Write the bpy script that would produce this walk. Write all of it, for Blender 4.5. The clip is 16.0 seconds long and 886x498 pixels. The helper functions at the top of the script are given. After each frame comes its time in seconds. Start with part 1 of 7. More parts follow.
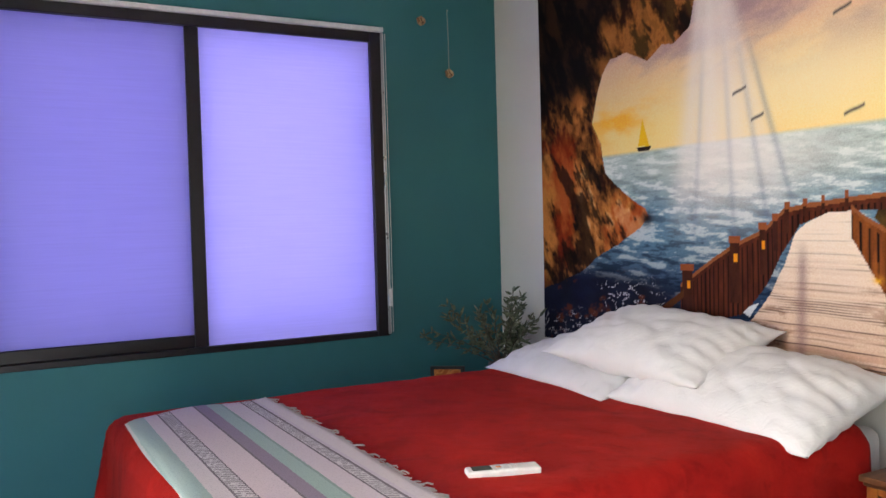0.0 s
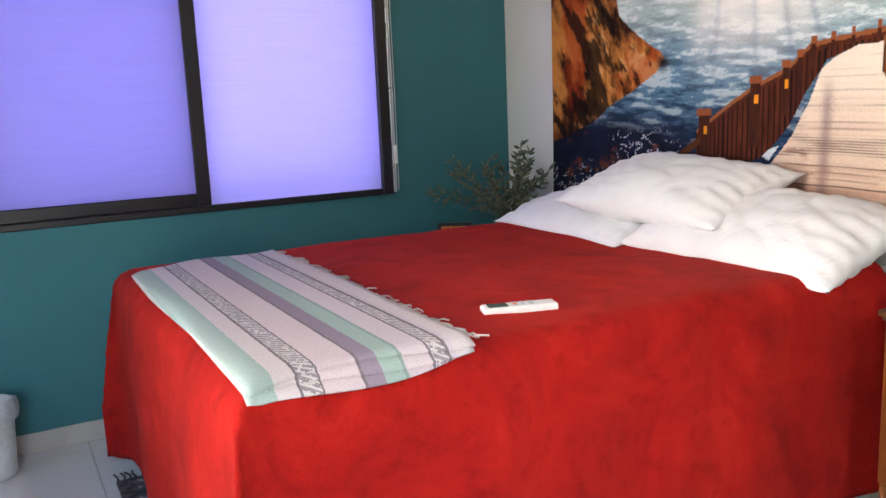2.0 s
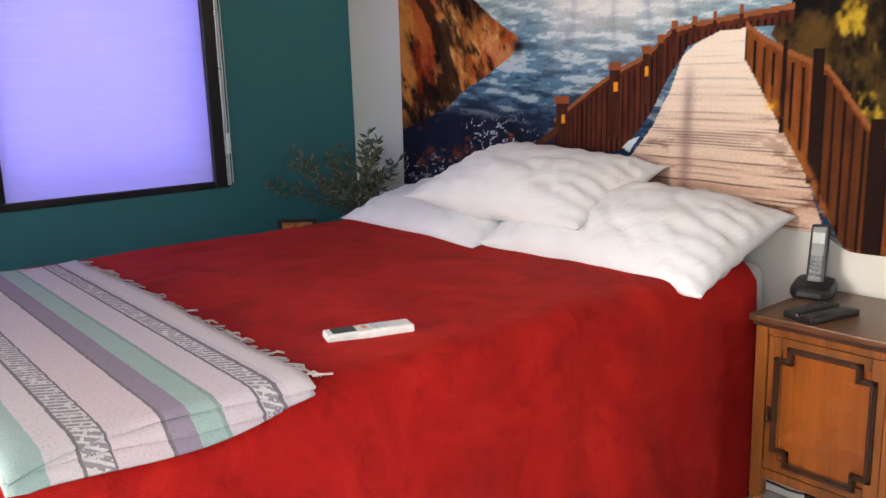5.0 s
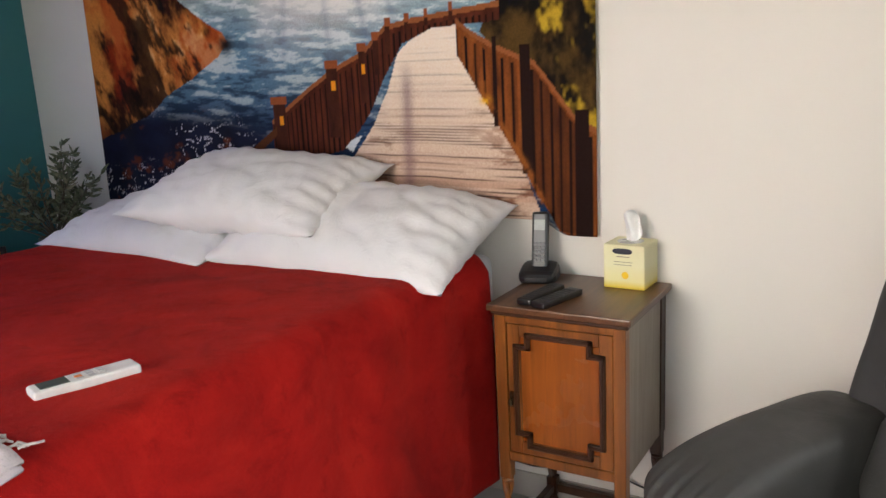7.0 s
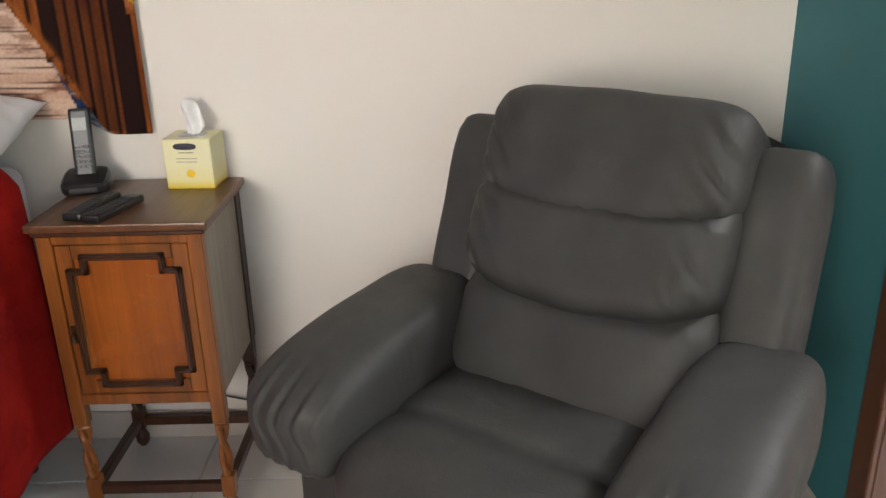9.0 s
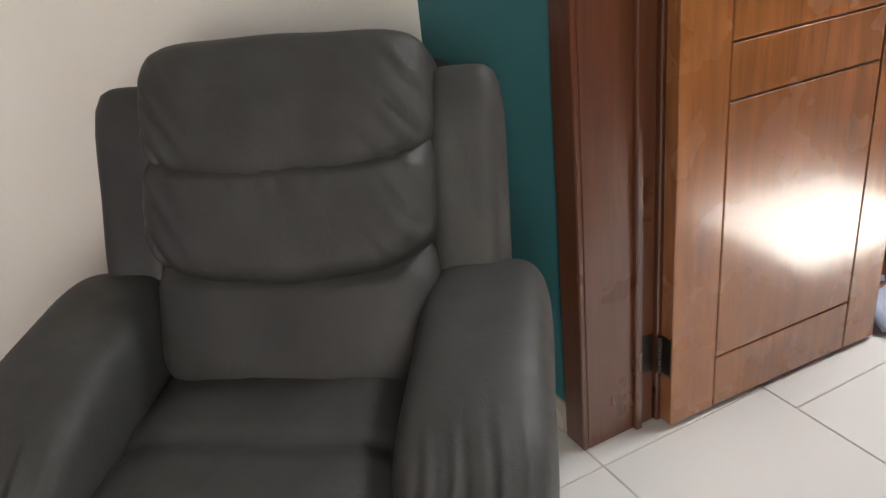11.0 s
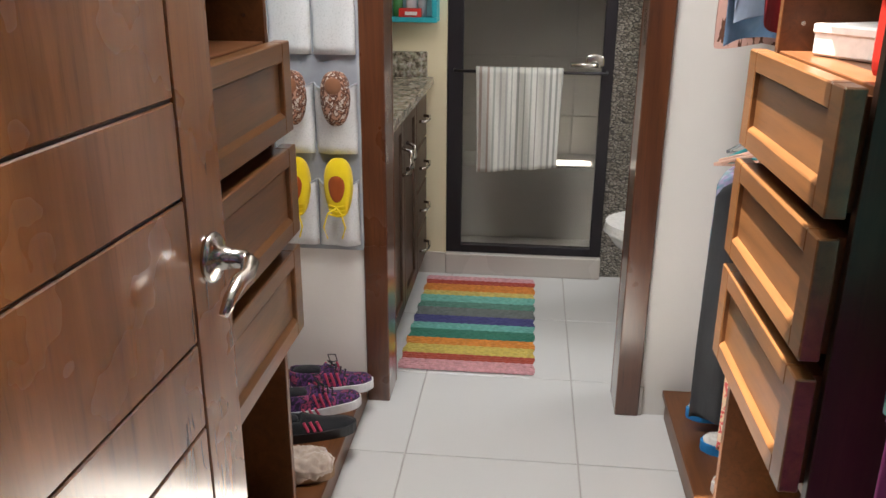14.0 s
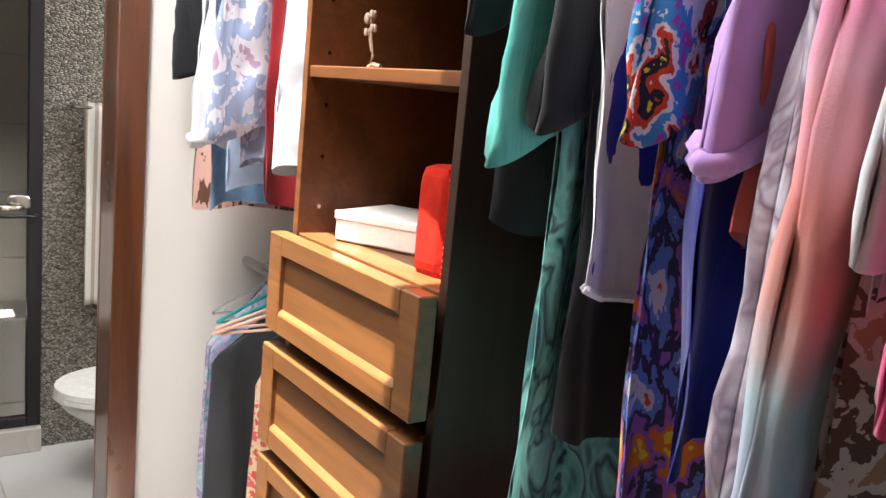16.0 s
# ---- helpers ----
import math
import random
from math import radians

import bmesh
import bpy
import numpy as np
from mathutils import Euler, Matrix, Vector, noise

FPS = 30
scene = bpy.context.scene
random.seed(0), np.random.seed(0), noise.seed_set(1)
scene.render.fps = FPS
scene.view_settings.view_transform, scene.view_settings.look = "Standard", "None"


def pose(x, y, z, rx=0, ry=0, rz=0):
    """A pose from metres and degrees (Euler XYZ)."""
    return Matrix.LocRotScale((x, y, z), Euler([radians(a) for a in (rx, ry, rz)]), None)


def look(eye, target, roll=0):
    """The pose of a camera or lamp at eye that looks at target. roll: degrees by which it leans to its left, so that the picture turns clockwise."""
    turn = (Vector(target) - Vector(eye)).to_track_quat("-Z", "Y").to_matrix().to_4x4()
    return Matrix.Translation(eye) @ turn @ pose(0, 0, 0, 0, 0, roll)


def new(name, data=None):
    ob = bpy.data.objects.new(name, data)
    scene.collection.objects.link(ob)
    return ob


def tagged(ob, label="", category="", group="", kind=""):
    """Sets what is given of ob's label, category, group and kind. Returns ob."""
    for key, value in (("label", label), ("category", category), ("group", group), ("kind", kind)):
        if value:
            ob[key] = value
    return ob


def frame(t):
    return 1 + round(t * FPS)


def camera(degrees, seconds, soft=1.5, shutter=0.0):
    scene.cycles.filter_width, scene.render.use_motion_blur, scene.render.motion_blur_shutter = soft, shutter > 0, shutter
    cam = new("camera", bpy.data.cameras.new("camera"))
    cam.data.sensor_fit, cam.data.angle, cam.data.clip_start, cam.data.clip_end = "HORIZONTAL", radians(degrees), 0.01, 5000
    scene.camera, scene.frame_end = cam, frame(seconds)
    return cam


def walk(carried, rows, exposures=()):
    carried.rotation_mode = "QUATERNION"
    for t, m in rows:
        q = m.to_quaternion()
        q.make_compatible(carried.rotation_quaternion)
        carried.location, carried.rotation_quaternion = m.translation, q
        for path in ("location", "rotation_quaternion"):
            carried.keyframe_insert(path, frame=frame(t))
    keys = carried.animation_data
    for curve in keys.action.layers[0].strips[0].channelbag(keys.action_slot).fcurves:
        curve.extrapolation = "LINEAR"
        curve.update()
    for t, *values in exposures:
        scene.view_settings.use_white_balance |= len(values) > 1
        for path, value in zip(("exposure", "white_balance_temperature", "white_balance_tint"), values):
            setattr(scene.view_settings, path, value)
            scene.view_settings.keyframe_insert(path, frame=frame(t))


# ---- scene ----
cam = camera(56.7, 16.0, soft=1.5, shutter=0.0)
PATH = [
    (0, (3.789, -2.457, 1.484), (2.04, -1.489, 1.428), -1.6),
    (0.5, (3.817, -2.466, 1.445), (1.979, -1.68, 1.382), -1.2),
    (1, (3.848, -2.462, 1.38), (1.976, -1.792, 1.159), -0.4),
    (1.5, (3.805, -2.45, 1.359), (1.963, -1.72, 1.088), -1.5),
    (2, (3.702, -2.45, 1.37), (1.975, -1.506, 1.02), -2.5),
    (2.5, (3.632, -2.446, 1.367), (2.033, -1.304, 0.993), -2.3),
    (3, (3.583, -2.439, 1.364), (2.053, -1.215, 0.961), -1.5),
    (3.5, (3.561, -2.426, 1.369), (2.039, -1.196, 0.96), -1.4),
    (3.7, (3.561, -2.414, 1.37), (2.037, -1.185, 0.96), -1.6),
    (6, (3.372, -2.173, 1.385), (1.869, -0.912, 0.999), -2.3),
    (6.5, (3.373, -2.162, 1.386), (2.113, -0.665, 0.974), -2.1),
    (7, (3.355, -2.205, 1.389), (2.342, -0.539, 0.948), -3.1),
    (7.5, (3.336, -2.267, 1.364), (2.662, -0.446, 0.885), -2.3),
    (8, (3.355, -2.234, 1.352), (2.975, -0.337, 0.845), -0.9),
    (8.5, (3.344, -2.144, 1.313), (3.117, -0.226, 0.793), -1.6),
    (8.7, (3.308, -2.08, 1.307), (3.172, -0.175, 0.712), -1.5),
    (10.8, (3.214, -1.912, 1.308), (3.831, -0.241, 0.398), -6.4),
    (11, (3.21, -1.881, 1.311), (3.975, -0.263, 0.418), -6.6),
    (11.2, (3.221, -1.843, 1.31), (4.149, -0.286, 0.465), -5.7),
    (11.5, (3.29, -1.797, 1.323), (4.416, -0.323, 0.575), -4.0),
    (12, (3.439, -1.623, 1.371), (4.835, -0.363, 0.69), -1.7),
    (12.5, (3.553, -1.444, 1.362), (5.179, -0.465, 0.73), -0.6),
    (13, (3.661, -1.26, 1.389), (5.461, -0.669, 0.749), -0.5),
    (13.5, (3.779, -1.184, 1.382), (5.629, -0.801, 0.725), 0.7),
    (14, (3.956, -1.135, 1.363), (5.832, -0.941, 0.697), 0.4),
    (14.5, (4.075, -1.096, 1.348), (5.95, -1.226, 0.664), 2.0),
    (15, (4.16, -1.016, 1.359), (5.927, -1.634, 0.656), 3.1),
    (15.5, (4.178, -0.948, 1.412), (5.834, -1.97, 0.949), 4.5),
    (16, (4.197, -0.948, 1.459), (5.799, -2.096, 1.116), 5.6),
]
walk(cam, [(t, look(eye, target, roll)) for t, eye, target, roll in PATH], exposures=[(0.0, 4.1), (1.0, 4.25), (2.0, 4.4), (3.7, 4.25), (6.0, 4.05), (7.5, 3.75), (8.5, 3.75), (11.0, 3.4), (11.5, 3.5), (12.0, 3.5), (12.5, 3.45), (13.0, 3.05), (14.0, 2.65), (15.0, 2.8), (16.0, 3.1)])

# ---- world and light ----
world = bpy.data.worlds.new("world")
scene.world = world
world.use_nodes = True
wn = world.node_tree
sky = wn.nodes.new("ShaderNodeTexSky")
sky.sky_type = "NISHITA"
sky.sun_disc = False
sky.sun_elevation = radians(78)
sky.sun_rotation = radians(0)
wn.links.new(sky.outputs[0], wn.nodes["Background"].inputs[0])
wn.nodes["Background"].inputs[1].default_value = 0.05


def lamp(name, kind, m, energy, color, size=None, size_y=None):
    data = bpy.data.lights.new(name, kind)
    data.energy, data.color = energy, color
    if kind == "AREA":
        data.shape, data.size, data.size_y = "RECTANGLE", size, size_y
    ob = new(name, data)
    ob.matrix_world = m
    return ob


# midday sun that falls through the roof light of the dressing room
sun = lamp("sun", "SUN", look((4.6, 0.2, 6.0), (4.6, 0.0, 5.0)), 5.0, (1.0, 0.95, 0.87))
sun.data.angle = radians(0.6)
# added daylight fill in assumed, unseen bedroom openings: south-east door and wide south window
east_fill = lamp("east_fill_light", "AREA", look((4.06, -3.40, 1.15), (2.5, -0.9, 0.75)), 0.52, (1.0, 0.90, 0.77), 1.4, 2.0)
east_fill.data.spread = radians(95)
south = lamp("south_fill_light", "AREA", look((1.95, -4.66, 1.65), (3.8, 0.0, 1.0)), 2.0, (1.0, 0.90, 0.77), 1.3, 1.3)
south.data.spread = radians(82)
# sky in the dressing room's roof light
lamp("roof_light_sky", "AREA", look((5.43, -0.80, 2.69), (5.43, -0.81, 0.0)), 8.5, (0.98, 0.97, 0.96), 0.6, 0.85)
# bathroom fill lamp, set in an added opening out of view
lamp("bathroom_fill", "AREA", look((6.95, -2.44, 1.75), (6.95, 0.0, 1.0)), 2.3, (0.95, 0.97, 1.0), 0.66, 0.56)

# ---- materials ----
class Mat:
    """A node material with a few shortcuts."""

    def __init__(self, name, color=(0.8, 0.8, 0.8), rough=0.6, metal=0.0, spec=0.5):
        self.m = bpy.data.materials.new(name)
        self.m.use_nodes = True
        self.t = self.m.node_tree
        self.b = self.t.nodes["Principled BSDF"]
        self.b.inputs["Base Color"].default_value = (*color, 1)
        self.b.inputs["Roughness"].default_value = rough
        self.b.inputs["Metallic"].default_value = metal
        self.b.inputs["Specular IOR Level"].default_value = spec
        self.coords = None

    def node(self, kind, **kw):
        n = self.t.nodes.new(kind)
        for k, v in kw.items():
            n.inputs[k].default_value = v
        return n

    def link(self, a, b):
        self.t.links.new(a, b)

    def co(self, scale=(1, 1, 1), rot=(0, 0, 0), world=True):
        mp = self.node("ShaderNodeMapping")
        mp.inputs["Scale"].default_value = scale
        mp.inputs["Rotation"].default_value = rot
        if world:
            g = self.node("ShaderNodeNewGeometry")
            self.link(g.outputs["Position"], mp.inputs[0])
        else:
            g = self.node("ShaderNodeTexCoord")
            self.link(g.outputs["Object"], mp.inputs[0])
        return mp.outputs[0]

    def noise(self, co, scale, detail=4.0, rough=0.55, dist=0.0):
        n = self.node("ShaderNodeTexNoise")
        n.inputs["Scale"].default_value = scale
        n.inputs["Detail"].default_value = detail
        n.inputs["Roughness"].default_value = rough
        n.inputs["Distortion"].default_value = dist
        self.link(co, n.inputs["Vector"])
        return n.outputs["Fac"]

    def ramp(self, fac, stops, interp="LINEAR"):
        r = self.node("ShaderNodeValToRGB")
        r.color_ramp.interpolation = interp
        e = r.color_ramp.elements
        while len(e) < len(stops):
            e.new(0.5)
        for k, (p, c) in zip(e, stops):
            k.position = p
            k.color = (*c, 1) if len(c) == 3 else c
        self.link(fac, r.inputs[0])
        return r.outputs[0]

    def mix(self, a, b, fac, mode="MIX"):
        n = self.t.nodes.new("ShaderNodeMix")
        n.data_type, n.blend_type = "RGBA", mode
        for sock, v in ((n.inputs[0], fac), (n.inputs[6], a), (n.inputs[7], b)):
            if isinstance(v, (int, float)):
                sock.default_value = v
            elif isinstance(v, tuple):
                sock.default_value = (*v, 1)
            else:
                self.link(v, sock)
        return n.outputs[2]

    def math(self, op, a, b=0.0):
        n = self.t.nodes.new("ShaderNodeMath")
        n.operation = op
        for sock, v in ((n.inputs[0], a), (n.inputs[1], b)):
            if isinstance(v, (int, float)):
                sock.default_value = v
            else:
                self.link(v, sock)
        return n.outputs[0]

    def base(self, c):
        self.link(c, self.b.inputs["Base Color"])

    def rough(self, c):
        self.link(c, self.b.inputs["Roughness"])

    def bump(self, h, strength=0.3, dist=0.002):
        n = self.node("ShaderNodeBump")
        n.inputs["Strength"].default_value = strength
        n.inputs["Distance"].default_value = dist
        self.link(h, n.inputs["Height"])
        if self.b.inputs["Normal"].is_linked:
            self.link(self.b.inputs["Normal"].links[0].from_socket, n.inputs["Normal"])
        self.link(n.outputs[0], self.b.inputs["Normal"])


def plaster(name, color, spread=0.06, rough=0.75):
    m = Mat(name, color, rough)
    co = m.co()
    big, fine = m.noise(co, 1.3, 3), m.noise(co, 90, 5)
    lo = tuple(c * (1 - spread) for c in color)
    hi = tuple(min(1, c * (1 + spread)) for c in color)
    m.base(m.ramp(big, [(0.3, lo), (0.7, hi)]))
    m.bump(fine, 0.25, 0.0015)
    m.bump(m.noise(co, 9, 3), 0.15, 0.004)
    return m.m


def wood(name, dark, light, rough=0.35, axis="z", scale=1.0, object_space=False):
    m = Mat(name, light, rough)
    s = {"x": (0.6, 9, 9), "y": (9, 0.6, 9), "z": (9, 9, 0.6)}[axis]
    co = m.co(tuple(v * scale for v in s), world=not object_space)
    grain = m.noise(co, 2.2, 8, 0.62, 1.2)
    fine = m.noise(co, 14, 4, 0.6, 0.3)
    col = m.ramp(grain, [(0.28, dark), (0.52, tuple((a + b) / 2 for a, b in zip(dark, light))), (0.74, light)])
    col = m.mix(col, tuple(c * 0.45 for c in dark), m.math("MULTIPLY", m.ramp(fine, [(0.55, (0, 0, 0)), (0.8, (1, 1, 1))]), 0.6))
    m.base(col)
    m.rough(m.ramp(m.noise(m.co(), 6, 3), [(0.3, (rough * 0.95,) * 3), (0.7, (min(1, rough * 1.1),) * 3)]))
    m.bump(fine, 0.12, 0.001)
    return m.m


def fabric(name, color, color2=None, rough=0.9, weave=500, blot=8, sheen=0.2, object_space=True):
    m = Mat(name, color, rough, spec=0.2)
    co = m.co(world=not object_space)
    c2 = color2 or tuple(c * 0.75 for c in color)
    m.base(m.ramp(m.noise(co, blot, 4), [(0.35, c2), (0.65, color)]))
    m.bump(m.noise(co, weave, 2), 0.3, 0.001)
    m.bump(m.noise(co, 30, 3), 0.2, 0.004)
    m.bump(m.noise(m.co((1, 1, 0.3), world=not object_space), 14, 3, 0.5, 0.8), 0.45, 0.012)
    m.b.inputs["Sheen Weight"].default_value = sheen
    return m.m


def plain(name, color, rough=0.5, metal=0.0, spec=0.5, grain=60, amount=0.08):
    m = Mat(name, color, rough, metal, spec)
    co = m.co(world=False)
    m.base(m.ramp(m.noise(co, grain, 4), [(0.3, tuple(c * (1 - amount) for c in color)), (0.7, tuple(min(1, c * (1 + amount)) for c in color))]))
    m.rough(m.ramp(m.noise(co, 12, 3), [(0.3, (rough * 0.85,) * 3), (0.7, (min(1, rough * 1.15),) * 3)]))
    return m.m


WHITE_WALL = plaster("white_wall_paint", (0.78, 0.74, 0.69), 0.02)
CREAM_WALL = plaster("cream_wall_paint", (0.72, 0.62, 0.42), 0.03)
TEAL_WALL = plaster("teal_wall_paint", (0.035, 0.17, 0.19), 0.08, 0.7)
CEILING = plaster("ceiling_paint", (0.8, 0.78, 0.75), 0.02)
DARK_FRAME = plain("dark_window_frame", (0.012, 0.009, 0.012), 0.4)
WOOD_DOOR = wood("door_wood", (0.21, 0.072, 0.018), (0.39, 0.146, 0.038), 0.26)
WOOD_CASE = wood("casing_wood", (0.065, 0.021, 0.009), (0.15, 0.050, 0.019), 0.28)
# darker copy of the joinery wood, with shade put into its colour
WOOD_SHADED = wood("shaded_brown_wood", (0.028, 0.014, 0.009), (0.060, 0.030, 0.018), 0.4)
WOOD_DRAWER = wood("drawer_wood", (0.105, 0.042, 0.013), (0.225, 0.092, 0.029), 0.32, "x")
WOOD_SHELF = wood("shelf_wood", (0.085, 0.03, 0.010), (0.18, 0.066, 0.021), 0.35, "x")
# lacquer over the joinery
for lacquered, weight, gloss in ((WOOD_DOOR, 1.0, 0.16), (WOOD_CASE, 1.0, 0.2), (WOOD_DRAWER, 0.6, 0.25)):
    dn = lacquered.node_tree.nodes["Principled BSDF"]
    dn.inputs["Coat Weight"].default_value = weight
    dn.inputs["Coat Roughness"].default_value = gloss
    dn.inputs["Coat IOR"].default_value = 1.6
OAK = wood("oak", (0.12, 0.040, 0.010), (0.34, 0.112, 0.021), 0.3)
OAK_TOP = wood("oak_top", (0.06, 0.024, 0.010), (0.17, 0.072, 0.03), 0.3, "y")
# dark oak of mouldings and table; also colours shade on the cabinet's rear legs
OAK_DARK_SHADED = wood("dark_shaded_oak", (0.025, 0.010, 0.005), (0.07, 0.026, 0.01), 0.35)
STEEL = plain("brushed_nickel", (0.62, 0.58, 0.52), 0.22, 1.0)
CHROME = plain("chrome", (0.75, 0.75, 0.75), 0.12, 1.0)
BLACK = plain("black_plastic", (0.012, 0.012, 0.014), 0.35)
WHITE_PLASTIC = plain("white_plastic", (0.78, 0.78, 0.76), 0.35)


def tile_mat(name, color, rough=0.18):
    m = Mat(name, color, rough)
    co = m.co()
    oi = m.node("ShaderNodeObjectInfo")
    c = m.ramp(m.noise(co, 2.5, 5), [(0.3, tuple(v * 0.975 for v in color)), (0.7, color)])
    c = m.mix(c, tuple(v * 0.94 for v in color), m.math("MULTIPLY", m.noise(co, 160, 4), 0.5))
    c = m.mix(c, tuple(v * 0.92 for v in color), m.math("MULTIPLY", oi.outputs["Random"], 0.5))
    m.base(c)
    m.rough(m.ramp(m.noise(co, 3, 2), [(0.3, (rough,) * 3), (0.7, (rough * 1.15,) * 3)]))
    return m.m


FLOOR_TILE = tile_mat("floor_tile", (0.66, 0.65, 0.63), 0.2)
GROUT = plain("grout", (0.42, 0.40, 0.37), 0.8)
SKIRT_TILE = tile_mat("skirting_tile", (0.55, 0.50, 0.45), 0.25)


# ---- cloth, leather and other surfaces of the things ----
def red_plush():
    m = Mat("red_plush", (0.42, 0.012, 0.010), 0.95, spec=0.15)
    co = m.co()
    blot = m.noise(co, 4.2, 7, 0.62, 0.9)
    c = m.ramp(blot, [(0.36, (0.24, 0.004, 0.004)), (0.45, (0.36, 0.008, 0.006)), (0.56, (0.43, 0.010, 0.007)), (0.66, (0.53, 0.016, 0.010))])
    nap = m.ramp(m.noise(co, 11, 9, 0.74, 0.6), [(0.36, (1, 1, 1)), (0.47, (0, 0, 0))])
    c = m.mix(c, (0.19, 0.003, 0.003), m.math("MULTIPLY", nap, 0.55))
    m.base(m.mix(c, (0.20, 0.004, 0.004), m.math("MULTIPLY", m.noise(co, 150, 5, 0.75), 0.75)))
    m.bump(m.noise(co, 420, 3), 0.5, 0.003)
    m.bump(m.noise(co, 26, 4), 0.6, 0.007)
    m.b.inputs["Sheen Weight"].default_value = 0.12
    m.b.inputs["Sheen Tint"].default_value = (1, 0.12, 0.08, 1)
    return m.m


def leather(name, color):
    m = Mat(name, color, 0.55, spec=0.35)
    co = m.co(world=False)
    m.base(m.ramp(m.noise(co, 14, 5), [(0.3, tuple(c * 0.85 for c in color)), (0.7, tuple(c * 1.12 for c in color))]))
    v = m.node("ShaderNodeTexVoronoi")
    v.inputs["Scale"].default_value = 260
    m.link(co, v.inputs["Vector"])
    m.bump(v.outputs["Distance"], 0.22, 0.001)
    m.bump(m.noise(m.co((1, 1, 0.35), world=False), 16, 4, 0.55, 1.0), 0.3, 0.007)
    m.rough(m.ramp(m.noise(co, 9, 4), [(0.3, (0.50,) * 3), (0.7, (0.66,) * 3)]))
    return m.m


def striped(name, stops, axis, length, start=0.0, weave=420, fuzz=0.012, zigzag=()):
    """Cloth with bands of colour along one axis of the thing's own space."""
    m = Mat(name, (0.5, 0.5, 0.5), 0.95, spec=0.15)
    tc = m.node("ShaderNodeTexCoord")
    sep = m.node("ShaderNodeSeparateXYZ")
    m.link(tc.outputs["Object"], sep.inputs[0])
    co = m.co(world=False)
    p = m.math("DIVIDE", m.math("SUBTRACT", sep.outputs["XYZ".index(axis)], start), length)
    p = m.math("ADD", p, m.math("MULTIPLY", m.math("SUBTRACT", m.noise(co, 70, 2), 0.5), fuzz))
    c = m.ramp(p, stops, "CONSTANT")
    other = sep.outputs["YXZ".index(axis) if axis != "Z" else 0]
    for a, b, ink, period in zigzag:
        inside = m.math("MULTIPLY", m.math("GREATER_THAN", p, a), m.math("LESS_THAN", p, b))
        w = m.math("ABSOLUTE", m.math("SINE", m.math("ADD", m.math("MULTIPLY", other, 6.283 / period), m.math("MULTIPLY", p, 60.0))))
        w = m.math("MULTIPLY", m.math("GREATER_THAN", w, 0.55), m.math("GREATER_THAN", m.noise(co, 95, 2), 0.42))
        c = m.mix(c, ink, m.math("MULTIPLY", m.math("MULTIPLY", inside, w), 0.8))
    m.base(m.mix(c, (0.04, 0.035, 0.04), m.math("MULTIPLY", m.ramp(m.noise(co, 220, 3), [(0.5, (0, 0, 0)), (0.75, (1, 1, 1))]), 0.22)))
    m.bump(m.noise(co, weave, 2), 0.5, 0.002)
    return m.m


def patterned(name, colors, scale=9.0, stretch=(1, 1, 1), sharp=False, rough=0.85):
    """Printed cloth: blotches of several colours."""
    m = Mat(name, colors[0], rough, spec=0.2)
    co = m.co(stretch, world=False)
    f = m.noise(co, scale, 4 if sharp else 3, 0.55, 0.35 if sharp else 1.4)
    n = len(colors)
    lo, hi = (0.30, 0.70) if sharp else (0.37, 0.63)
    stops = [(lo + (hi - lo) * i / max(1, n - 1) if not sharp else lo + (hi - lo) * i / n, c) for i, c in enumerate(colors)]
    m.base(m.ramp(f, stops, "CONSTANT" if sharp else "LINEAR"))
    m.bump(m.noise(m.co(world=False), 450, 2), 0.3, 0.001)
    m.bump(m.noise(m.co((1, 1, 0.22), world=False), 20, 3, 0.5, 0.7), 0.55, 0.014)
    m.b.inputs["Sheen Weight"].default_value = 0.1
    return m.m


def color_attr(name, attr, rough=0.85, bump=300):
    m = Mat(name, (0.5, 0.5, 0.5), rough, spec=0.2)
    a = m.node("ShaderNodeAttribute")
    a.attribute_name = attr
    co = m.co()
    grain = m.noise(co, 170, 5, 0.7)
    m.base(m.mix(a.outputs["Color"], m.ramp(grain, [(0.3, (0.25,) * 3), (0.7, (0.78,) * 3)]), 0.35, "OVERLAY"))
    m.bump(m.noise(co, bump, 2), 0.2, 0.001)
    return m.m


RED = red_plush()
LEATHER = leather("grey_leather", (0.040, 0.040, 0.038))
def crumpled(name, color):
    """Soft cotton with small creases."""
    m = Mat(name, color, 0.85, spec=0.2)
    co = m.co(world=False)
    m.base(m.ramp(m.noise(co, 5, 4), [(0.35, tuple(c * 0.95 for c in color)), (0.65, color)]))
    m.bump(m.noise(co, 500, 2), 0.12, 0.001)
    m.bump(m.noise(m.co((1, 0.45, 1), (0, 0, 0.5), world=False), 13, 4.0, 0.55, 2.6), 0.42, 0.008)
    m.bump(m.noise(m.co((1, 2.5, 1), world=False), 24, 2, 0.5, 1.0), 0.12, 0.006)
    return m.m


LINEN = crumpled("white_pillow_cotton", (0.80, 0.79, 0.80))
SHEET = fabric("white_sheet", (0.74, 0.74, 0.76), None, 0.9, 600, 5, 0.1)


# ---- building blocks ----
def box(bm, x0, x1, y0, y1, z0, z1, bevel=0.0, seg=1):
    r = bmesh.ops.create_cube(bm, size=1.0, matrix=Matrix.Translation(((x0 + x1) / 2, (y0 + y1) / 2, (z0 + z1) / 2)) @ Matrix.Diagonal((x1 - x0, y1 - y0, z1 - z0, 1)))
    if bevel:
        edges = list({e for v in r["verts"] for e in v.link_edges})
        bmesh.ops.bevel(bm, geom=edges, offset=bevel, segments=seg, affect="EDGES", profile=0.6)
    return r["verts"]


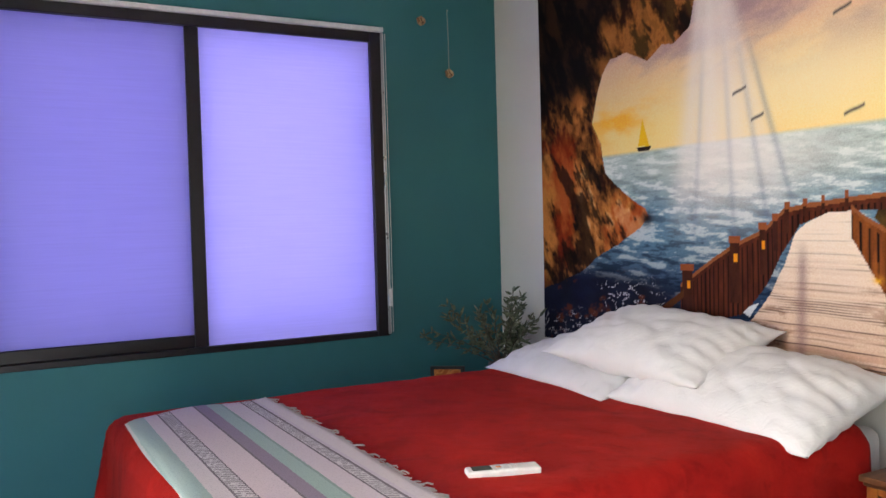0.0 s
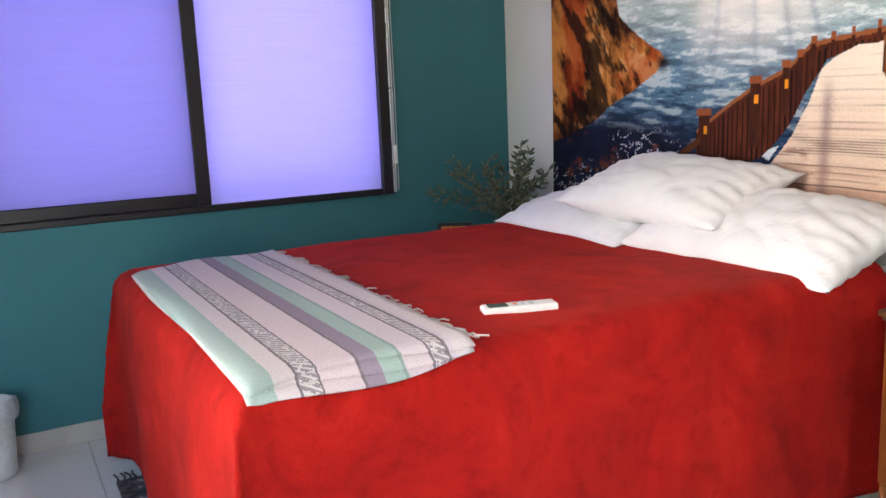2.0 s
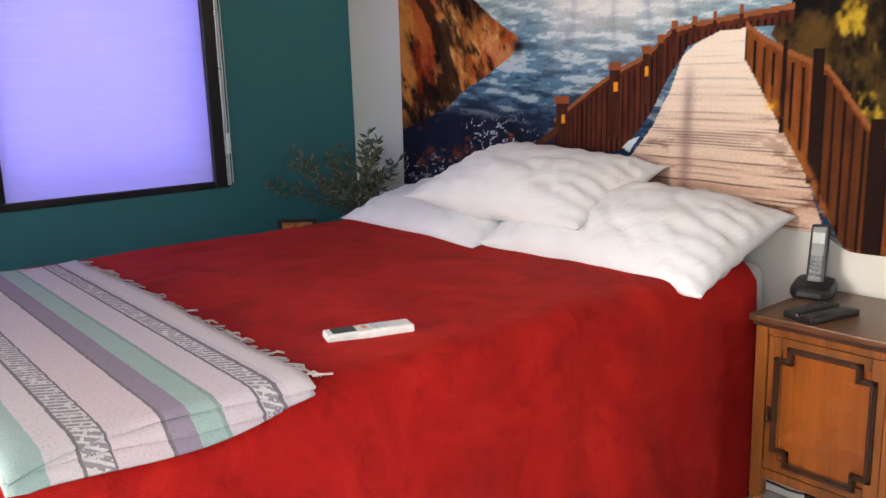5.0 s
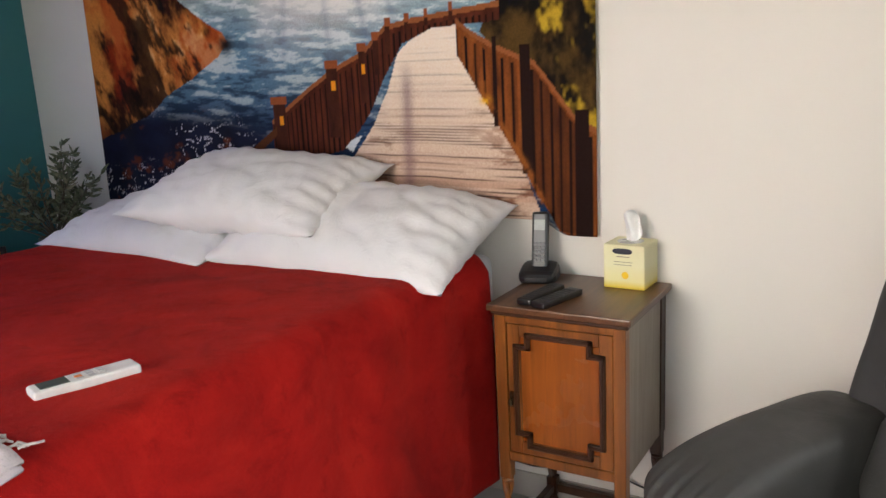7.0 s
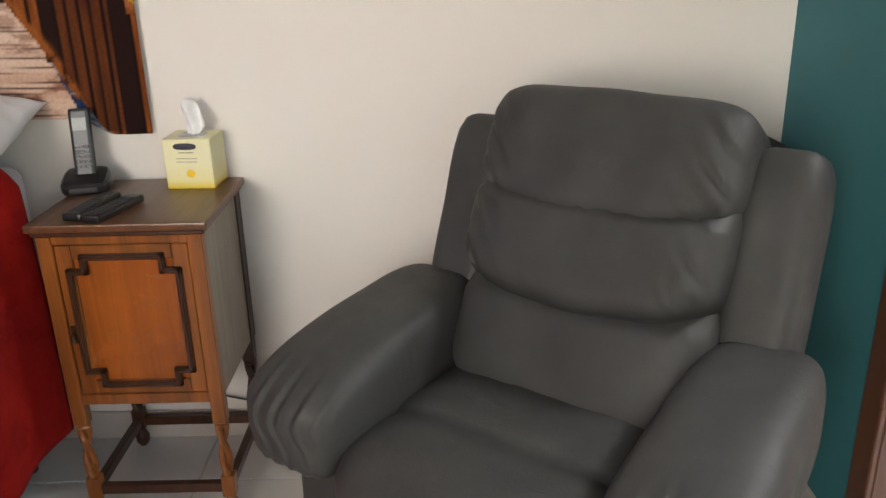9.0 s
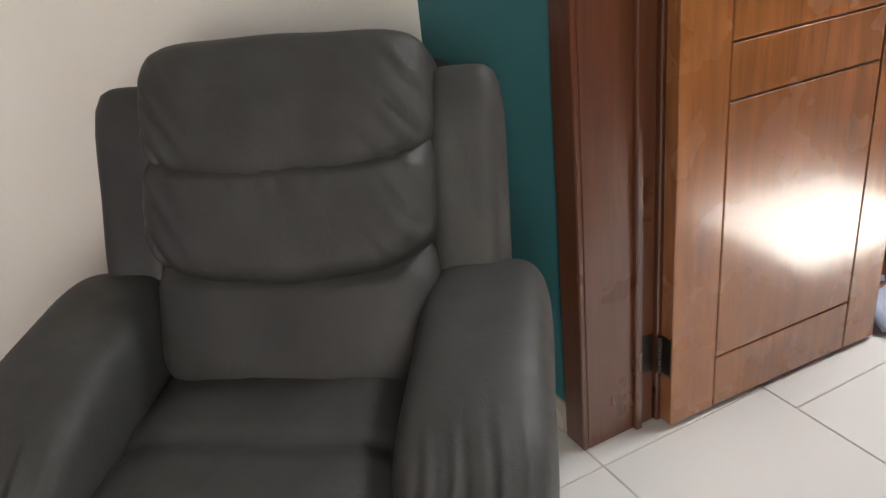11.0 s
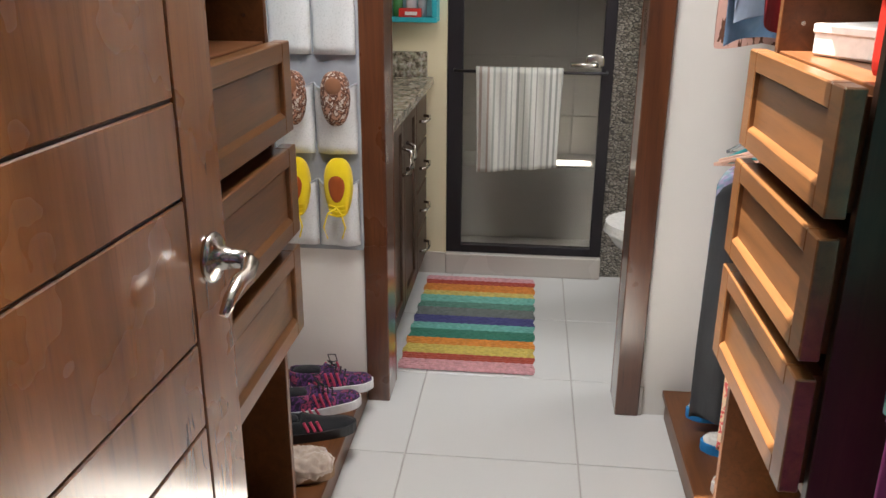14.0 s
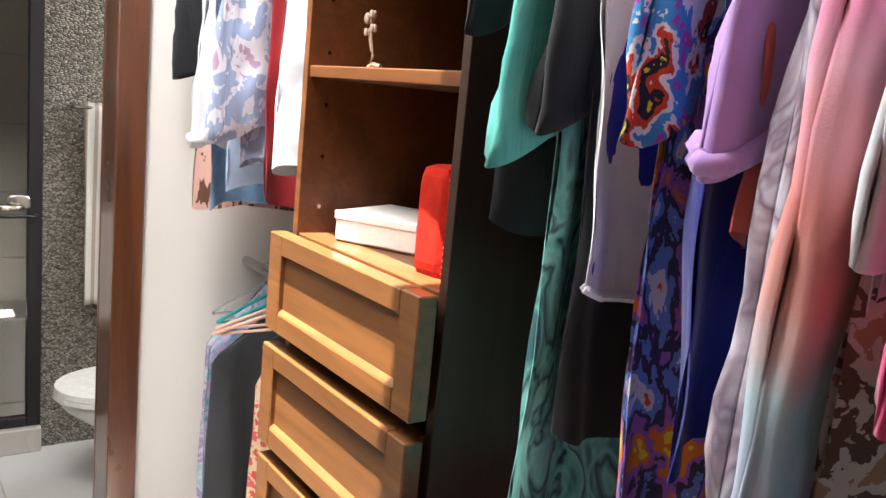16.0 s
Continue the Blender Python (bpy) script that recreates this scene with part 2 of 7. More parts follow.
def boxes(*rows, bevel=0.0, seg=1):
    bm = bmesh.new()
    for r in rows:
        box(bm, *r, bevel=bevel, seg=seg)
    return bm


def cyl(bm, p, q, r, r2=None, n=14):
    p, q = Vector(p), Vector(q)
    d = q - p
    m = Matrix.Translation((p + q) / 2) @ d.to_track_quat("Z", "Y").to_matrix().to_4x4()
    return bmesh.ops.create_cone(bm, cap_ends=True, segments=n, radius1=r, radius2=r if r2 is None else r2, depth=d.length, matrix=m)["verts"]


def tube(bm, pts, r, n=8):
    """A round bar through a row of points."""
    pts = [Vector(p) for p in pts]
    rings = []
    for i, p in enumerate(pts):
        d = (pts[min(i + 1, len(pts) - 1)] - pts[max(i - 1, 0)]).normalized()
        q = d.to_track_quat("Z", "Y")
        rr = r[i] if isinstance(r, (list, tuple)) else r
        rings.append([bm.verts.new(p + q @ Vector((rr * math.cos(a), rr * math.sin(a), 0))) for a in [2 * math.pi * k / n for k in range(n)]])
    for a, b in zip(rings, rings[1:]):
        for k in range(n):
            bm.faces.new((a[k], a[(k + 1) % n], b[(k + 1) % n], b[k]))
    bm.faces.new(rings[0][::-1])
    bm.faces.new(rings[-1])


def lathe(bm, profile, n=20, center=(0, 0, 0)):
    c = Vector(center)
    rings = [[bm.verts.new(c + Vector((r * math.cos(2 * math.pi * k / n), r * math.sin(2 * math.pi * k / n), z))) for k in range(n)] for r, z in profile]
    for a, b in zip(rings, rings[1:]):
        for k in range(n):
            bm.faces.new((a[k], a[(k + 1) % n], b[(k + 1) % n], b[k]))
    if profile[0][0] > 1e-4:
        bm.faces.new(rings[0][::-1])
    if profile[-1][0] > 1e-4:
        bm.faces.new(rings[-1])


def sheet(bm, f, nu, nv):
    """A grid of quads over f(u, v), u and v from 0 to 1."""
    g = [[bm.verts.new(f(i / nu, j / nv)) for j in range(nv + 1)] for i in range(nu + 1)]
    for i in range(nu):
        for j in range(nv):
            bm.faces.new((g[i][j], g[i + 1][j], g[i + 1][j + 1], g[i][j + 1]))
    return g


def mesh_of(name, bm, material, smooth=False):
    me = bpy.data.meshes.new(name)
    bmesh.ops.recalc_face_normals(bm, faces=bm.faces)
    bm.to_mesh(me)
    bm.free()
    me.materials.append(material)
    if smooth:
        for p in me.polygons:
            p.use_smooth = True
    return me


def solo(name, bm, material, label="", category="", kind="", group="", smooth=False):
    return tagged(new(name, mesh_of(name, bm, material, smooth)), label, category, group, kind)


def thing(name, at, label, category, group="", rz=0.0):
    ob = new(name)
    ob.empty_display_size = 0.05
    ob.matrix_world = pose(*at, 0, 0, rz)
    return tagged(ob, label, category, group)


def part(name, bm, material, parent, label="", smooth=False):
    """One mesh under a thing or a part; the bmesh is in the thing's own space."""
    ob = new(name, mesh_of(name, bm, material, smooth))
    ob.parent = parent
    return tagged(ob, label)


def solidify(ob, t, offset=-1.0):
    md = ob.modifiers.new("thickness", "SOLIDIFY")
    md.thickness, md.offset = t, offset
    return ob


def subsurf(ob, levels=1):
    md = ob.modifiers.new("smooth", "SUBSURF")
    md.levels = md.render_levels = levels
    return ob


# ---- structure ----
EAST = 4.108            # bedroom face of the wall with the dressing-room door
CLOSET = 4.300          # its other face
DOOR_N, DOOR_S, DOOR_H = -0.651, -1.408, 2.08
END, BATH = 6.303, 6.423  # wall between dressing room and bathroom
BATH_N, BATH_S = -0.722, -1.446
ROOF = 2.72

S = dict(kind="structure")
solo("wall_north", boxes((-0.15, EAST, 0.0, 0.15, 0, ROOF)), WHITE_WALL, "warm white painted bedroom wall behind the bed", "wall", **S)
W0, W1, Z0, Z1 = -2.55, -0.685, 0.935, 2.475
solo("wall_west", boxes((-0.15, 0, -4.7, W0, 0, ROOF), (-0.15, 0, W1, 0.0, 0, ROOF), (-0.15, 0, W0, W1, 0, Z0), (-0.15, 0, W0, W1, Z1, ROOF)), TEAL_WALL, "dark teal painted bedroom wall around a window", "wall", **S)
# also left open from y -4.2 to -2.7, unseen, for the fill lamp
solo("wall_east", boxes((EAST, CLOSET, DOOR_N + 0.03, 0.15, 0, ROOF), (EAST, CLOSET, -2.7, DOOR_S - 0.03, 0, ROOF), (EAST, CLOSET, -4.7, -4.2, 0, ROOF), (EAST, CLOSET, -4.2, -2.7, 2.2, ROOF), (EAST, CLOSET, DOOR_S - 0.03, DOOR_N + 0.03, DOOR_H + 0.03, ROOF)), TEAL_WALL, "teal painted wall with the dressing-room doorway", "wall", **S)
# assumed opening in this unseen wall lets the south fill lamp in
solo("wall_south", boxes((-0.15, 1.25, -4.85, -4.7, 0, ROOF), (2.65, 4.3, -4.85, -4.7, 0, ROOF), (1.25, 2.65, -4.85, -4.7, 0, 0.95), (1.25, 2.65, -4.85, -4.7, 2.35, ROOF)), WHITE_WALL, "white painted bedroom wall with an assumed wide window opening", "wall", **S)
solo("closet_wall_north", boxes((CLOSET, BATH, -0.08, 0.15, 0, ROOF)), WHITE_WALL, "white painted dressing-room wall behind the shelves", "wall", **S)
solo("closet_wall_south", boxes((CLOSET, BATH, -2.2, -2.05, 0, ROOF)), WHITE_WALL, "white painted dressing-room wall behind the clothes", "wall", **S)
solo("closet_wall_end", boxes((END, BATH, BATH_N + 0.03, -0.08, 0, ROOF), (END, BATH, -2.05, BATH_S - 0.03, 0, ROOF), (END, BATH, BATH_S - 0.03, BATH_N + 0.03, 2.13, ROOF)), WHITE_WALL, "white painted end wall with the bathroom opening", "wall", **S)
solo("bath_wall_north", boxes((BATH, 8.35, 0.0, 0.15, 0, ROOF)), CREAM_WALL, "cream painted bathroom wall behind the vanity", "wall", **S)
# small opening added out of view for the bathroom fill lamp
solo("bath_wall_south", boxes((BATH, 6.6, -2.6, -2.45, 0, ROOF), (7.3, 8.35, -2.6, -2.45, 0, ROOF), (6.6, 7.3, -2.6, -2.45, 0, 1.45), (6.6, 7.3, -2.6, -2.45, 2.05, ROOF)), CREAM_WALL, "cream painted bathroom wall with an added small opening", "wall", **S)
solo("bath_wall_west", boxes((BATH - 0.12, BATH, -2.6, -2.2, 0, ROOF)), CREAM_WALL, "cream painted bathroom wall", "wall", **S)
solo("ceiling_bedroom", boxes((-0.15, CLOSET, -4.85, 0.15, ROOF, ROOF + 0.12)), CEILING, "plain white painted bedroom ceiling", "ceiling", **S)
# roof light over the dressing room
RX0, RX1, RY0, RY1 = 5.12, 5.74, -1.43, -0.35
# slot at x 7.985 to 8.115 is added, unseen, to light the shower bench
solo("ceiling_closet", boxes((CLOSET, RX0, -2.2, 0.15, ROOF, ROOF + 0.12), (RX1, 7.985, -2.6, 0.15, ROOF, ROOF + 0.12), (8.115, 8.5, -2.6, 0.15, ROOF, ROOF + 0.12), (7.985, 8.115, -2.6, -0.99, ROOF, ROOF + 0.12), (7.985, 8.115, -0.76, 0.15, ROOF, ROOF + 0.12), (RX0, RX1, -2.2, RY0, ROOF, ROOF + 0.12), (RX0, RX1, RY1, 0.15, ROOF, ROOF + 0.12)), CEILING, "white ceiling with a roof light and an added slot over the shower", "ceiling", **S)


# ---- bedroom window ----
def shade_mat(name, color):
    m = Mat(name, color, 0.9)
    co = m.co()
    tr = m.node("ShaderNodeBsdfTranslucent")
    streak = m.noise(m.co((1, 3.0, 110)), 1.0, 3)
    c = m.ramp(streak, [(0.3, tuple(v * 0.93 for v in color)), (0.7, color)])
    m.link(c, tr.inputs[0])
    mx = m.node("ShaderNodeMixShader")
    mx.inputs[0].default_value = 0.75
    m.link(m.b.outputs[0], mx.inputs[1])
    m.link(tr.outputs[0], mx.inputs[2])
    m.base(c)
    m.link(mx.outputs[0], m.t.nodes["Material Output"].inputs[0])
    return m.m


def glow_mat(name, color, strength):
    m = Mat(name, (0, 0, 0), 1.0)
    m.b.inputs["Emission Color"].default_value = (*color, 1)
    m.b.inputs["Emission Strength"].default_value = strength
    return m.m


SHADE = shade_mat("roller_shade_cloth", (0.68, 0.64, 0.90))
# deeper tint holds the dimmer daylight behind the doubled fixed pane
SHADE_DIM = shade_mat("dimmed_shade_cloth", (0.48, 0.45, 0.68))
YM0, YM1 = -1.652, -1.591
win = thing("window_1", (0, (W0 + W1) / 2, Z0), "dark-framed sliding bedroom window with closed pale lilac roller shades", "window")
win["kind"] = "structure"
wy = (W0 + W1) / 2


def win_part(name, rows, mat, label="", bevel=0.004):
    return part(name, boxes(*[(a, b, c - wy, d - wy, e - Z0, f - Z0) for a, b, c, d, e, f in rows], bevel=bevel), mat, win, label)


win_part("window_frame", [(-0.149, 0.012, W0, W0 + 0.07, Z0, Z1), (-0.149, 0.012, W1 - 0.066, W1, Z0, Z1), (-0.149, 0.012, W0 + 0.07, W1 - 0.066, Z1 - 0.06, Z1), (-0.149, 0.012, W0 + 0.07, W1 - 0.066, Z0, Z0 + 0.03)], DARK_FRAME, "dark brown frame")
win_part("mullion", [(-0.10, -0.004, YM0, YM1, Z0 + 0.03, Z1 - 0.06)], DARK_FRAME)
win_part("bottom_rail", [(-0.10, -0.006, W0 + 0.07, YM0, Z0 + 0.03, Z0 + 0.085)], DARK_FRAME)
win_part("roller_shade", [(-0.024, -0.022, W0 + 0.07, YM0, Z0 + 0.085, Z1 - 0.06)], SHADE_DIM, "lilac cloth shade of the fixed pane, tinted deeper where less daylight passes", 0)
win_part("roller_shade", [(-0.016, -0.014, YM1, W1 - 0.066, Z0 + 0.03, Z1 - 0.06)], SHADE, "paler lilac cloth shade of the sliding pane", 0)
# slab out of view, added to keep direct sun off the shades
solo("sun_block_slab", boxes((-1.6, -0.152, W0 - 1.2, W1 + 1.2, Z1 + 0.05, Z1 + 0.15)), plain("sun_block_grey", (0.55, 0.53, 0.5), 0.9), "unseen grey slab added above the bedroom window to block the sun", "eave", "structure")
solo("backdrop", boxes((-0.21, -0.19, W0 + 0.06, W1 - 0.06, Z0 + 0.05, Z1 + 0.0)), glow_mat("hazy_daylight", (0.56, 0.56, 1.0), 0.17), "bright hazy daylight outside the window", "backdrop", "structure")
# ---- shapes ----
def pad(bm, c, h, e=4.0, n=10, warp=None, rot=None):
    """A cushion: a superellipsoid of half sizes h about c; warp moves each point of its own space."""
    vs = {}
    c = Vector(c)
    for ax in range(3):
        for s in (-1, 1):
            g = {}
            for i in range(n + 1):
                for j in range(n + 1):
                    p = [0, 0, 0]
                    p[ax] = s
                    p[(ax + 1) % 3] = math.tan((2 * i / n - 1) * 0.7854)
                    p[(ax + 2) % 3] = math.tan((2 * j / n - 1) * 0.7854)
                    key = tuple(round(v, 4) for v in p)
                    if key not in vs:
                        k = sum(abs(v) ** e for v in p) ** (-1 / e)
                        q = Vector([p[a] * k * h[a] for a in range(3)])
                        if warp:
                            q = warp(q)
                        if rot:
                            q = rot @ q
                        vs[key] = bm.verts.new(c + q)
                    g[i, j] = vs[key]
            for i in range(n):
                for j in range(n):
                    f = [g[i, j], g[i + 1, j], g[i + 1, j + 1], g[i, j + 1]]
                    bm.faces.new(f if s > 0 else f[::-1])


def rough_up(p, amount, scale, seed=0.0):
    return noise.noise(Vector((p[0] * scale + seed, p[1] * scale - seed, p[2] * scale + 2 * seed))) * amount


# ---- tapestry ----
def value_noise(x, y, seed):
    rng = np.random.RandomState(seed)
    tab = rng.rand(64, 64)
    xi, yi = np.floor(x).astype(int), np.floor(y).astype(int)
    fx, fy = x - xi, y - yi
    fx, fy = fx * fx * (3 - 2 * fx), fy * fy * (3 - 2 * fy)
    a, b = tab[xi % 64, yi % 64], tab[(xi + 1) % 64, yi % 64]
    c, d = tab[xi % 64, (yi + 1) % 64], tab[(xi + 1) % 64, (yi + 1) % 64]
    return (a * (1 - fx) + b * fx) * (1 - fy) + (c * (1 - fx) + d * fx) * fy


def cloud(x, y, seed, octaves=5, gain=0.55):
    t, amp, tot = 0.0, 1.0, 0.0
    for k in range(octaves):
        t = t + amp * value_noise(x * 2 ** k + 7.3 * k, y * 2 ** k + 3.1 * k, seed + k)
        tot += amp
        amp *= gain
    return t / tot


def inside(px, py, poly):
    r = np.zeros(px.shape, bool)
    for (x0, y0), (x1, y1) in zip(poly, poly[1:] + poly[:1]):
        if y0 != y1:
            r ^= ((y0 > py) != (y1 > py)) & (px < (x1 - x0) * (py - y0) / (y1 - y0) + x0)
    return r


def srgb(*c):
    return np.array([(v / 255) ** 2.2 for v in c])


def smooth(a, b, x):
    t = np.clip((x - a) / (b - a), 0, 1)
    return t * t * (3 - 2 * t)


TX0, TX1, TZ0, TZ1 = 0.432, 2.545, 0.925, 2.66


def tapestry_picture(X, Z):
    """Printed sea cave with a boardwalk: colour for each place on the cloth."""
    x, z = X + 0.018 * (cloud(X * 9, Z * 9, 3) - 0.5), Z + 0.018 * (cloud(X * 9 + 40, Z * 9, 4) - 0.5)
    img = np.zeros(X.shape + (3,))

    def lay(color, a):
        a = np.clip(a, 0, 1)[..., None]
        img[:] = img * (1 - a) + color * a

    def mixed(c0, c1, t):
        t = np.clip(t, 0, 1)[..., None]
        return c0 * (1 - t) + c1 * t

    # sky
    h = smooth(1.78, 2.5, Z)
    streak = cloud(X * 2.2 + Z * 1.3, Z * 7 - X * 1.5, 11)
    lay(mixed(srgb(248, 222, 150), srgb(226, 190, 168), h * 1.6), np.ones_like(X))
    lay(mixed(srgb(205, 178, 176), srgb(150, 128, 138), streak), smooth(0.42, 0.66, streak) * smooth(1.9, 2.2, Z) * 0.9)
    lay(srgb(250, 190, 70), smooth(0.45, 0.7, cloud(X * 4, Z * 11, 17)) * np.exp(-((X - 1.0) / 0.22) ** 2 - ((Z - 1.93) / 0.1) ** 2) * 1.1)
    lay(srgb(252, 236, 196), np.exp(-((X - 1.95) / 0.5) ** 2 - ((Z - 1.95) / 0.16) ** 2) * 0.7)
    # sea
    sea = smooth(1.785, 1.765, Z)
    depth = smooth(1.78, 1.12, Z)
    wave = cloud(X * 9, Z * 46 + X * 3, 23, 5, 0.62)
    fine = cloud(X * 26, Z * 95, 29, 3)
    lay(mixed(srgb(182, 198, 196), srgb(36, 66, 100), depth * 1.0 + (X < 1.35) * 0.0), sea)
    lay(srgb(70, 128, 165), sea * smooth(1.7, 1.5, Z) * smooth(1.2, 1.45, Z) * 0.55)
    lay(srgb(226, 232, 230), sea * smooth(0.52, 0.66, wave) * (0.85 - 0.5 * depth))
    lay(srgb(26, 44, 70), sea * smooth(0.47, 0.34, wave) * (0.25 + 0.6 * depth))
    lay(srgb(240, 240, 236), sea * np.exp(-((X - 1.75) / 0.35) ** 2) * smooth(1.45, 1.72, Z) * (0.45 + 0.4 * fine))
    # shafts of light
    for x0, x1, w, s in ((1.50, 1.36, 0.05, 0.55), (1.54, 1.52, 0.075, 0.75), (1.58, 1.70, 0.06, 0.6), (1.60, 1.86, 0.045, 0.4)):
        k = (2.4 - Z) / 1.0
        cx = x0 + (x1 - x0) * k
        lay(srgb(244, 236, 232), s * np.exp(-((X - cx) / (w * (0.55 + 0.9 * k))) ** 2) * smooth(1.32, 1.75, Z))
        lay(srgb(96, 118, 150), 0.35 * np.exp(-((X - cx - w * (0.7 + 0.9 * k)) / 0.014) ** 2) * smooth(1.25, 1.5, Z) * smooth(2.3, 1.9, Z))
    # dark surf at the lower left
    surf = smooth(1.30, 1.19, Z + 0.10 * (X - 1.0)) * smooth(1.50, 1.25, X)
    lay(mixed(srgb(22, 18, 30), srgb(40, 48, 74), cloud(X * 8, Z * 12, 31)), surf)
    foam = np.abs(cloud(X * 16, Z * 26, 37, 4, 0.6) - 0.5)
    lay(srgb(214, 212, 220), surf * smooth(0.020, 0.004, foam) * smooth(0.45, 0.6, cloud(X * 5, Z * 7, 41)) * 0.95)
    lay(srgb(122, 66, 34), surf * smooth(0.62, 0.72, cloud(X * 9, Z * 14, 43)) * 0.7)
    # rock of the cave
    rock = [(0.30, 2.9), (1.62, 2.9), (1.53, 2.45), (1.47, 2.34), (1.43, 2.24), (1.35, 2.19), (1.28, 2.20), (1.19, 2.15), (1.06, 2.21), (0.96, 2.20), (0.91, 2.14), (0.87, 2.05), (0.83, 1.93), (0.89, 1.84), (0.915, 1.70), (0.97, 1.65), (1.04, 1.60), (1.16, 1.535), (1.18, 1.50), (1.13, 1.455), (1.0, 1.39), (0.85, 1.32), (0.70, 1.24), (0.51, 1.19), (0.30, 1.12)]
    r = inside(x, z, rock).astype(float)
    crack = cloud(X * 12 + Z * 5, Z * 6 - X * 3, 47, 6, 0.62)
    lay(mixed(srgb(58, 30, 18), srgb(206, 138, 72), smooth(0.30, 0.66, crack)), r)
    lay(srgb(236, 196, 140), r * smooth(0.58, 0.72, crack) * smooth(0.55, 0.95, X) * smooth(2.05, 1.9, Z) * 0.9)
    lay(srgb(176, 66, 22), r * smooth(0.55, 0.7, cloud(X * 5, Z * 5, 53)) * smooth(2.0, 1.8, Z) * 0.6)
    lay(srgb(20, 13, 14), r * smooth(0.46, 0.36, cloud(X * 15 + Z * 8, Z * 7, 59, 5, 0.6)) * 0.85)
    lay(srgb(18, 13, 17), r * np.clip(smooth(1.98, 2.14, Z + 0.12 * (cloud(X * 8, Z * 8, 61) - 0.5)) * smooth(1.05, 0.78, X + 0.15 * (cloud(X * 9, Z * 9, 62) - 0.5)) + smooth(2.32, 2.5, Z - 0.25 * (X - 1.0)), 0, 1) * 0.93)
    lay(srgb(88, 66, 34), r * smooth(2.08, 2.2, Z) * smooth(0.9, 1.1, X) * smooth(0.5, 0.62, crack) * 0.6)
    lay(srgb(24, 15, 20), r * smooth(1.34, 1.16, Z - 0.12 * (X - 0.8)) * 0.85)
    lay(srgb(38, 26, 26), np.exp(-((x - 1.17) / 0.035) ** 2 - ((z - 1.49) / 0.03) ** 2))
    # boat and gulls
    lay(srgb(242, 196, 40), inside(X, Z, [(1.155, 1.915), (1.195, 1.795), (1.125, 1.80)]) * 1.0)
    lay(srgb(50, 34, 26), inside(X, Z, [(1.115, 1.795), (1.205, 1.795), (1.195, 1.778), (1.13, 1.776)]) * 1.0)
    for bx, bz, s in ((1.67, 1.95, 0.05), (1.75, 1.845, 0.05), (2.13, 1.82, 0.06), (2.09, 2.15, 0.055)):
        u = (X - bx) / s
        lay(srgb(92, 84, 84), np.exp(-((Z - bz - 0.5 * s * u * (0.4 + 0.5 * np.abs(u))) / 0.006) ** 2) * (np.abs(u) < 0.6))
    # headland with yellow scrub
    head = inside(x, z, [(2.19, 1.47), (2.25, 1.56), (2.28, 1.70), (2.36, 1.9), (2.60, 2.1), (2.60, 1.0), (2.45, 1.2)]).astype(float)
    scrub = cloud(X * 13, Z * 9, 67, 5, 0.6)
    lay(mixed(srgb(24, 18, 16), srgb(96, 74, 40), smooth(0.35, 0.7, scrub)), head)
    lay(srgb(190, 160, 56), head * smooth(0.54, 0.66, cloud(X * 7, Z * 5, 71, 5, 0.65)))
    # boardwalk
    deck = [(2.12, 1.505), (2.03, 1.495), (1.94, 1.455), (1.90, 1.42), (1.86, 1.31), (1.79, 1.20), (1.70, 1.09), (1.66, 1.03), (1.62, 0.90), (2.42, 0.90), (2.37, 0.95), (2.31, 1.10), (2.26, 1.20), (2.19, 1.295), (2.125, 1.40)]
    d = inside(X, Z, deck).astype(float)
    near = smooth(1.50, 0.95, Z)
    lay(mixed(srgb(238, 222, 206), srgb(206, 178, 160), near), d)
    k = 46 * np.log(np.maximum(1.58 - Z + 0.02 * (X - 2.0) ** 2, 0.02))
    row = np.floor(k)
    tone = np.sin(row * 12.9898) * 43758.5453
    tone = tone - np.floor(tone)
    lay(srgb(176, 134, 112), d * near * smooth(0.4, 1.0, tone) * 0.5)
    lay(srgb(120, 66, 40), d * near * smooth(0.56, 0.72, cloud(X * 12, Z * 34, 73, 5, 0.6)) * smooth(0.0, 0.22, np.abs(X - 2.05)) * 0.75)
    seam = np.abs(k - row - 0.5) * 2
    lay(srgb(64, 40, 36), d * smooth(0.78, 0.98, seam) * (0.15 + 0.8 * near))
    lay(srgb(132, 104, 110), d * np.exp(-((X - (1.93 - 0.02 * (1.45 - Z))) / 0.02) ** 2) * smooth(1.42, 1.3, Z) * 0.6)
    # rails
    def rail(top, foot, c0, c1, slats, gap):
        tx, tz = [p[0] for p in top], [p[1] for p in top]
        fx, fz = [p[0] for p in foot], [p[1] for p in foot]
        up = np.interp(X, tx, tz)
        lo = np.interp(X, fx, fz)
        m = ((X > tx[0]) & (X < tx[-1]) & (Z < up) & (Z > lo)).astype(float)
        s = np.abs(((X * slats) % 1) - 0.5) * 2
        lay(mixed(c0, c1, cloud(X * 60, Z * 9, 79)), m)
        lay(gap, m * smooth(0.62, 0.8, s) * (Z < up - 0.03))
        lay(srgb(150, 96, 60), m * (Z > up - 0.016))

    rail([(1.36, 1.22), (1.41, 1.25), (1.63, 1.38), (1.76, 1.435), (1.86, 1.51), (1.95, 1.525), (2.26, 1.555)], [(1.36, 1.02), (1.60, 1.10), (1.68, 1.12), (1.78, 1.24), (1.87, 1.38), (1.92, 1.45), (2.03, 1.492), (2.26, 1.50)], srgb(58, 28, 22), srgb(112, 60, 40), 46, srgb(34, 16, 14))
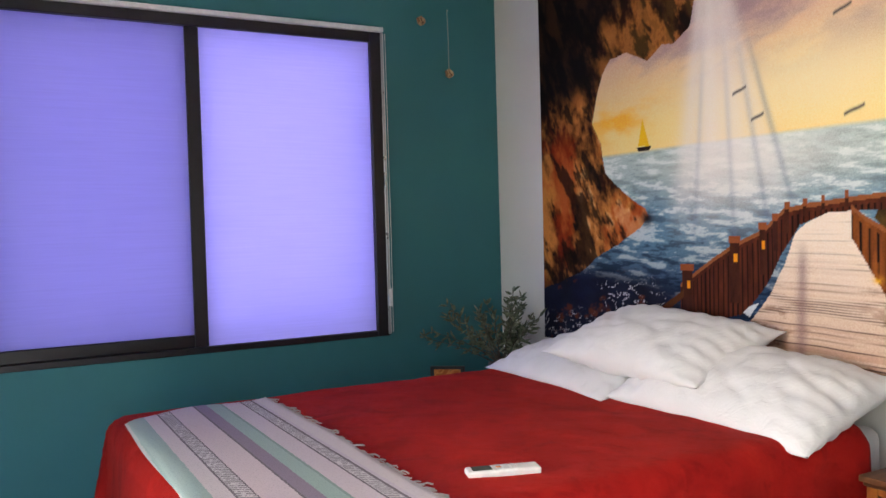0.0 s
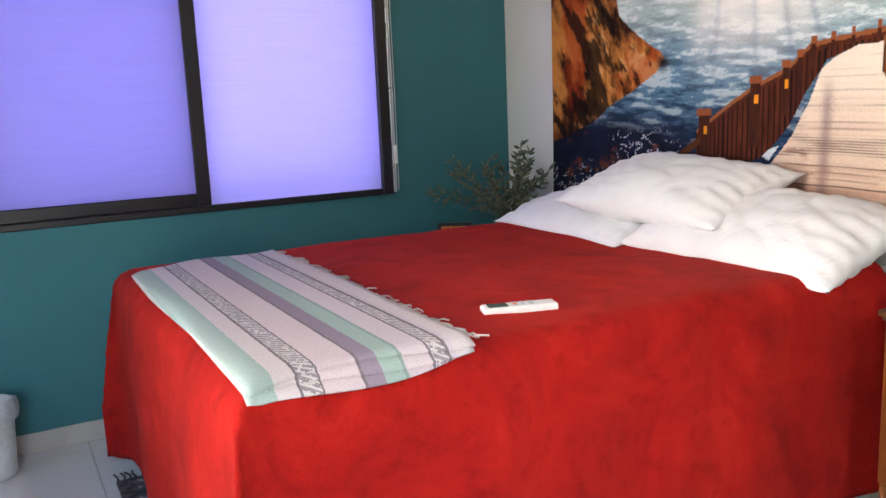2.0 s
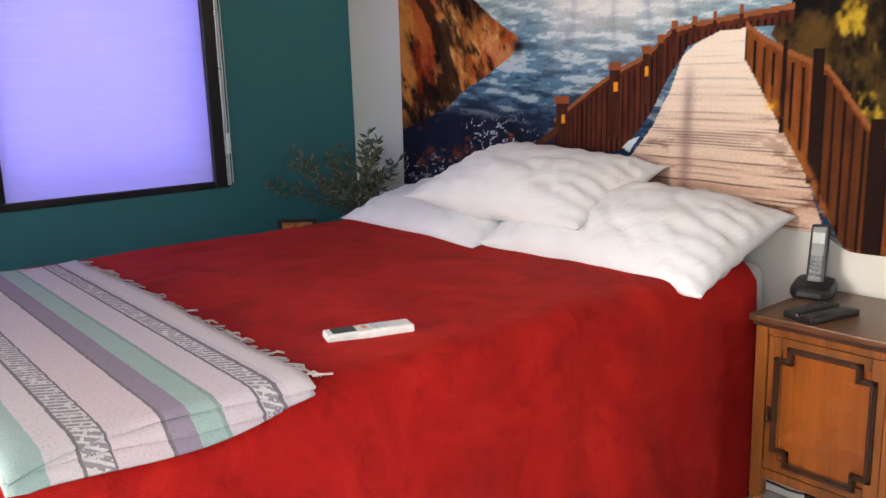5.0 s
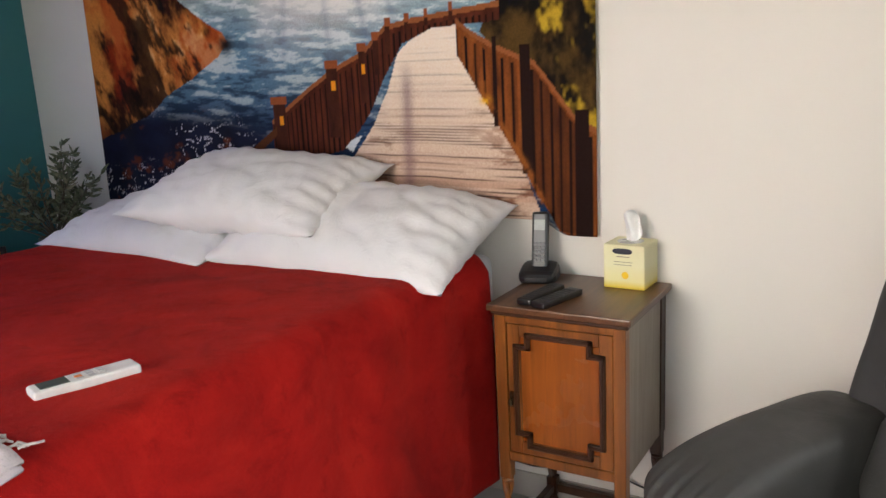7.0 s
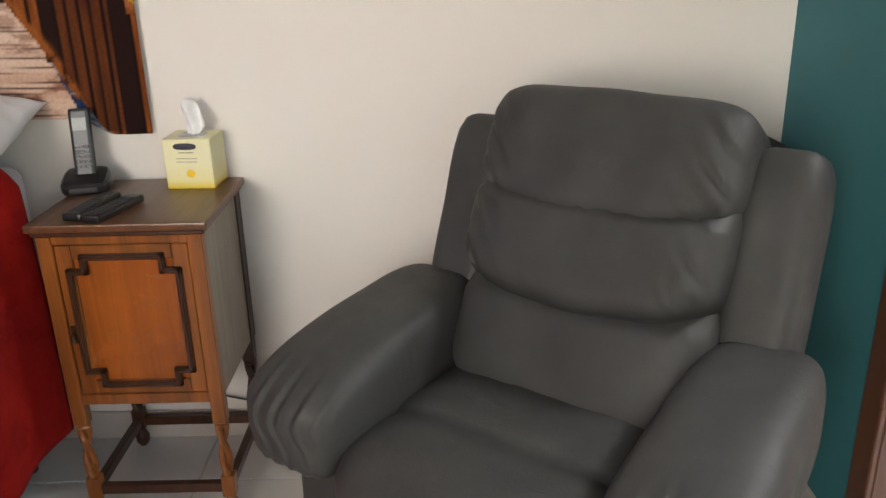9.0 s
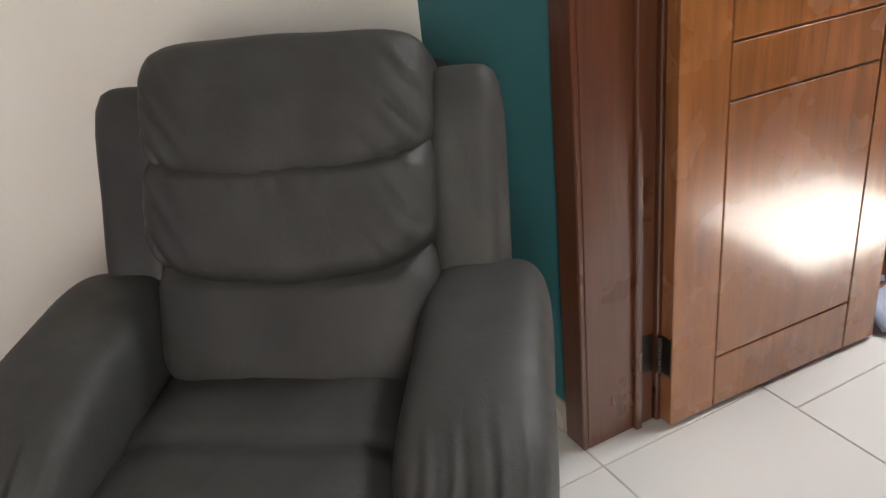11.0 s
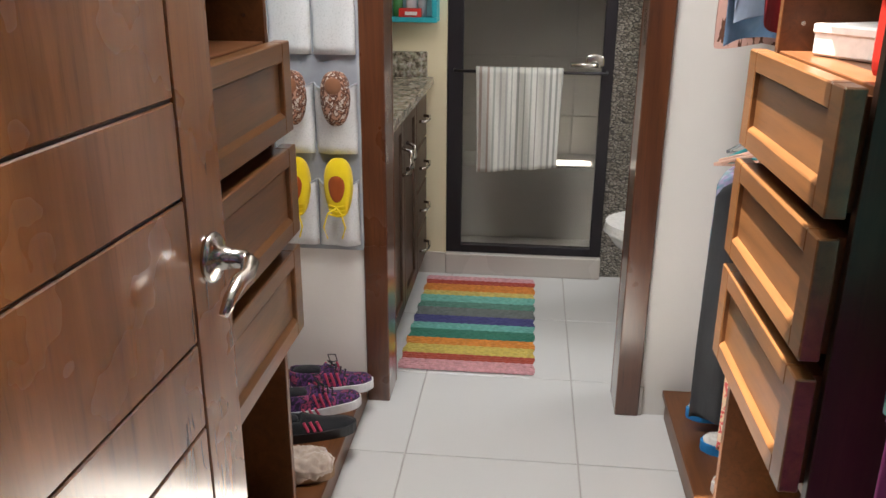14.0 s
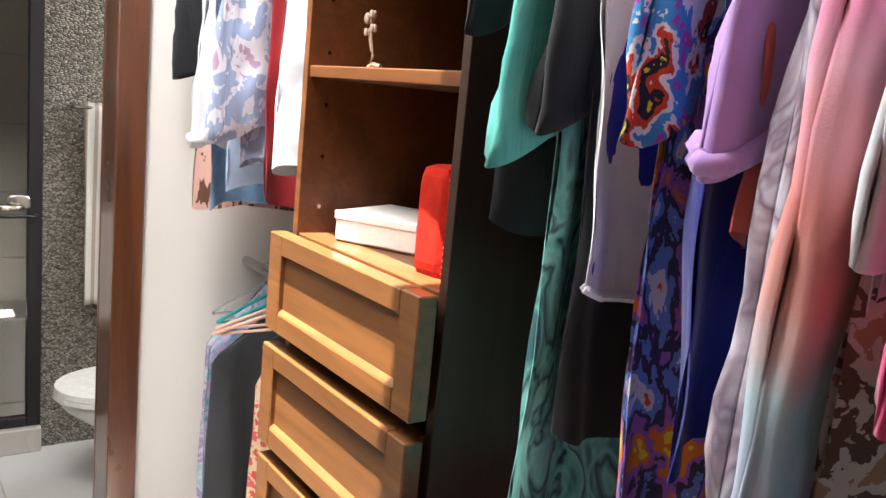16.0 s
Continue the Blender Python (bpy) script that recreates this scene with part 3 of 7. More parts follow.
    for px, pz, w, low in ((1.40, 1.295, 0.030, 1.05), (1.64, 1.405, 0.022, 1.16), (1.76, 1.455, 0.014, 1.27), (1.82, 1.485, 0.011, 1.36), (1.87, 1.525, 0.009, 1.42), (1.94, 1.535, 0.007, 1.48), (2.01, 1.545, 0.006, 1.50), (2.10, 1.557, 0.006, 1.51)):
        lay(mixed(srgb(48, 24, 20), srgb(96, 54, 38), cloud(X * 40, Z * 12, 83)), (np.abs(X - px) < w) & (Z < pz) & (Z > low))
        lay(srgb(150, 88, 54), (np.abs(X - px) < w * 1.25) & (Z < pz + 0.006) & (Z > pz - 0.02))
        if w > 0.013:
            lay(srgb(226, 150, 40), (np.abs(X - px - w * 0.2) < w * 0.35) & (np.abs(Z - pz + 0.075) < 0.016))
    lay(srgb(96, 58, 34), inside(X, Z, [(1.20, 1.08), (1.38, 1.20), (1.38, 1.17), (1.23, 1.06)]) * 1.0)
    lay(srgb(220, 226, 232), inside(X, Z, [(1.675, 1.125), (1.70, 1.15), (1.74, 1.165), (1.70, 1.11)]) * 0.8)
    rail([(2.115, 1.515), (2.16, 1.48), (2.24, 1.435), (2.335, 1.395), (2.36, 1.385), (2.40, 1.34), (2.49, 1.235), (2.56, 1.20)], [(2.115, 1.41), (2.19, 1.29), (2.31, 1.10), (2.36, 1.00), (2.40, 0.96), (2.43, 0.93), (2.56, 0.90)], srgb(84, 46, 26), srgb(160, 96, 46), 34, srgb(40, 20, 16))
    lay(srgb(48, 24, 20), inside(X, Z, [(2.36, 1.36), (2.49, 1.21), (2.49, 0.93), (2.42, 0.93), (2.36, 1.03)]) * 0.55)
    for px, pz, w, low in ((2.335, 1.43, 0.016, 1.06), (2.505, 1.255, 0.022, 0.90), (2.24, 1.455, 0.008, 1.2)):
        lay(srgb(46, 26, 22), (np.abs(X - px) < w) & (Z < pz) & (Z > low))
    lay(srgb(232, 178, 40), np.exp(-((X - 2.205) / 0.016) ** 2 - ((Z - 1.275) / 0.012) ** 2))
    lay(srgb(150, 92, 44), np.exp(-((X - np.interp(Z, [0.93, 1.1, 1.3], [2.405, 2.32, 2.195])) / 0.012) ** 2) * (Z < 1.33) * smooth(0.4, 0.6, cloud(X * 30, Z * 30, 89)))
    return img


def make_tapestry():
    nu, nv = 470, 390
    u, v = np.meshgrid(np.linspace(0, 1, nu + 1), np.linspace(0, 1, nv + 1), indexing="ij")
    X, Z = TX0 + (TX1 - TX0) * u, TZ0 + (TZ1 - TZ0) * v
    img = np.clip(tapestry_picture(X, Z), 0, 1) ** 1.15
    # soft vertical folds, deeper towards the free lower hem
    Y = -0.022 - 0.004 * np.sin(X * 9 + 0.8) * (1.2 - v) - 0.005 * np.exp(-((X - 1.47 - 0.1 * (1 - v)) / 0.03) ** 2) - 0.005 * np.exp(-((X - 1.72 - 0.16 * (1 - v)) / 0.03) ** 2) - 0.004 * np.sin(X * 31) * (1 - v) ** 2
    Y = Y - 0.006 * (1 - v) ** 4 * (1 + np.sin(X * 21))
    Zs = Z - 0.012 * np.sin(X * 2.6 + 0.4) * (1 - v) ** 3 - 0.035 * smooth(2.36, 2.46, X) * (1 - v) ** 6
    pts = np.stack([X, Y, Zs], -1).reshape(-1, 3)
    i = np.arange(nu)[:, None] * (nv + 1) + np.arange(nv)[None, :]
    quads = np.stack([i, i + nv + 1, i + nv + 2, i + 1], -1).reshape(-1, 4)
    me = bpy.data.meshes.new("tapestry")
    me.from_pydata(pts.tolist(), [], quads.tolist())
    a = me.color_attributes.new("print", "FLOAT_COLOR", "POINT")
    rgba = np.ones((len(pts), 4), np.float32)
    rgba[:, :3] = img.reshape(-1, 3)
    a.data.foreach_set("color", rgba.ravel())
    me.materials.append(color_attr("printed_polyester", "print"))
    for p in me.polygons:
        p.use_smooth = True
    ob = new("tapestry", me)
    solidify(ob, 0.002)
    return tagged(ob, "large printed wall tapestry of a sea cave and boardwalk", "tapestry")


make_tapestry()

# ---- bed ----
BX0, BX1, BY0, BY1, BZ = 0.725, 2.262, -2.10, -0.06, 0.842
bed = thing("bed", (0, 0, 0), "double bed with a white sheet under a red plush blanket", "bed")
part("mattress", boxes((BX0 + 0.035, BX1 - 0.035, BY0 + 0.05, BY1 + 0.02, 0.50, BZ - 0.022), bevel=0.05, seg=4), SHEET, bed, "white sheeted mattress", smooth=True)
part("box_spring", boxes((BX0 + 0.05, BX1 - 0.05, BY0 + 0.06, BY1 + 0.02, 0.22, 0.495), bevel=0.02, seg=2), SHEET, bed, "pale cloth bed base")
for lx in (BX0 + 0.14, BX1 - 0.14):
    for ly in (BY0 + 0.16, BY1 - 0.1):
        bm = bmesh.new()
        cyl(bm, (lx, ly, 0.0), (lx, ly, 0.225), 0.028)
        part("leg", bm, BLACK, bed, "black bed leg")


def drape(s, w):
    """Half-width profile of cloth over an edge: s runs outwards from the middle; gives (place, drop)."""
    r = 0.07
    if s < w - r:
        return s, 0.0
    a = (s - (w - r)) / r
    if a < math.pi / 2:
        return w - r + r * math.sin(a), r * (1 - math.cos(a))
    return w + 0.010 * min(1, (a - math.pi / 2) * 0.3), r + (s - (w - r) - r * math.pi / 2)


def make_red_blanket():
    cx, w = (BX0 + BX1) / 2, (BX1 - BX0) / 2 + 0.012
    hang = 0.70
    top = -0.20

    def f(u, v):
        s = (2 * u - 1) * (w + hang - 0.03)
        px, dx = drape(abs(s), w)
        px = math.copysign(px, s) + cx
        t = v * (top - BY0 + hang - 0.03)
        py, dy = drape(t, top - BY0 + 0.012)
        y = top - py
        z = BZ + 0.012 - max(dx, dy)
        both = min(dx, dy)
        if both > 0:  # the corner of the cloth falls in one fold
            px += math.copysign(0.10 * min(1, both / 0.5), s)
            y -= 0.06 * min(1, both / 0.5)
        low = max(dx, dy)
        if dx > 0.05:
            px += 0.013 * math.sin(y * 7 + 1.2) * min(1, dx * 2) * (1 if s > 0 else -1) + 0.006 * math.sin(y * 23)
            # a deep fold near the foot on the open side
            if s > 0:
                px += 0.045 * math.exp(-((y + 1.87 + 0.16 * (0.6 - dx)) / 0.055) ** 2) * min(1, max(0, dx - 0.14) * 4)
                px += -0.085 * math.exp(-((y + 1.80 + 0.16 * (0.6 - dx)) / 0.032) ** 2) * min(1, max(0, dx - 0.16) * 4)
        if dy > 0.05:
            y += 0.012 * math.sin(px * 9) * min(1, dy * 2)
        z += 0.006 * noise.noise(Vector((px * 3.1, y * 3.1, 0.3))) + 0.0035 * noise.noise(Vector((px * 9, y * 9, 1.3)))
        z = max(z, 0.135 + 0.02 * math.sin(y * 5 + px * 3)) if low > 0.5 else z
        return Vector((px, y, z))

    bm = bmesh.new()
    sheet(bm, f, 130, 190)
    ob = part("blanket", bm, RED, bed, "red plush blanket hanging over the sides", smooth=True)
    solidify(ob, 0.006)


make_red_blanket()


def pillow(name, at, size, rot, label, lump=0.0, seed=0.0):
    ob = thing(name, at, label, "pillow", "pillows on the bed")
    w, d, h = size
    R = Euler([radians(a) for a in rot]).to_matrix()
    bm = bmesh.new()
    for side in (1, -1):
        def f(u, v, side=side):
            a, b = 2 * u - 1, 2 * v - 1
            rim = (1 - abs(a) ** 2.6) ** 0.62 * (1 - abs(b) ** 2.6) ** 0.62
            pinch = 1 - 0.09 * (1 - abs(a) ** 4) * 0 - 0.07 * (1 - b * b) * abs(a) ** 6
            pinch2 = 1 - 0.08 * (1 - a * a) * abs(b) ** 6
            x, y = a * w * pinch, b * d * pinch2
            z = side * h * rim
            q = Vector((x * 3.2 + seed, y * 3.2, side * 2.0))
            wr = noise.noise(q) * 0.14 * h * rim
            wr += (0.007 * noise.noise(Vector((x * 7 + seed, y * 15, side))) - 0.006 * max(0.0, 0.16 - abs(noise.noise(Vector((x * 5 + y * 4 + seed, y * 5 - x * 2, side * 3))))) / 0.16 + 0.006 * noise.noise(Vector((x * 22 + y * 9, y * 12 - seed, side)))) * min(1, rim * 2.5)
            # creases that run in from the seam
            wr += 0.005 * math.sin(30 * a + 5 * noise.noise(q)) * abs(b) ** 3 * min(1, rim * 3) + 0.005 * math.sin(24 * b + seed + 3 * noise.noise(q)) * abs(a) ** 3 * min(1, rim * 3)
            z += wr + lump * (a * a) * h * (1 if side < 0 else 0.5)
            return R @ Vector((x, y, z))
        sheet(bm, f, 60, 44)
    bmesh.ops.remove_doubles(bm, verts=bm.verts, dist=0.0012)
    part("pillowcase", bm, LINEN, ob, "crumpled white cotton", smooth=True)
    return ob


pillow("pillow", (1.16, -0.33, 0.915), (0.42, 0.27, 0.085), (12, 0, -3), "flat white pillow in a crumpled cotton case on the bed", seed=1.0)
pillow("pillow", (1.92, -0.31, 0.918), (0.40, 0.26, 0.105), (16, 3, 3), "plump white pillow near the bedside cabinet", seed=4.0)
pillow("pillow", (1.53, -0.315, 1.035), (0.37, 0.25, 0.088), (16, 3, 5), "white pillow lying across two others", seed=7.0)

# ---- folded striped blanket ----
SERAPE = striped("striped_serape", [(0.0, (0.60, 0.54, 0.56)), (0.10, (0.55, 0.48, 0.54)), (0.125, (0.19, 0.16, 0.18)), (0.137, (0.58, 0.54, 0.56)), (0.20, (0.19, 0.16, 0.18)), (0.212, (0.58, 0.50, 0.54)), (0.33, (0.25, 0.33, 0.31)), (0.345, (0.33, 0.43, 0.40)), (0.43, (0.28, 0.23, 0.29)), (0.51, (0.19, 0.16, 0.18)), (0.52, (0.60, 0.50, 0.53)), (0.68, (0.19, 0.16, 0.18)), (0.69, (0.58, 0.54, 0.55)), (0.765, (0.19, 0.16, 0.18)), (0.775, (0.60, 0.53, 0.55)), (0.86, (0.33, 0.42, 0.40)), (0.965, (0.5, 0.5, 0.48))], "Y", -0.51, 0.26, zigzag=((0.137, 0.20, (0.20, 0.17, 0.19), 0.035), (0.69, 0.765, (0.20, 0.17, 0.19), 0.035)))
serape = thing("folded_blanket", (1.54, -1.85, BZ + 0.012), "folded pale striped woven blanket with fringe on the bed", "blanket")


def serape_layer(k, inset):
    bm = bmesh.new()

    def f(u, v):
        x = (-0.70 + 1.40 * u) + 0.02 * math.sin(v * 4 + k) - 0.03 * v * (1 - u) * 0 - inset * (u - 0.5)
        if u > 0.5:
            x += (0.03 * v + 0.005) * (2 * u - 1)
        else:
            x += 0.10 * v * (1 - 2 * u) + 0.02 * math.sin(v * 9)
        t = v * 0.50
        y = 0.26 - t
        edge = 1.86 - 2.04
        z = 0.006 + 0.006 * k + 0.005 * noise.noise(Vector((x * 5, y * 5, k)))
        if y < edge:  # it droops over the rounded foot of the bed
            o = edge - y
            z -= 6.0 * o * o + 0.05 * o
            y = edge - o * 0.86
        if x > 0.63:  # and over the side
            z -= 3.0 * (x - 0.63) ** 2
        # it never sinks into the blanket under it
        bed_w, foot = (BX1 - BX0) / 2 + 0.012, BY0 - 0.012
        over_x = max(0.0, abs(x + 1.54 - (BX0 + BX1) / 2) - bed_w + 0.07)
        over_y = max(0.0, foot + 0.07 - (y - 1.85))
        low = max(0.07 - math.sqrt(max(0.0, 0.0049 - min(o, 0.07) ** 2)) for o in (over_x, over_y))
        z = max(z, 0.008 + 0.006 * k - low)
        return Vector((x, y + 0.006 * math.sin(x * 6 + k), z))

    sheet(bm, f, 56, 30)
    return solidify(part("layer", bm, SERAPE, serape, smooth=True), 0.006, 1.0)


for k in range(3):
    serape_layer(k, 0.012 * k)
bm = bmesh.new()
rng = random.Random(4)
for i in range(90):
    x = -0.69 + 1.39 * i / 89
    n = 3
    p = Vector((x, 0.262, 0.018 + rng.uniform(-0.006, 0.006)))
    pts = [p]
    for j in range(n):
        p = p + Vector((rng.uniform(-0.008, 0.008), rng.uniform(0.006, 0.014), rng.uniform(-0.005, 0.002) - 0.002 * j))
        p.z = max(p.z, 0.003)
        pts.append(p)
    tube(bm, pts, 0.0022, 4)
part("fringe", bm, fabric("fringe_cotton", (0.6, 0.56, 0.54)), serape, "short cream cotton fringe")

# ---- remote control of the air conditioner ----
rc = thing("remote_control", (2.065, -1.349, BZ + 0.014), "white air-conditioner remote control lying on the red blanket", "remote control", rz=72)
part("body", boxes((-0.094, 0.094, -0.026, 0.026, 0.0, 0.02), bevel=0.007, seg=3), WHITE_PLASTIC, rc, smooth=False)
part("display", boxes((-0.080, -0.030, -0.018, 0.018, 0.0195, 0.0212)), plain("lcd", (0.10, 0.11, 0.10), 0.2), rc, "grey display")
KEY = plain("grey_keys", (0.5, 0.5, 0.5), 0.5)
ORANGE = plain("orange_key", (0.7, 0.2, 0.03), 0.5)
for i in range(3):
    for j in range(3):
        part("key", boxes((-0.018 + i * 0.02, -0.005 + i * 0.02, -0.017 + j * 0.013, -0.008 + j * 0.013, 0.0195, 0.022), bevel=0.001), ORANGE if (i, j) == (0, 1) else KEY, rc)

# ---- bedside cabinet ----
nx0, nx1, ny0, ny1, nt = 2.365, 2.756, -0.376, -0.012, 0.764
ns = thing("bedside_cabinet", (0, 0, 0), "old oak bedside cabinet with barley-twist legs and a panelled door", "cabinet")
part("top", boxes((nx0, nx1, ny0, ny1, nt - 0.018, nt), bevel=0.004, seg=2), OAK_TOP, ns, "worn dark oak top")
part("moulding", boxes((nx0 + 0.008, nx1 - 0.008, ny0 + 0.008, ny1, nt - 0.03, nt - 0.018), bevel=0.003), OAK_DARK_SHADED, ns)
a0, a1, b0 = nx0 + 0.016, nx1 - 0.016, ny0 + 0.016
# greyer brown for the right side panel only
SIDE_GREY = wood("greyish_side", (0.20, 0.16, 0.12), (0.33, 0.28, 0.22), 0.4)
part("side_panel", boxes((a0 + 0.004, a0 + 0.016, b0 + 0.02, ny1 - 0.02, 0.325, nt - 0.03)), OAK, ns)
part("side_panel", boxes((a1 - 0.016, a1 - 0.004, b0 + 0.02, ny1 - 0.02, 0.325, nt - 0.03)), SIDE_GREY, ns, "greyish brown side panel")
part("back_panel", boxes((a0, a1, ny1 - 0.012, ny1 - 0.004, 0.325, nt - 0.03)), OAK_DARK_SHADED, ns)
part("bottom_panel", boxes((a0 + 0.004, a1 - 0.004, b0 + 0.01, ny1 - 0.012, 0.325, 0.34)), OAK_DARK_SHADED, ns)
part("front_rail", boxes((a0 + 0.03, a1 - 0.03, b0, b0 + 0.018, nt - 0.05, nt - 0.03), bevel=0.002), OAK, ns)
part("front_rail", boxes((a0 + 0.03, a1 - 0.03, b0, b0 + 0.018, 0.318, 0.345), bevel=0.002), OAK, ns)


def twist_leg(x, y):
    bm = bmesh.new()
    box(bm, x - 0.016, x + 0.016, y - 0.016, y + 0.016, 0.262, nt - 0.03, bevel=0.002)
    for ph in (0.0, math.pi):
        pts = [(x + 0.0085 * math.cos(ph + 34 * k * 0.004), y + 0.0085 * math.sin(ph + 34 * k * 0.004), 0.262 - 0.0042 * k) for k in range(36)]
        tube(bm, pts, 0.0085, 7)
    lathe(bm, [(0.012, 0.262), (0.017, 0.255), (0.010, 0.248)], 12, (x, y, 0))
    box(bm, x - 0.016, x + 0.016, y - 0.016, y + 0.016, 0.055, 0.115, bevel=0.002)
    lathe(bm, [(0.010, 0.0), (0.018, 0.012), (0.019, 0.03), (0.010, 0.05), (0.014, 0.056)], 12, (x, y, 0))
    # rear legs get the darker oak, which puts their shade into the colour
    return part("leg", bm, OAK if y < -0.2 else OAK_DARK_SHADED, ns, "barley-twist oak leg")


for x in (a0 + 0.016, a1 - 0.016):
    for y in (b0 + 0.012, ny1 - 0.03):
        twist_leg(x, y)
part("stretcher", boxes((a0 + 0.032, a1 - 0.032, ny1 - 0.04, ny1 - 0.02, 0.066, 0.092), bevel=0.002), OAK_DARK_SHADED, ns)
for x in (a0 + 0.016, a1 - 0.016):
    part("stretcher", boxes((x - 0.010, x + 0.010, b0 + 0.028, ny1 - 0.046, 0.066, 0.092), bevel=0.002), OAK_DARK_SHADED, ns)
part("stretcher", boxes((a0 + 0.032, a1 - 0.032, b0 + 0.002, b0 + 0.022, 0.066, 0.092), bevel=0.002), OAK_DARK_SHADED, ns)
d0, d1, e0, e1 = a0 + 0.034, a1 - 0.034, 0.347, nt - 0.052
PANEL = wood("oak_panel", (0.22, 0.058, 0.009), (0.46, 0.125, 0.017), 0.26)
door = part("door", boxes((d0 + 0.034, d1 - 0.034, b0 + 0.008, b0 + 0.014, e0 + 0.03, e1 - 0.03)), PANEL, ns, "bright orange-brown oak panel")
for x0, x1 in ((d0, d0 + 0.036), (d1 - 0.036, d1)):
    part("stile", boxes((x0, x1, b0 + 0.001, b0 + 0.016, e0, e1), bevel=0.002), OAK, door)
for z0, z1 in ((e1 - 0.034, e1), (e0, e0 + 0.034)):
    part("rail", boxes((d0 + 0.0362, d1 - 0.0362, b0 + 0.001, b0 + 0.016, z0, z1), bevel=0.002), OAK, door)
# applied moulding that steps inwards at the corners
p0, p1, q0, q1, st = d0 + 0.026, d1 - 0.026, e0 + 0.026, e1 - 0.026, 0.034
bm = bmesh.new()
runs = [((p0, q0 + st), (p0, q1 - st)), ((p1, q0 + st), (p1, q1 - st)), ((p0 + st, q0), (p1 - st, q0)), ((p0 + st, q1), (p1 - st, q1))]
for cxx, sx in ((p0, 1), (p1, -1)):
    for czz, sz in ((q0, 1), (q1, -1)):
        runs += [((cxx, czz + sz * st), (cxx + sx * st, czz + sz * st)), ((cxx + sx * st, czz + sz * st), (cxx + sx * st, czz))]
for (x0, z0), (x1, z1) in runs:
    for off, wd, pr in ((0.0, 0.007, 0.008), (0.0, 0.0035, 0.012)):
        box(bm, min(x0, x1) - wd, max(x0, x1) + wd, b0 - pr, b0 + 0.003, min(z0, z1) - wd, max(z0, z1) + wd, bevel=0.0015)
part("moulding", bm, OAK_DARK_SHADED, door, "dark stepped moulding")
bm = bmesh.new()
box(bm, d0 + 0.004, d0 + 0.018, b0 - 0.003, b0 + 0.002, 0.478, 0.522, bevel=0.001)
lathe(bm, [(0.0, -0.006), (0.007, 0.0), (0.006, 0.01), (0.003, 0.014)], 10, (d0 + 0.011, b0 - 0.012, 0.49))
cyl(bm, (d0 + 0.011, b0 - 0.002, 0.507), (d0 + 0.011, b0 - 0.012, 0.503), 0.003)
part("drop_handle", bm, plain("aged_brass", (0.09, 0.06, 0.03), 0.4, 0.9), door, "small aged brass drop handle")

# ---- cordless phone, remotes, tissues ----
ph = thing("cordless_phone", (2.398, -0.105, nt), "black cordless phone standing in its charging base", "phone", rz=12)
bm = bmesh.new()
pad(bm, (0, 0, 0.018), (0.055, 0.05, 0.022), 5, 6, lambda q: Vector((q.x, q.y, max(q.z, -0.018) + (q.y * 0.25 if q.z > 0 else 0))))
base = part("charging_base", bm, BLACK, ph)
tilt = Matrix.Translation((0, 0.012, 0.03)) @ pose(0, 0, 0, -12, 0, 0)
bm = boxes((-0.024, 0.024, -0.013, 0.013, 0.0, 0.165), bevel=0.008, seg=2)
bm.transform(tilt)
hs = part("handset", bm, BLACK, ph)
PHONE_KEY = plain("phone_keys", (0.10, 0.10, 0.11), 0.45)
bm = boxes((-0.016, 0.016, -0.0148, -0.0128, 0.112, 0.142))
bm.transform(tilt)
part("display", bm, plain("phone_lcd", (0.10, 0.11, 0.10), 0.25), hs, "small grey display")
for i in range(5):
    for j in range(3):
        bm = boxes((-0.016 + j * 0.0115, -0.007 + j * 0.0115, -0.0152, -0.0125, 0.022 + i * 0.012, 0.029 + i * 0.012), bevel=0.001)
        bm.transform(tilt)
        part("key", bm, PHONE_KEY, hs)
for (x, y, rz, ln) in ((2.475, -0.265, -8, 0.175), (2.530, -0.285, -14, 0.17)):
    r = thing("remote_control", (x, y, nt), "black television remote control on the oak cabinet", "remote control", "remotes on the cabinet", rz=rz)
    part("body", boxes((-0.022, 0.022, -ln / 2, ln / 2, 0.0, 0.018), bevel=0.006, seg=2), BLACK, r)
    for i in range(8):
        for j in range(3):
            part("key", boxes((-0.015 + j * 0.011, -0.007 + j * 0.011, -0.07 + i * 0.017, -0.061 + i * 0.017, 0.0175, 0.0195), bevel=0.0008), plain("dark_keys", (0.05, 0.05, 0.055), 0.5) if (i, j) == (0, 0) and x < 2.5 else (bpy.data.materials["dark_keys"]), r)
tb = thing("tissue_box", (2.655, -0.062, nt), "pale yellow tissue box with a white tissue pulled up", "tissue box", rz=-3)


def tissue_card():
    m = Mat("tissue_card", (0.85, 0.79, 0.45), 0.55)
    tc = m.node("ShaderNodeTexCoord")
    sep = m.node("ShaderNodeSeparateXYZ")
    m.link(tc.outputs["Object"], sep.inputs[0])
    z = m.math("DIVIDE", sep.outputs[2], 0.122)
    m.base(m.ramp(m.math("ADD", z, m.math("MULTIPLY", m.noise(m.co(world=False), 40, 3), 0.03)), [(0.04, (0.80, 0.60, 0.06)), (0.2, (0.82, 0.74, 0.36)), (0.55, (0.82, 0.78, 0.50)), (1.0, (0.78, 0.74, 0.46))]))
    return m.m


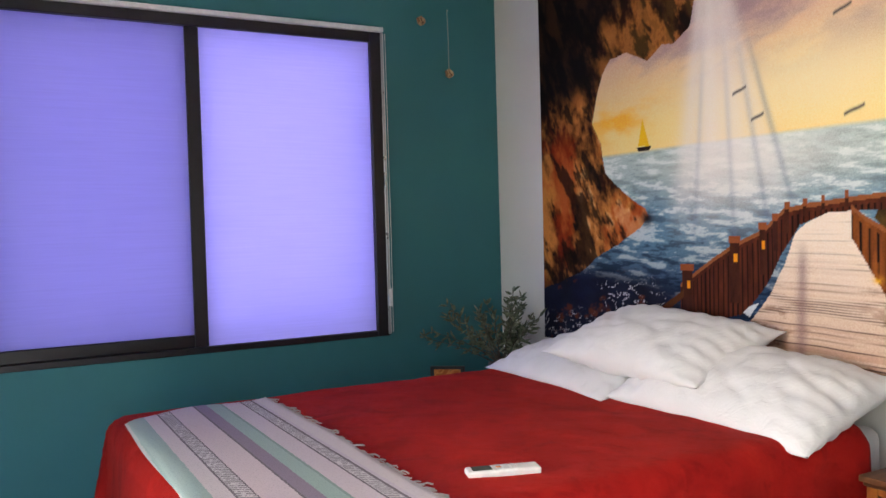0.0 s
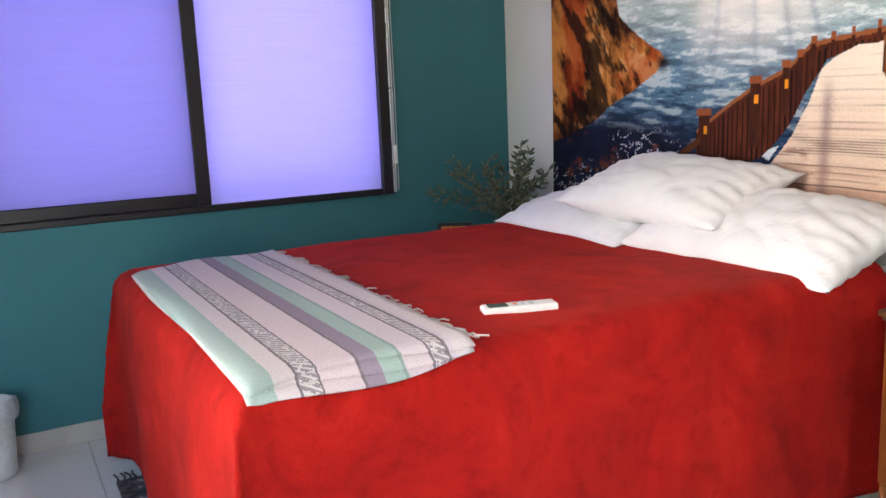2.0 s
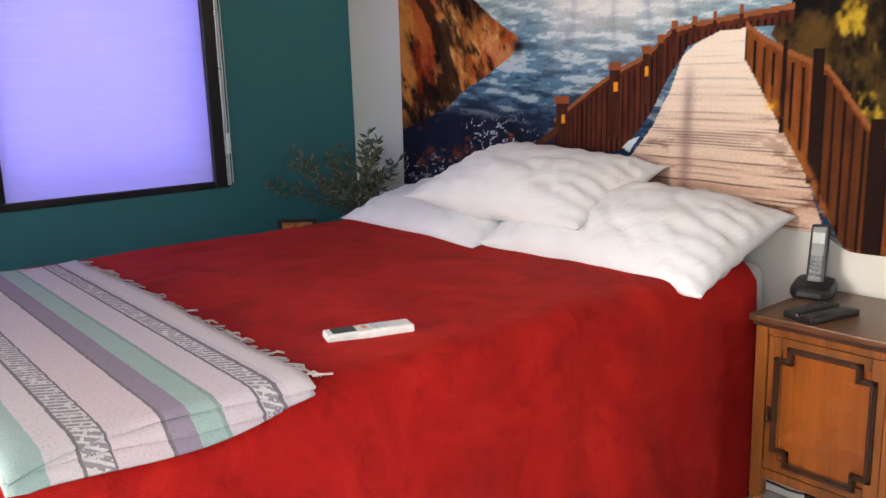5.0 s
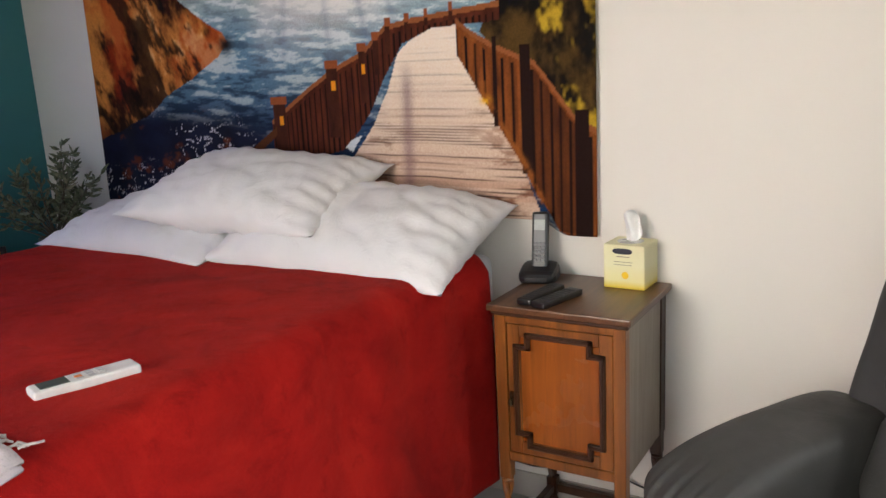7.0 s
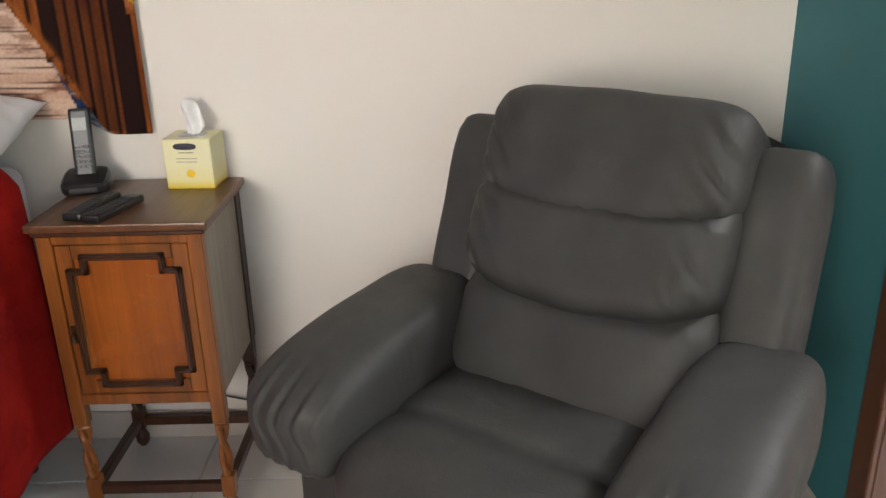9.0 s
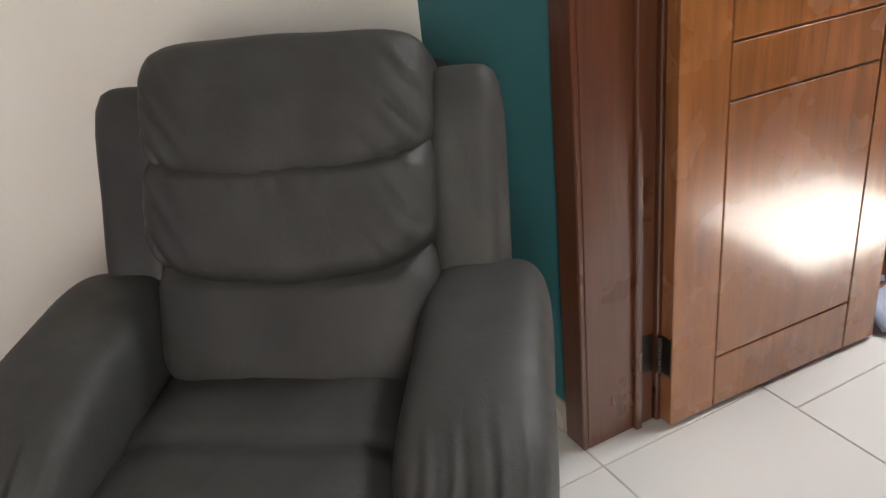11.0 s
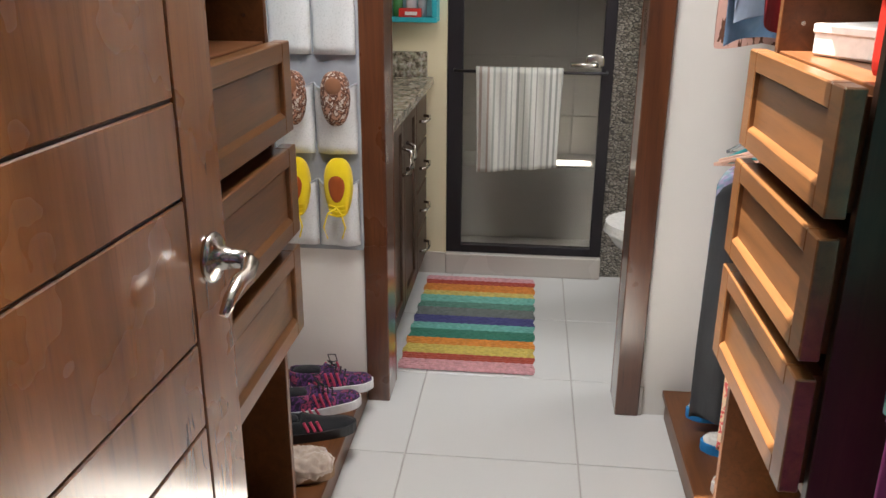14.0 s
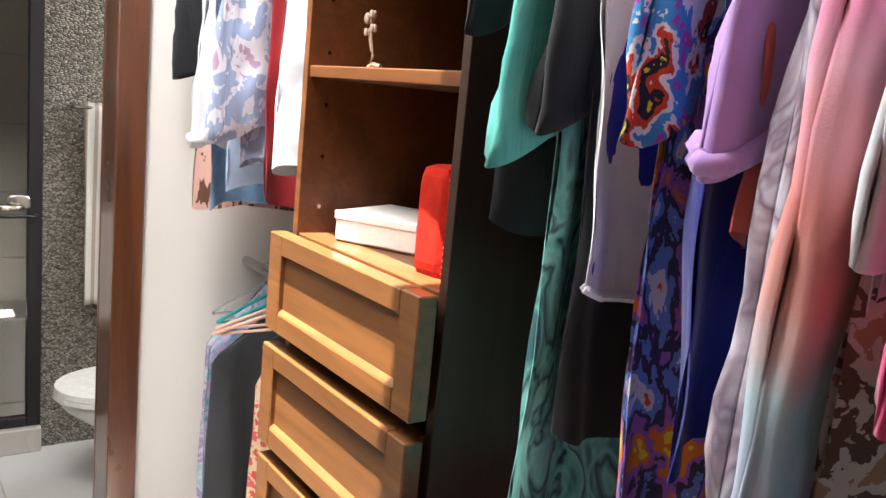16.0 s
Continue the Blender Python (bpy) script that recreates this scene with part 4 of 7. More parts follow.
CARD = tissue_card()
box_ob = part("carton", boxes((-0.058, 0.058, -0.052, 0.052, 0, 0.122), bevel=0.002), CARD, tb)
bm = bmesh.new()
lathe(bm, [(0.0, 0.1225), (0.036, 0.1225), (0.036, 0.1235), (0.0, 0.1236)], 20)
part("slot", bm, plain("slot_film", (0.55, 0.55, 0.5), 0.3), box_ob, "oval film slot")
INK = plain("print_ink", (0.03, 0.03, 0.05), 0.6)
bm = bmesh.new()
pad(bm, (-0.004, -0.0525, 0.104), (0.028, 0.0012, 0.008), 3, 4)
part("printed_mark", bm, INK, box_ob, "dark printed mark")
part("printed_bar", boxes((-0.02, 0.016, -0.0532, -0.0525, 0.088, 0.0905), (-0.028, 0.024, -0.0532, -0.0525, 0.074, 0.0755), (-0.028, 0.022, -0.0532, -0.0525, 0.066, 0.0675)), plain("pale_ink", (0.35, 0.31, 0.2), 0.6), box_ob)
bm = bmesh.new()
pad(bm, (0.004, -0.0525, 0.038), (0.010, 0.0012, 0.010), 2, 4)
part("printed_flower", bm, plain("yellow_ink", (0.85, 0.55, 0.02), 0.6), box_ob, "yellow printed flower")
bm = bmesh.new()
sheet(bm, lambda u, v: Vector(((u - 0.5) * (0.02 + 0.07 * v * (1 - 0.5 * v)) + 0.012 * v, 0.012 * math.sin(u * 7 + v * 4) * (0.3 + v), 0.118 + 0.088 * v * (0.75 + 0.3 * math.sin(u * 4 + 0.5)))), 16, 12)
solidify(part("tissue", bm, plain("tissue_paper", (0.85, 0.85, 0.85), 0.9), tb, "white paper tissue", smooth=True), 0.001)

# ---- recliner ----
rec = thing("recliner_armchair", (3.402, -0.792, 0), "dark grey leather recliner armchair with plump back cushions", "armchair", rz=-35)


def crease(q, k, seed):
    return q + Vector((0, rough_up(q, k, 9, seed), rough_up(q, k, 8, seed + 3)))


def rec_pad(name, c, h, e=4.0, n=14, warp=None, tilt=0.0, label="", seed=0.0):
    bm = bmesh.new()
    R = Euler((radians(tilt), 0, 0)).to_matrix()
    pad(bm, c, h, e, n, lambda q: crease(warp(q) if warp else q, 0.006, seed), R)
    return part(name, bm, LEATHER, rec, label, smooth=True)


def pleats(x, count, seed):
    """Short gathered folds across a width."""
    return math.sin(x * count + seed) + 0.5 * math.sin(x * count * 1.7 + 2 * seed)


def seatwarp(q):
    z = 0.018 * math.cos(q.x * 5) - 0.012 * math.exp(-((q.y + 0.06) / 0.02) ** 2)
    z += 0.004 * pleats(q.x + q.y * 0.6, 85, 1) * max(0, q.y) * 4 * max(0, -q.x + 0.1) * 4
    return q + Vector((0, 0, z if q.z > 0 else 0))


rec_pad("base", (0, 0.11, 0.20), (0.37, 0.33, 0.17), 9, 12, seed=1)
rec_pad("seat_cushion", (0, -0.03, 0.425), (0.252, 0.28, 0.108), 4.2, 30, seatwarp, seed=2)
rec_pad("footrest", (0, -0.27, 0.27), (0.250, 0.055, 0.195), 4, 12, tilt=-4, seed=3)
for s in (-1, 1):
    rec_pad("arm_side", (s * 0.318, 0.06, 0.26), (0.068, 0.262, 0.235), 7, 12, seed=4 + s)

    def armwarp(q, s=s):
        f = max(0.0, -q.y - 0.02) / 0.22
        fold = 0.0013 * pleats(q.x + 0.15 * q.y + 0.010 * math.sin(q.z * 45), 210, s) * max(0, f - 0.5) * 2.2
        d = 1 + 0.09 * f
        return Vector((q.x * d, q.y - (fold if q.z > -0.05 else 0), q.z * (1 - 0.02 * f) - 0.02 * f + fold))

    rec_pad("armrest", (s * 0.334, -0.005, 0.562), (0.106, 0.275, 0.102), 4.2, 48, armwarp, tilt=5, label="fat padded armrest", seed=7 + s)
    rec_pad("wing", (s * 0.300, 0.330, 0.715), (0.064, 0.10, 0.25), 6, 12, tilt=-20, label="upright side wing of the back", seed=10 + s)
rec_pad("back_frame", (0, 0.46, 0.60), (0.29, 0.05, 0.36), 8, 10, tilt=-20, seed=12)


def smile(k, w, h, gather=0.0, tuck=0.0, lean=0.085):
    def f(q):
        lowness = min(1.0, max(0.0, 0.5 - 0.5 * q.z / h))
        z = q.z - k * (1 - (q.x / w) ** 2) * lowness
        y = q.y
        if q.y < 0:
            g = math.exp(-(q.x / 0.10) ** 2) * max(0, min(1, q.z / h))
            y += gather * pleats(q.x, 130, 0.5) * g
            # small tucks at both ends of the lower seam
            e = math.exp(-((abs(q.x) - w * 0.82) / (w * 0.14)) ** 2) * lowness
            y += tuck * pleats(q.x + 0.8 * q.z, 140, 1.5) * e
            # the upper rim leans back under the cushion above
            y += lean * max(0.0, q.z / h - 0.25)
        return Vector((q.x, y, z))
    return f


T = -28
rec_pad("lumbar_cushion", (0.008, 0.208, 0.602), (0.246, 0.115, 0.145), 5.0, 24, smile(0.01, 0.246, 0.145), T, "lower back cushion", 13)
rec_pad("middle_cushion", (0.008, 0.262, 0.790), (0.247, 0.118, 0.116), 5.5, 48, smile(0.040, 0.247, 0.116, 0.008, 0.006), T, "middle back cushion", 15)
rec_pad("headrest", (0.008, 0.330, 0.925), (0.248, 0.120, 0.108), 5.5, 40, smile(0.036, 0.248, 0.108, 0.0, 0.010, 0.02), T, "plump headrest cushion", 17)

# ---- corner bookcase, bin ----
CREAM = plain("cream_lacquer", (0.58, 0.50, 0.42), 0.45, amount=0.02, grain=8)
bk = thing("bookcase", (0.03, -2.655, 0), "cream painted corner bookcase with two open shelves over doors", "bookcase", rz=-57)
L, H = 0.62, 1.215
TRI = [(0, 0), (L, 0), (L, -0.30), (0.34, -0.46), (0.0, -0.02)]


def slab(z0, z1, inset=0.0):
    bm = bmesh.new()
    base = [bm.verts.new((x, y + (-inset if y == 0 else 0), z0)) for x, y in [(0.0, 0.0), (L, 0.0), (L - 0.02, -0.2), (0.30, -0.30)]]
    f = bm.faces.new(base)
    r = bmesh.ops.extrude_face_region(bm, geom=[f])
    for v in r["geom"]:
        if isinstance(v, bmesh.types.BMVert):
            v.co.z = z1
    return bm


part("plinth", slab(0.0, 0.10, 0.012), CREAM, bk)
part("cupboard", slab(0.10, 0.66, 0.022), CREAM, bk)
for z in (0.66, 0.955, 1.19):
    part("shelf", slab(z, z + 0.022), CREAM, bk)
part("side_post", boxes((0.0, 0.035, -0.03, 0.002, 0.10, H)), CREAM, bk)
part("side_post", boxes((L - 0.035, L, -0.03, 0.002, 0.10, H)), CREAM, bk)
bm = bmesh.new()
sheet(bm, lambda u, v: Vector((0.012, -0.012, 0.66)).lerp(Vector((0.30, -0.296, 0.66)), u) + Vector((0, 0, 0.54 * v)), 1, 1)
sheet(bm, lambda u, v: Vector((0.30, -0.296, 0.66)).lerp(Vector((L - 0.02, -0.196, 0.66)), u) + Vector((0, 0, 0.54 * v)), 1, 1)
solidify(part("back_panel", bm, CREAM, bk), 0.008)
for x0, x1, kx in ((0.037, 0.307, 0.272), (0.313, L - 0.037, 0.345)):
    dd = part("door", boxes((x0, x1, -0.021, -0.003, 0.112, 0.652), bevel=0.003), CREAM, bk)
    bm = bmesh.new()
    pad(bm, (kx, 0.012, 0.525), (0.014, 0.014, 0.014), 2, 6)
    cyl(bm, (kx, -0.004, 0.525), (kx, 0.008, 0.525), 0.006)
    part("knob", bm, plain("pewter_knob", (0.15, 0.15, 0.16), 0.35, 0.8), dd, "dark metal knob", smooth=True)
    bm = bmesh.new()
    hx = x0 - 0.003 if x0 < 0.2 else x1 + 0.003
    cyl(bm, (hx, 0.001, 0.54), (hx, 0.001, 0.61), 0.005)
    part("hinge", bm, STEEL, dd)


def rattan_ball(at, r, seed, label):
    bm = bmesh.new()
    rg = random.Random(seed)
    for k in range(26):
        ax = Vector((rg.gauss(0, 1), rg.gauss(0, 1), rg.gauss(0, 1))).normalized()
        q = ax.to_track_quat("Z", "Y")
        rr = r * rg.uniform(0.86, 0.98)
        pts = [q @ Vector((rr * math.cos(a), rr * math.sin(a), 0.12 * r * math.sin(3 * a + k))) + Vector((0, 0, r)) for a in [2 * math.pi * i / 20 for i in range(21)]]
        tube(bm, pts, r * 0.075, 5)
    ob = solo("woven_ball", bm, fabric("dried_vine_%d" % seed, (0.36, 0.29, 0.22), (0.22, 0.16, 0.11)), label, "ornament", group="woven balls on the bookcase", smooth=True)
    ob.matrix_world = pose(*at)


M = pose(0.03, -2.655, 0, 0, 0, -57)
for (lx, ly, z), sd in (((0.20, -0.07, 0.977), 1), ((0.21, -0.07, 0.682), 2)):
    p = M @ Vector((lx, ly, z))
    rattan_ball(tuple(p), 0.062, sd, "knobbly brown woven vine ball on a cream shelf")
p = M @ Vector((0.40, -0.08, 0.977))
bx = thing("keepsake_box", tuple(p), "small red-brown wooden box on the shelf", "box", rz=-57)
part("body", boxes((-0.08, 0.08, -0.05, 0.05, 0, 0.07), bevel=0.003), plain("red_brown_wood", (0.22, 0.06, 0.03), 0.4), bx)
part("lid", boxes((-0.083, 0.083, -0.053, 0.053, 0.071, 0.09), bevel=0.004), bpy.data.materials["red_brown_wood"], bx)
p = M @ Vector((0.40, -0.08, 0.682))
fr = thing("photo_frame", tuple(p), "dark standing photo frame on the lower shelf", "photo frame", rz=-50)
part("frame", boxes((-0.06, 0.06, -0.008, 0.008, 0, 0.15), bevel=0.003), BLACK, fr)
part("picture", boxes((-0.045, 0.045, 0.008, 0.0095, 0.015, 0.135)), patterned("faded_photo", [(0.06, 0.10, 0.12), (0.25, 0.3, 0.3), (0.4, 0.38, 0.34)], 12), fr)

bn = thing("waste_bin", (0.165, -2.585, 0), "white plastic waste bin with a folded liner over the rim", "bin")
bm = bmesh.new()
lathe(bm, [(0.088, 0.0), (0.096, 0.01), (0.112, 0.30), (0.108, 0.30), (0.094, 0.015), (0.0, 0.014)], 36)
part("bucket", bm, WHITE_PLASTIC, bn, smooth=True)
bm = bmesh.new()
sheet(bm, lambda u, v: Vector(((0.119 + 0.004 * math.sin(u * 44) + 0.004 * math.sin(u * 75) + 0.008 * math.sin(v * 3.1)) * math.cos(6.2832 * u), (0.119 + 0.004 * math.sin(u * 50) + 0.004 * math.sin(u * 69) + 0.008 * math.sin(v * 3.1)) * math.sin(6.2832 * u), 0.308 - 0.085 * v + 0.012 * math.sin(u * 12.6))), 72, 8)
part("liner", bm, plain("bin_liner", (0.66, 0.66, 0.66), 0.45), bn, "white plastic liner", smooth=True)

# ---- wall-mounted television ----
tv = thing("television", (0.07, -2.96, 1.70), "black wall-mounted television beside the window", "television")
part("casing", boxes((-0.02, 0.02, -0.37, 0.37, 0.0, 0.53), bevel=0.006), BLACK, tv)
part("screen", boxes((0.0205, 0.022, -0.355, 0.355, 0.02, 0.515)), plain("tv_glass", (0.008, 0.009, 0.012), 0.08), tv, "dark glossy screen")
part("wall_bracket", boxes((-0.07, -0.02, -0.10, 0.10, 0.18, 0.36)), BLACK, tv)

# ---- small things on the window wall ----
def hanging_charm(y, z, thread, label):
    ob = thing("wall_charm", (0.004, y, z), label, "ornament", "charms on the wall")
    bm = bmesh.new()
    pad(bm, (0.012, 0, 0), (0.012, 0.022, 0.024), 2.4, 8, lambda q: q + Vector((0, rough_up(q, 0.006, 60), rough_up(q, 0.006, 60, 5))))
    part("shell", bm, patterned("shell_charm", [(0.25, 0.12, 0.05), (0.5, 0.34, 0.2), (0.1, 0.05, 0.03)], 60), ob, "brown shell disc", smooth=True)
    bm = bmesh.new()
    if thread:
        tube(bm, [(0.01, 0, 0.02), (0.008, 0.002, thread * 0.5), (0.004, 0, thread)], 0.0016, 5)
        part("thread", bm, plain("cotton_thread", (0.4, 0.38, 0.34), 0.8), ob, "pale thread")
    bm = bmesh.new()
    cyl(bm, (-0.004, 0, thread or 0.0), (0.008, 0, thread or 0.0), 0.003)
    part("nail", bm, STEEL, ob)


hanging_charm(-0.462, 2.545, 0.0, "round brown shell charm nailed to the teal wall")
hanging_charm(-0.302, 2.285, 0.33, "small brown shell charm hanging on a thread")

# ---- plant and picture in the corner ----
ct = thing("corner_table", (0.34, -0.27, 0), "small dark corner table beside the bed", "table")
part("tabletop", boxes((-0.30, 0.34, -0.33, 0.22, 0.66, 0.685), bevel=0.004), OAK_DARK_SHADED, ct)
for x in (-0.27, 0.31):
    for y in (-0.30, 0.19):
        part("leg", boxes((x - 0.018, x + 0.018, y - 0.018, y + 0.018, 0, 0.66)), OAK_DARK_SHADED, ct)
pf = thing("photo_frame", (0.30, -0.52, 0.685), "small black frame with an orange picture on the corner table", "photo frame", rz=52)
part("frame", boxes((-0.085, 0.085, -0.006, 0.012, 0, 0.115), bevel=0.003), BLACK, pf)
part("picture", boxes((-0.065, 0.065, -0.0075, -0.006, 0.014, 0.10)), patterned("sunset_picture", [(0.5, 0.14, 0.03), (0.75, 0.32, 0.08), (0.3, 0.10, 0.05)], 14), pf, "orange sunset picture")

plant = thing("artificial_plant", (0.36, -0.24, 0.685), "grey-green leafy artificial plant in a dark pot", "plant")
bm = bmesh.new()
lathe(bm, [(0.045, 0), (0.062, 0.02), (0.07, 0.11), (0.064, 0.11), (0.05, 0.095), (0.0, 0.095)], 24)
part("pot", bm, plain("dark_pot", (0.03, 0.028, 0.03), 0.5), plant, "dark pot", smooth=True)
LEAF = patterned("dusty_leaf", [(0.07, 0.09, 0.055), (0.14, 0.16, 0.10), (0.23, 0.23, 0.15)], 30)
stems, leaves = bmesh.new(), bmesh.new()
rg = random.Random(9)
for k in range(24):
    az = rg.uniform(0, 6.283)
    lean = rg.uniform(0.15, 1.0)
    ln = rg.uniform(0.20, 0.44) * (1.05 - 0.25 * lean)
    p = Vector((0, 0, 0.09))
    d = Vector((math.cos(az) * lean * 0.8, math.sin(az) * lean * 0.8, 1.0)).normalized()
    if k < 4:
        d = Vector((-0.55, -0.75 + 0.2 * k, 0.55)).normalized()
        ln = 0.42
    pts = [p.copy()]
    n = 9
    for i in range(n):
        d = (d + Vector((rg.uniform(-0.15, 0.15), rg.uniform(-0.15, 0.15), -0.05 * lean))).normalized()
        p = p + d * ln / n
        p.x, p.y = max(p.x, -0.33), min(p.y, 0.20)
        pts.append(p.copy())
        if i > 1:
            for side in range(3):
                q = d.to_track_quat("Z", "Y") @ Euler((0, radians(rg.uniform(35, 75)), rg.uniform(0, 6.283))).to_quaternion()
                dirv = q @ Vector((0, 0, 1))
                wv = dirv.cross(Vector((rg.uniform(-1, 1), rg.uniform(-1, 1), rg.uniform(-1, 1)))).normalized()
                L2, Wd = rg.uniform(0.035, 0.065), rg.uniform(0.005, 0.0085)
                up = dirv.cross(wv) * 0.006
                a = [p, p + dirv * L2 * 0.35 + wv * Wd + up, p + dirv * L2 * 0.7 + wv * Wd * 0.8 + up, p + dirv * L2, p + dirv * L2 * 0.7 - wv * Wd * 0.8 + up, p + dirv * L2 * 0.35 - wv * Wd + up]
                mid1, mid2 = p + dirv * L2 * 0.35 - up * 0.3, p + dirv * L2 * 0.7 - up * 0.3
                v = [leaves.verts.new(c) for c in a + [mid1, mid2]]
                for f in ((0, 1, 6), (0, 6, 5), (1, 2, 7, 6), (6, 7, 4, 5), (2, 3, 7), (7, 3, 4)):
                    leaves.faces.new([v[i2] for i2 in f])
    tube(stems, pts, [0.0035 * (1 - 0.08 * i) for i in range(len(pts))], 5)
part("branchwork", stems, plain("woody_stem", (0.07, 0.055, 0.035), 0.7), plant, "thin brown stems")
part("leaves", leaves, LEAF, plant, "narrow dusty green leaves", smooth=True)

# ---- dark rug with a fringe under the bed ----
rug = thing("floor_rug", (1.32, -1.55, 0.0), "dark fringed woven rug partly under the bed", "rug")
part("rug_surface", boxes((-0.80, 0.75, -0.62, 0.75, 0.0, 0.010), bevel=0.003), patterned("dark_rug", [(0.02, 0.015, 0.02), (0.07, 0.05, 0.06), (0.3, 0.26, 0.26)], 18, sharp=True), rug)
bm = bmesh.new()
for i in range(62):
    y = -0.61 + 1.35 * i / 61
    p = Vector((-0.80, y, 0.006))
    tube(bm, [p, p + Vector((-0.03, rg.uniform(-0.012, 0.012), 0.002)), p + Vector((-0.075, rg.uniform(-0.02, 0.02), -0.002))], 0.0042, 5)
part("fringe", bm, fabric("black_fringe", (0.015, 0.013, 0.015)), rug, "black yarn fringe")

# ---- details of the window ----
win_part("valance", [(0.004, 0.034, W0 + 0.005, W1 - 0.0, Z1 - 0.012, Z1 + 0.012)], plain("white_valance", (0.75, 0.75, 0.74), 0.4), "white roller cassette edge", 0.003)
win_part("side_track", [(0.013, 0.022, W1 - 0.012, W1 + 0.004, Z0 + 0.01, Z1 - 0.014)], plain("silver_track", (0.45, 0.46, 0.47), 0.3, 0.8), "silver side track", 0.002)
win_part("cord_weight", [(0.022, 0.034, W1 - 0.008, W1 + 0.010, Z0 + 0.15, Z0 + 0.24)], WHITE_PLASTIC, "white cord tensioner", 0.003)
bm = bmesh.new()
for dy in (-0.003, 0.009):
    tube(bm, [(0.028, W1 + dy - wy, 0.02), (0.03, W1 + dy - wy + 0.002, 0.5), (0.028, W1 + dy - wy, Z1 - Z0 - 0.02)], 0.0018, 5)
part("pull_cord", bm, WHITE_PLASTIC, win)

# ---- cable along the skirting ----
bm = bmesh.new()
tube(bm, [(2.20, -0.016, 0.125), (2.32, -0.018, 0.118), (2.42, -0.02, 0.132), (2.55, -0.02, 0.165), (2.66, -0.018, 0.13), (2.80, -0.016, 0.10)], 0.0028, 6)
solo("power_cable", bm, BLACK, "thin black cable running along the white wall", "cable", smooth=True)

# ---- dressing-room door ----
cas = thing("door_frame", (0, 0, 0), "brown wooden door frame of the dressing room", "door frame")
cas["kind"] = "structure"
JN, JS = DOOR_N, DOOR_S
part("casing", boxes((EAST - 0.014, EAST + 0.0, JN - 0.001, -0.581, 0.0, DOOR_H + 0.08), bevel=0.003), WOOD_CASE, cas)
part("casing", boxes((EAST - 0.014, EAST + 0.0, -1.484, JS + 0.001, 0.0, DOOR_H + 0.08), bevel=0.003), WOOD_CASE, cas)
part("casing", boxes((EAST - 0.014, EAST + 0.0, JS + 0.002, JN - 0.002, DOOR_H, DOOR_H + 0.08), bevel=0.003), WOOD_CASE, cas)
part("jamb", boxes((EAST + 0.001, CLOSET - 0.002, JN, JN + 0.029, 0.0, DOOR_H), bevel=0.002), WOOD_CASE, cas)
part("jamb", boxes((EAST + 0.001, CLOSET - 0.002, JS - 0.029, JS, 0.0, DOOR_H), bevel=0.002), WOOD_CASE, cas)
part("head", boxes((EAST + 0.001, CLOSET - 0.002, JS, JN, DOOR_H, DOOR_H + 0.029), bevel=0.002), WOOD_CASE, cas)
part("stop", boxes((CLOSET - 0.062, CLOSET - 0.044, JN - 0.014, JN - 0.0005, 0.0, DOOR_H - 0.001), bevel=0.003), WOOD_CASE, cas)
part("stop", boxes((CLOSET - 0.062, CLOSET - 0.044, JS + 0.0005, JS + 0.014, 0.0, DOOR_H - 0.001), bevel=0.003), WOOD_CASE, cas)
part("casing", boxes((CLOSET, CLOSET + 0.014, JN - 0.012, -0.58, 0.0, DOOR_H + 0.08), bevel=0.003), WOOD_CASE, cas)

DX0, DX1, DY0, DY1 = 0.006, 0.684, 0.0, 0.040
leaf = thing("door_1", (4.299, -0.7065, 0), "brown wooden door with grooved panel, standing open into the dressing room", "door", rz=-2)
leaf["kind"] = "structure"
stile = 0.129
part("stile", boxes((DX0, DX0 + stile, DY0, DY1, 0.012, 2.06), bevel=0.002), WOOD_DOOR, leaf)
part("stile", boxes((DX1 - 0.110, DX1, DY0, DY1, 0.012, 2.06), bevel=0.002), WOOD_DOOR, leaf)
GR = [0.012, 0.155, 0.775, 0.896, 1.088, 1.207, 1.40, 1.52, 1.90, 2.06]
x0, x1 = DX0 + stile + 0.003, DX1 - 0.110 - 0.003
for z0, z1 in zip(GR, GR[1:]):
    part("panel_board", boxes((x0, x1, DY0 + 0.0005, DY1 - 0.0005, z0 + 0.0018, z1 - 0.0018), bevel=0.002), WOOD_DOOR, leaf)
# dark core colour supplies the shade inside the grooves
part("core", boxes((DX0 + 0.1, DX1 - 0.09, DY0 + 0.006, DY1 - 0.006, 0.02, 2.05)), WOOD_SHADED, leaf, "groove bottom coloured dark as shade")
for sgn, yy in ((-1, DY0), (1, DY1)):
    bm = bmesh.new()
    hx, hz = DX1 - 0.052, 0.992
    prof = [(0.0, 0.0), (0.034, 0.0), (0.034, 0.005), (0.028, 0.010), (0.017, 0.013), (0.013, 0.03), (0.012, 0.048), (0.0, 0.05)]
    lathe(bm, prof, 26)
    bm.transform(Matrix.Translation((hx, yy, hz)) @ pose(0, 0, 0, 90 if sgn < 0 else -90, 0, 0))
    arm = [(hx, yy + sgn * 0.048, hz), (hx - 0.008, yy + sgn * 0.056, hz - 0.003), (hx - 0.03, yy + sgn * 0.060, hz - 0.010), (hx - 0.06, yy + sgn * 0.060, hz - 0.008), (hx - 0.088, yy + sgn * 0.059, hz - 0.020), (hx - 0.105, yy + sgn * 0.057, hz - 0.033)]
    tube(bm, arm, [0.011, 0.012, 0.011, 0.0095, 0.0085, 0.006], 10)
    part("door_handle", bm, STEEL, leaf, "brushed nickel lever handle", smooth=True)
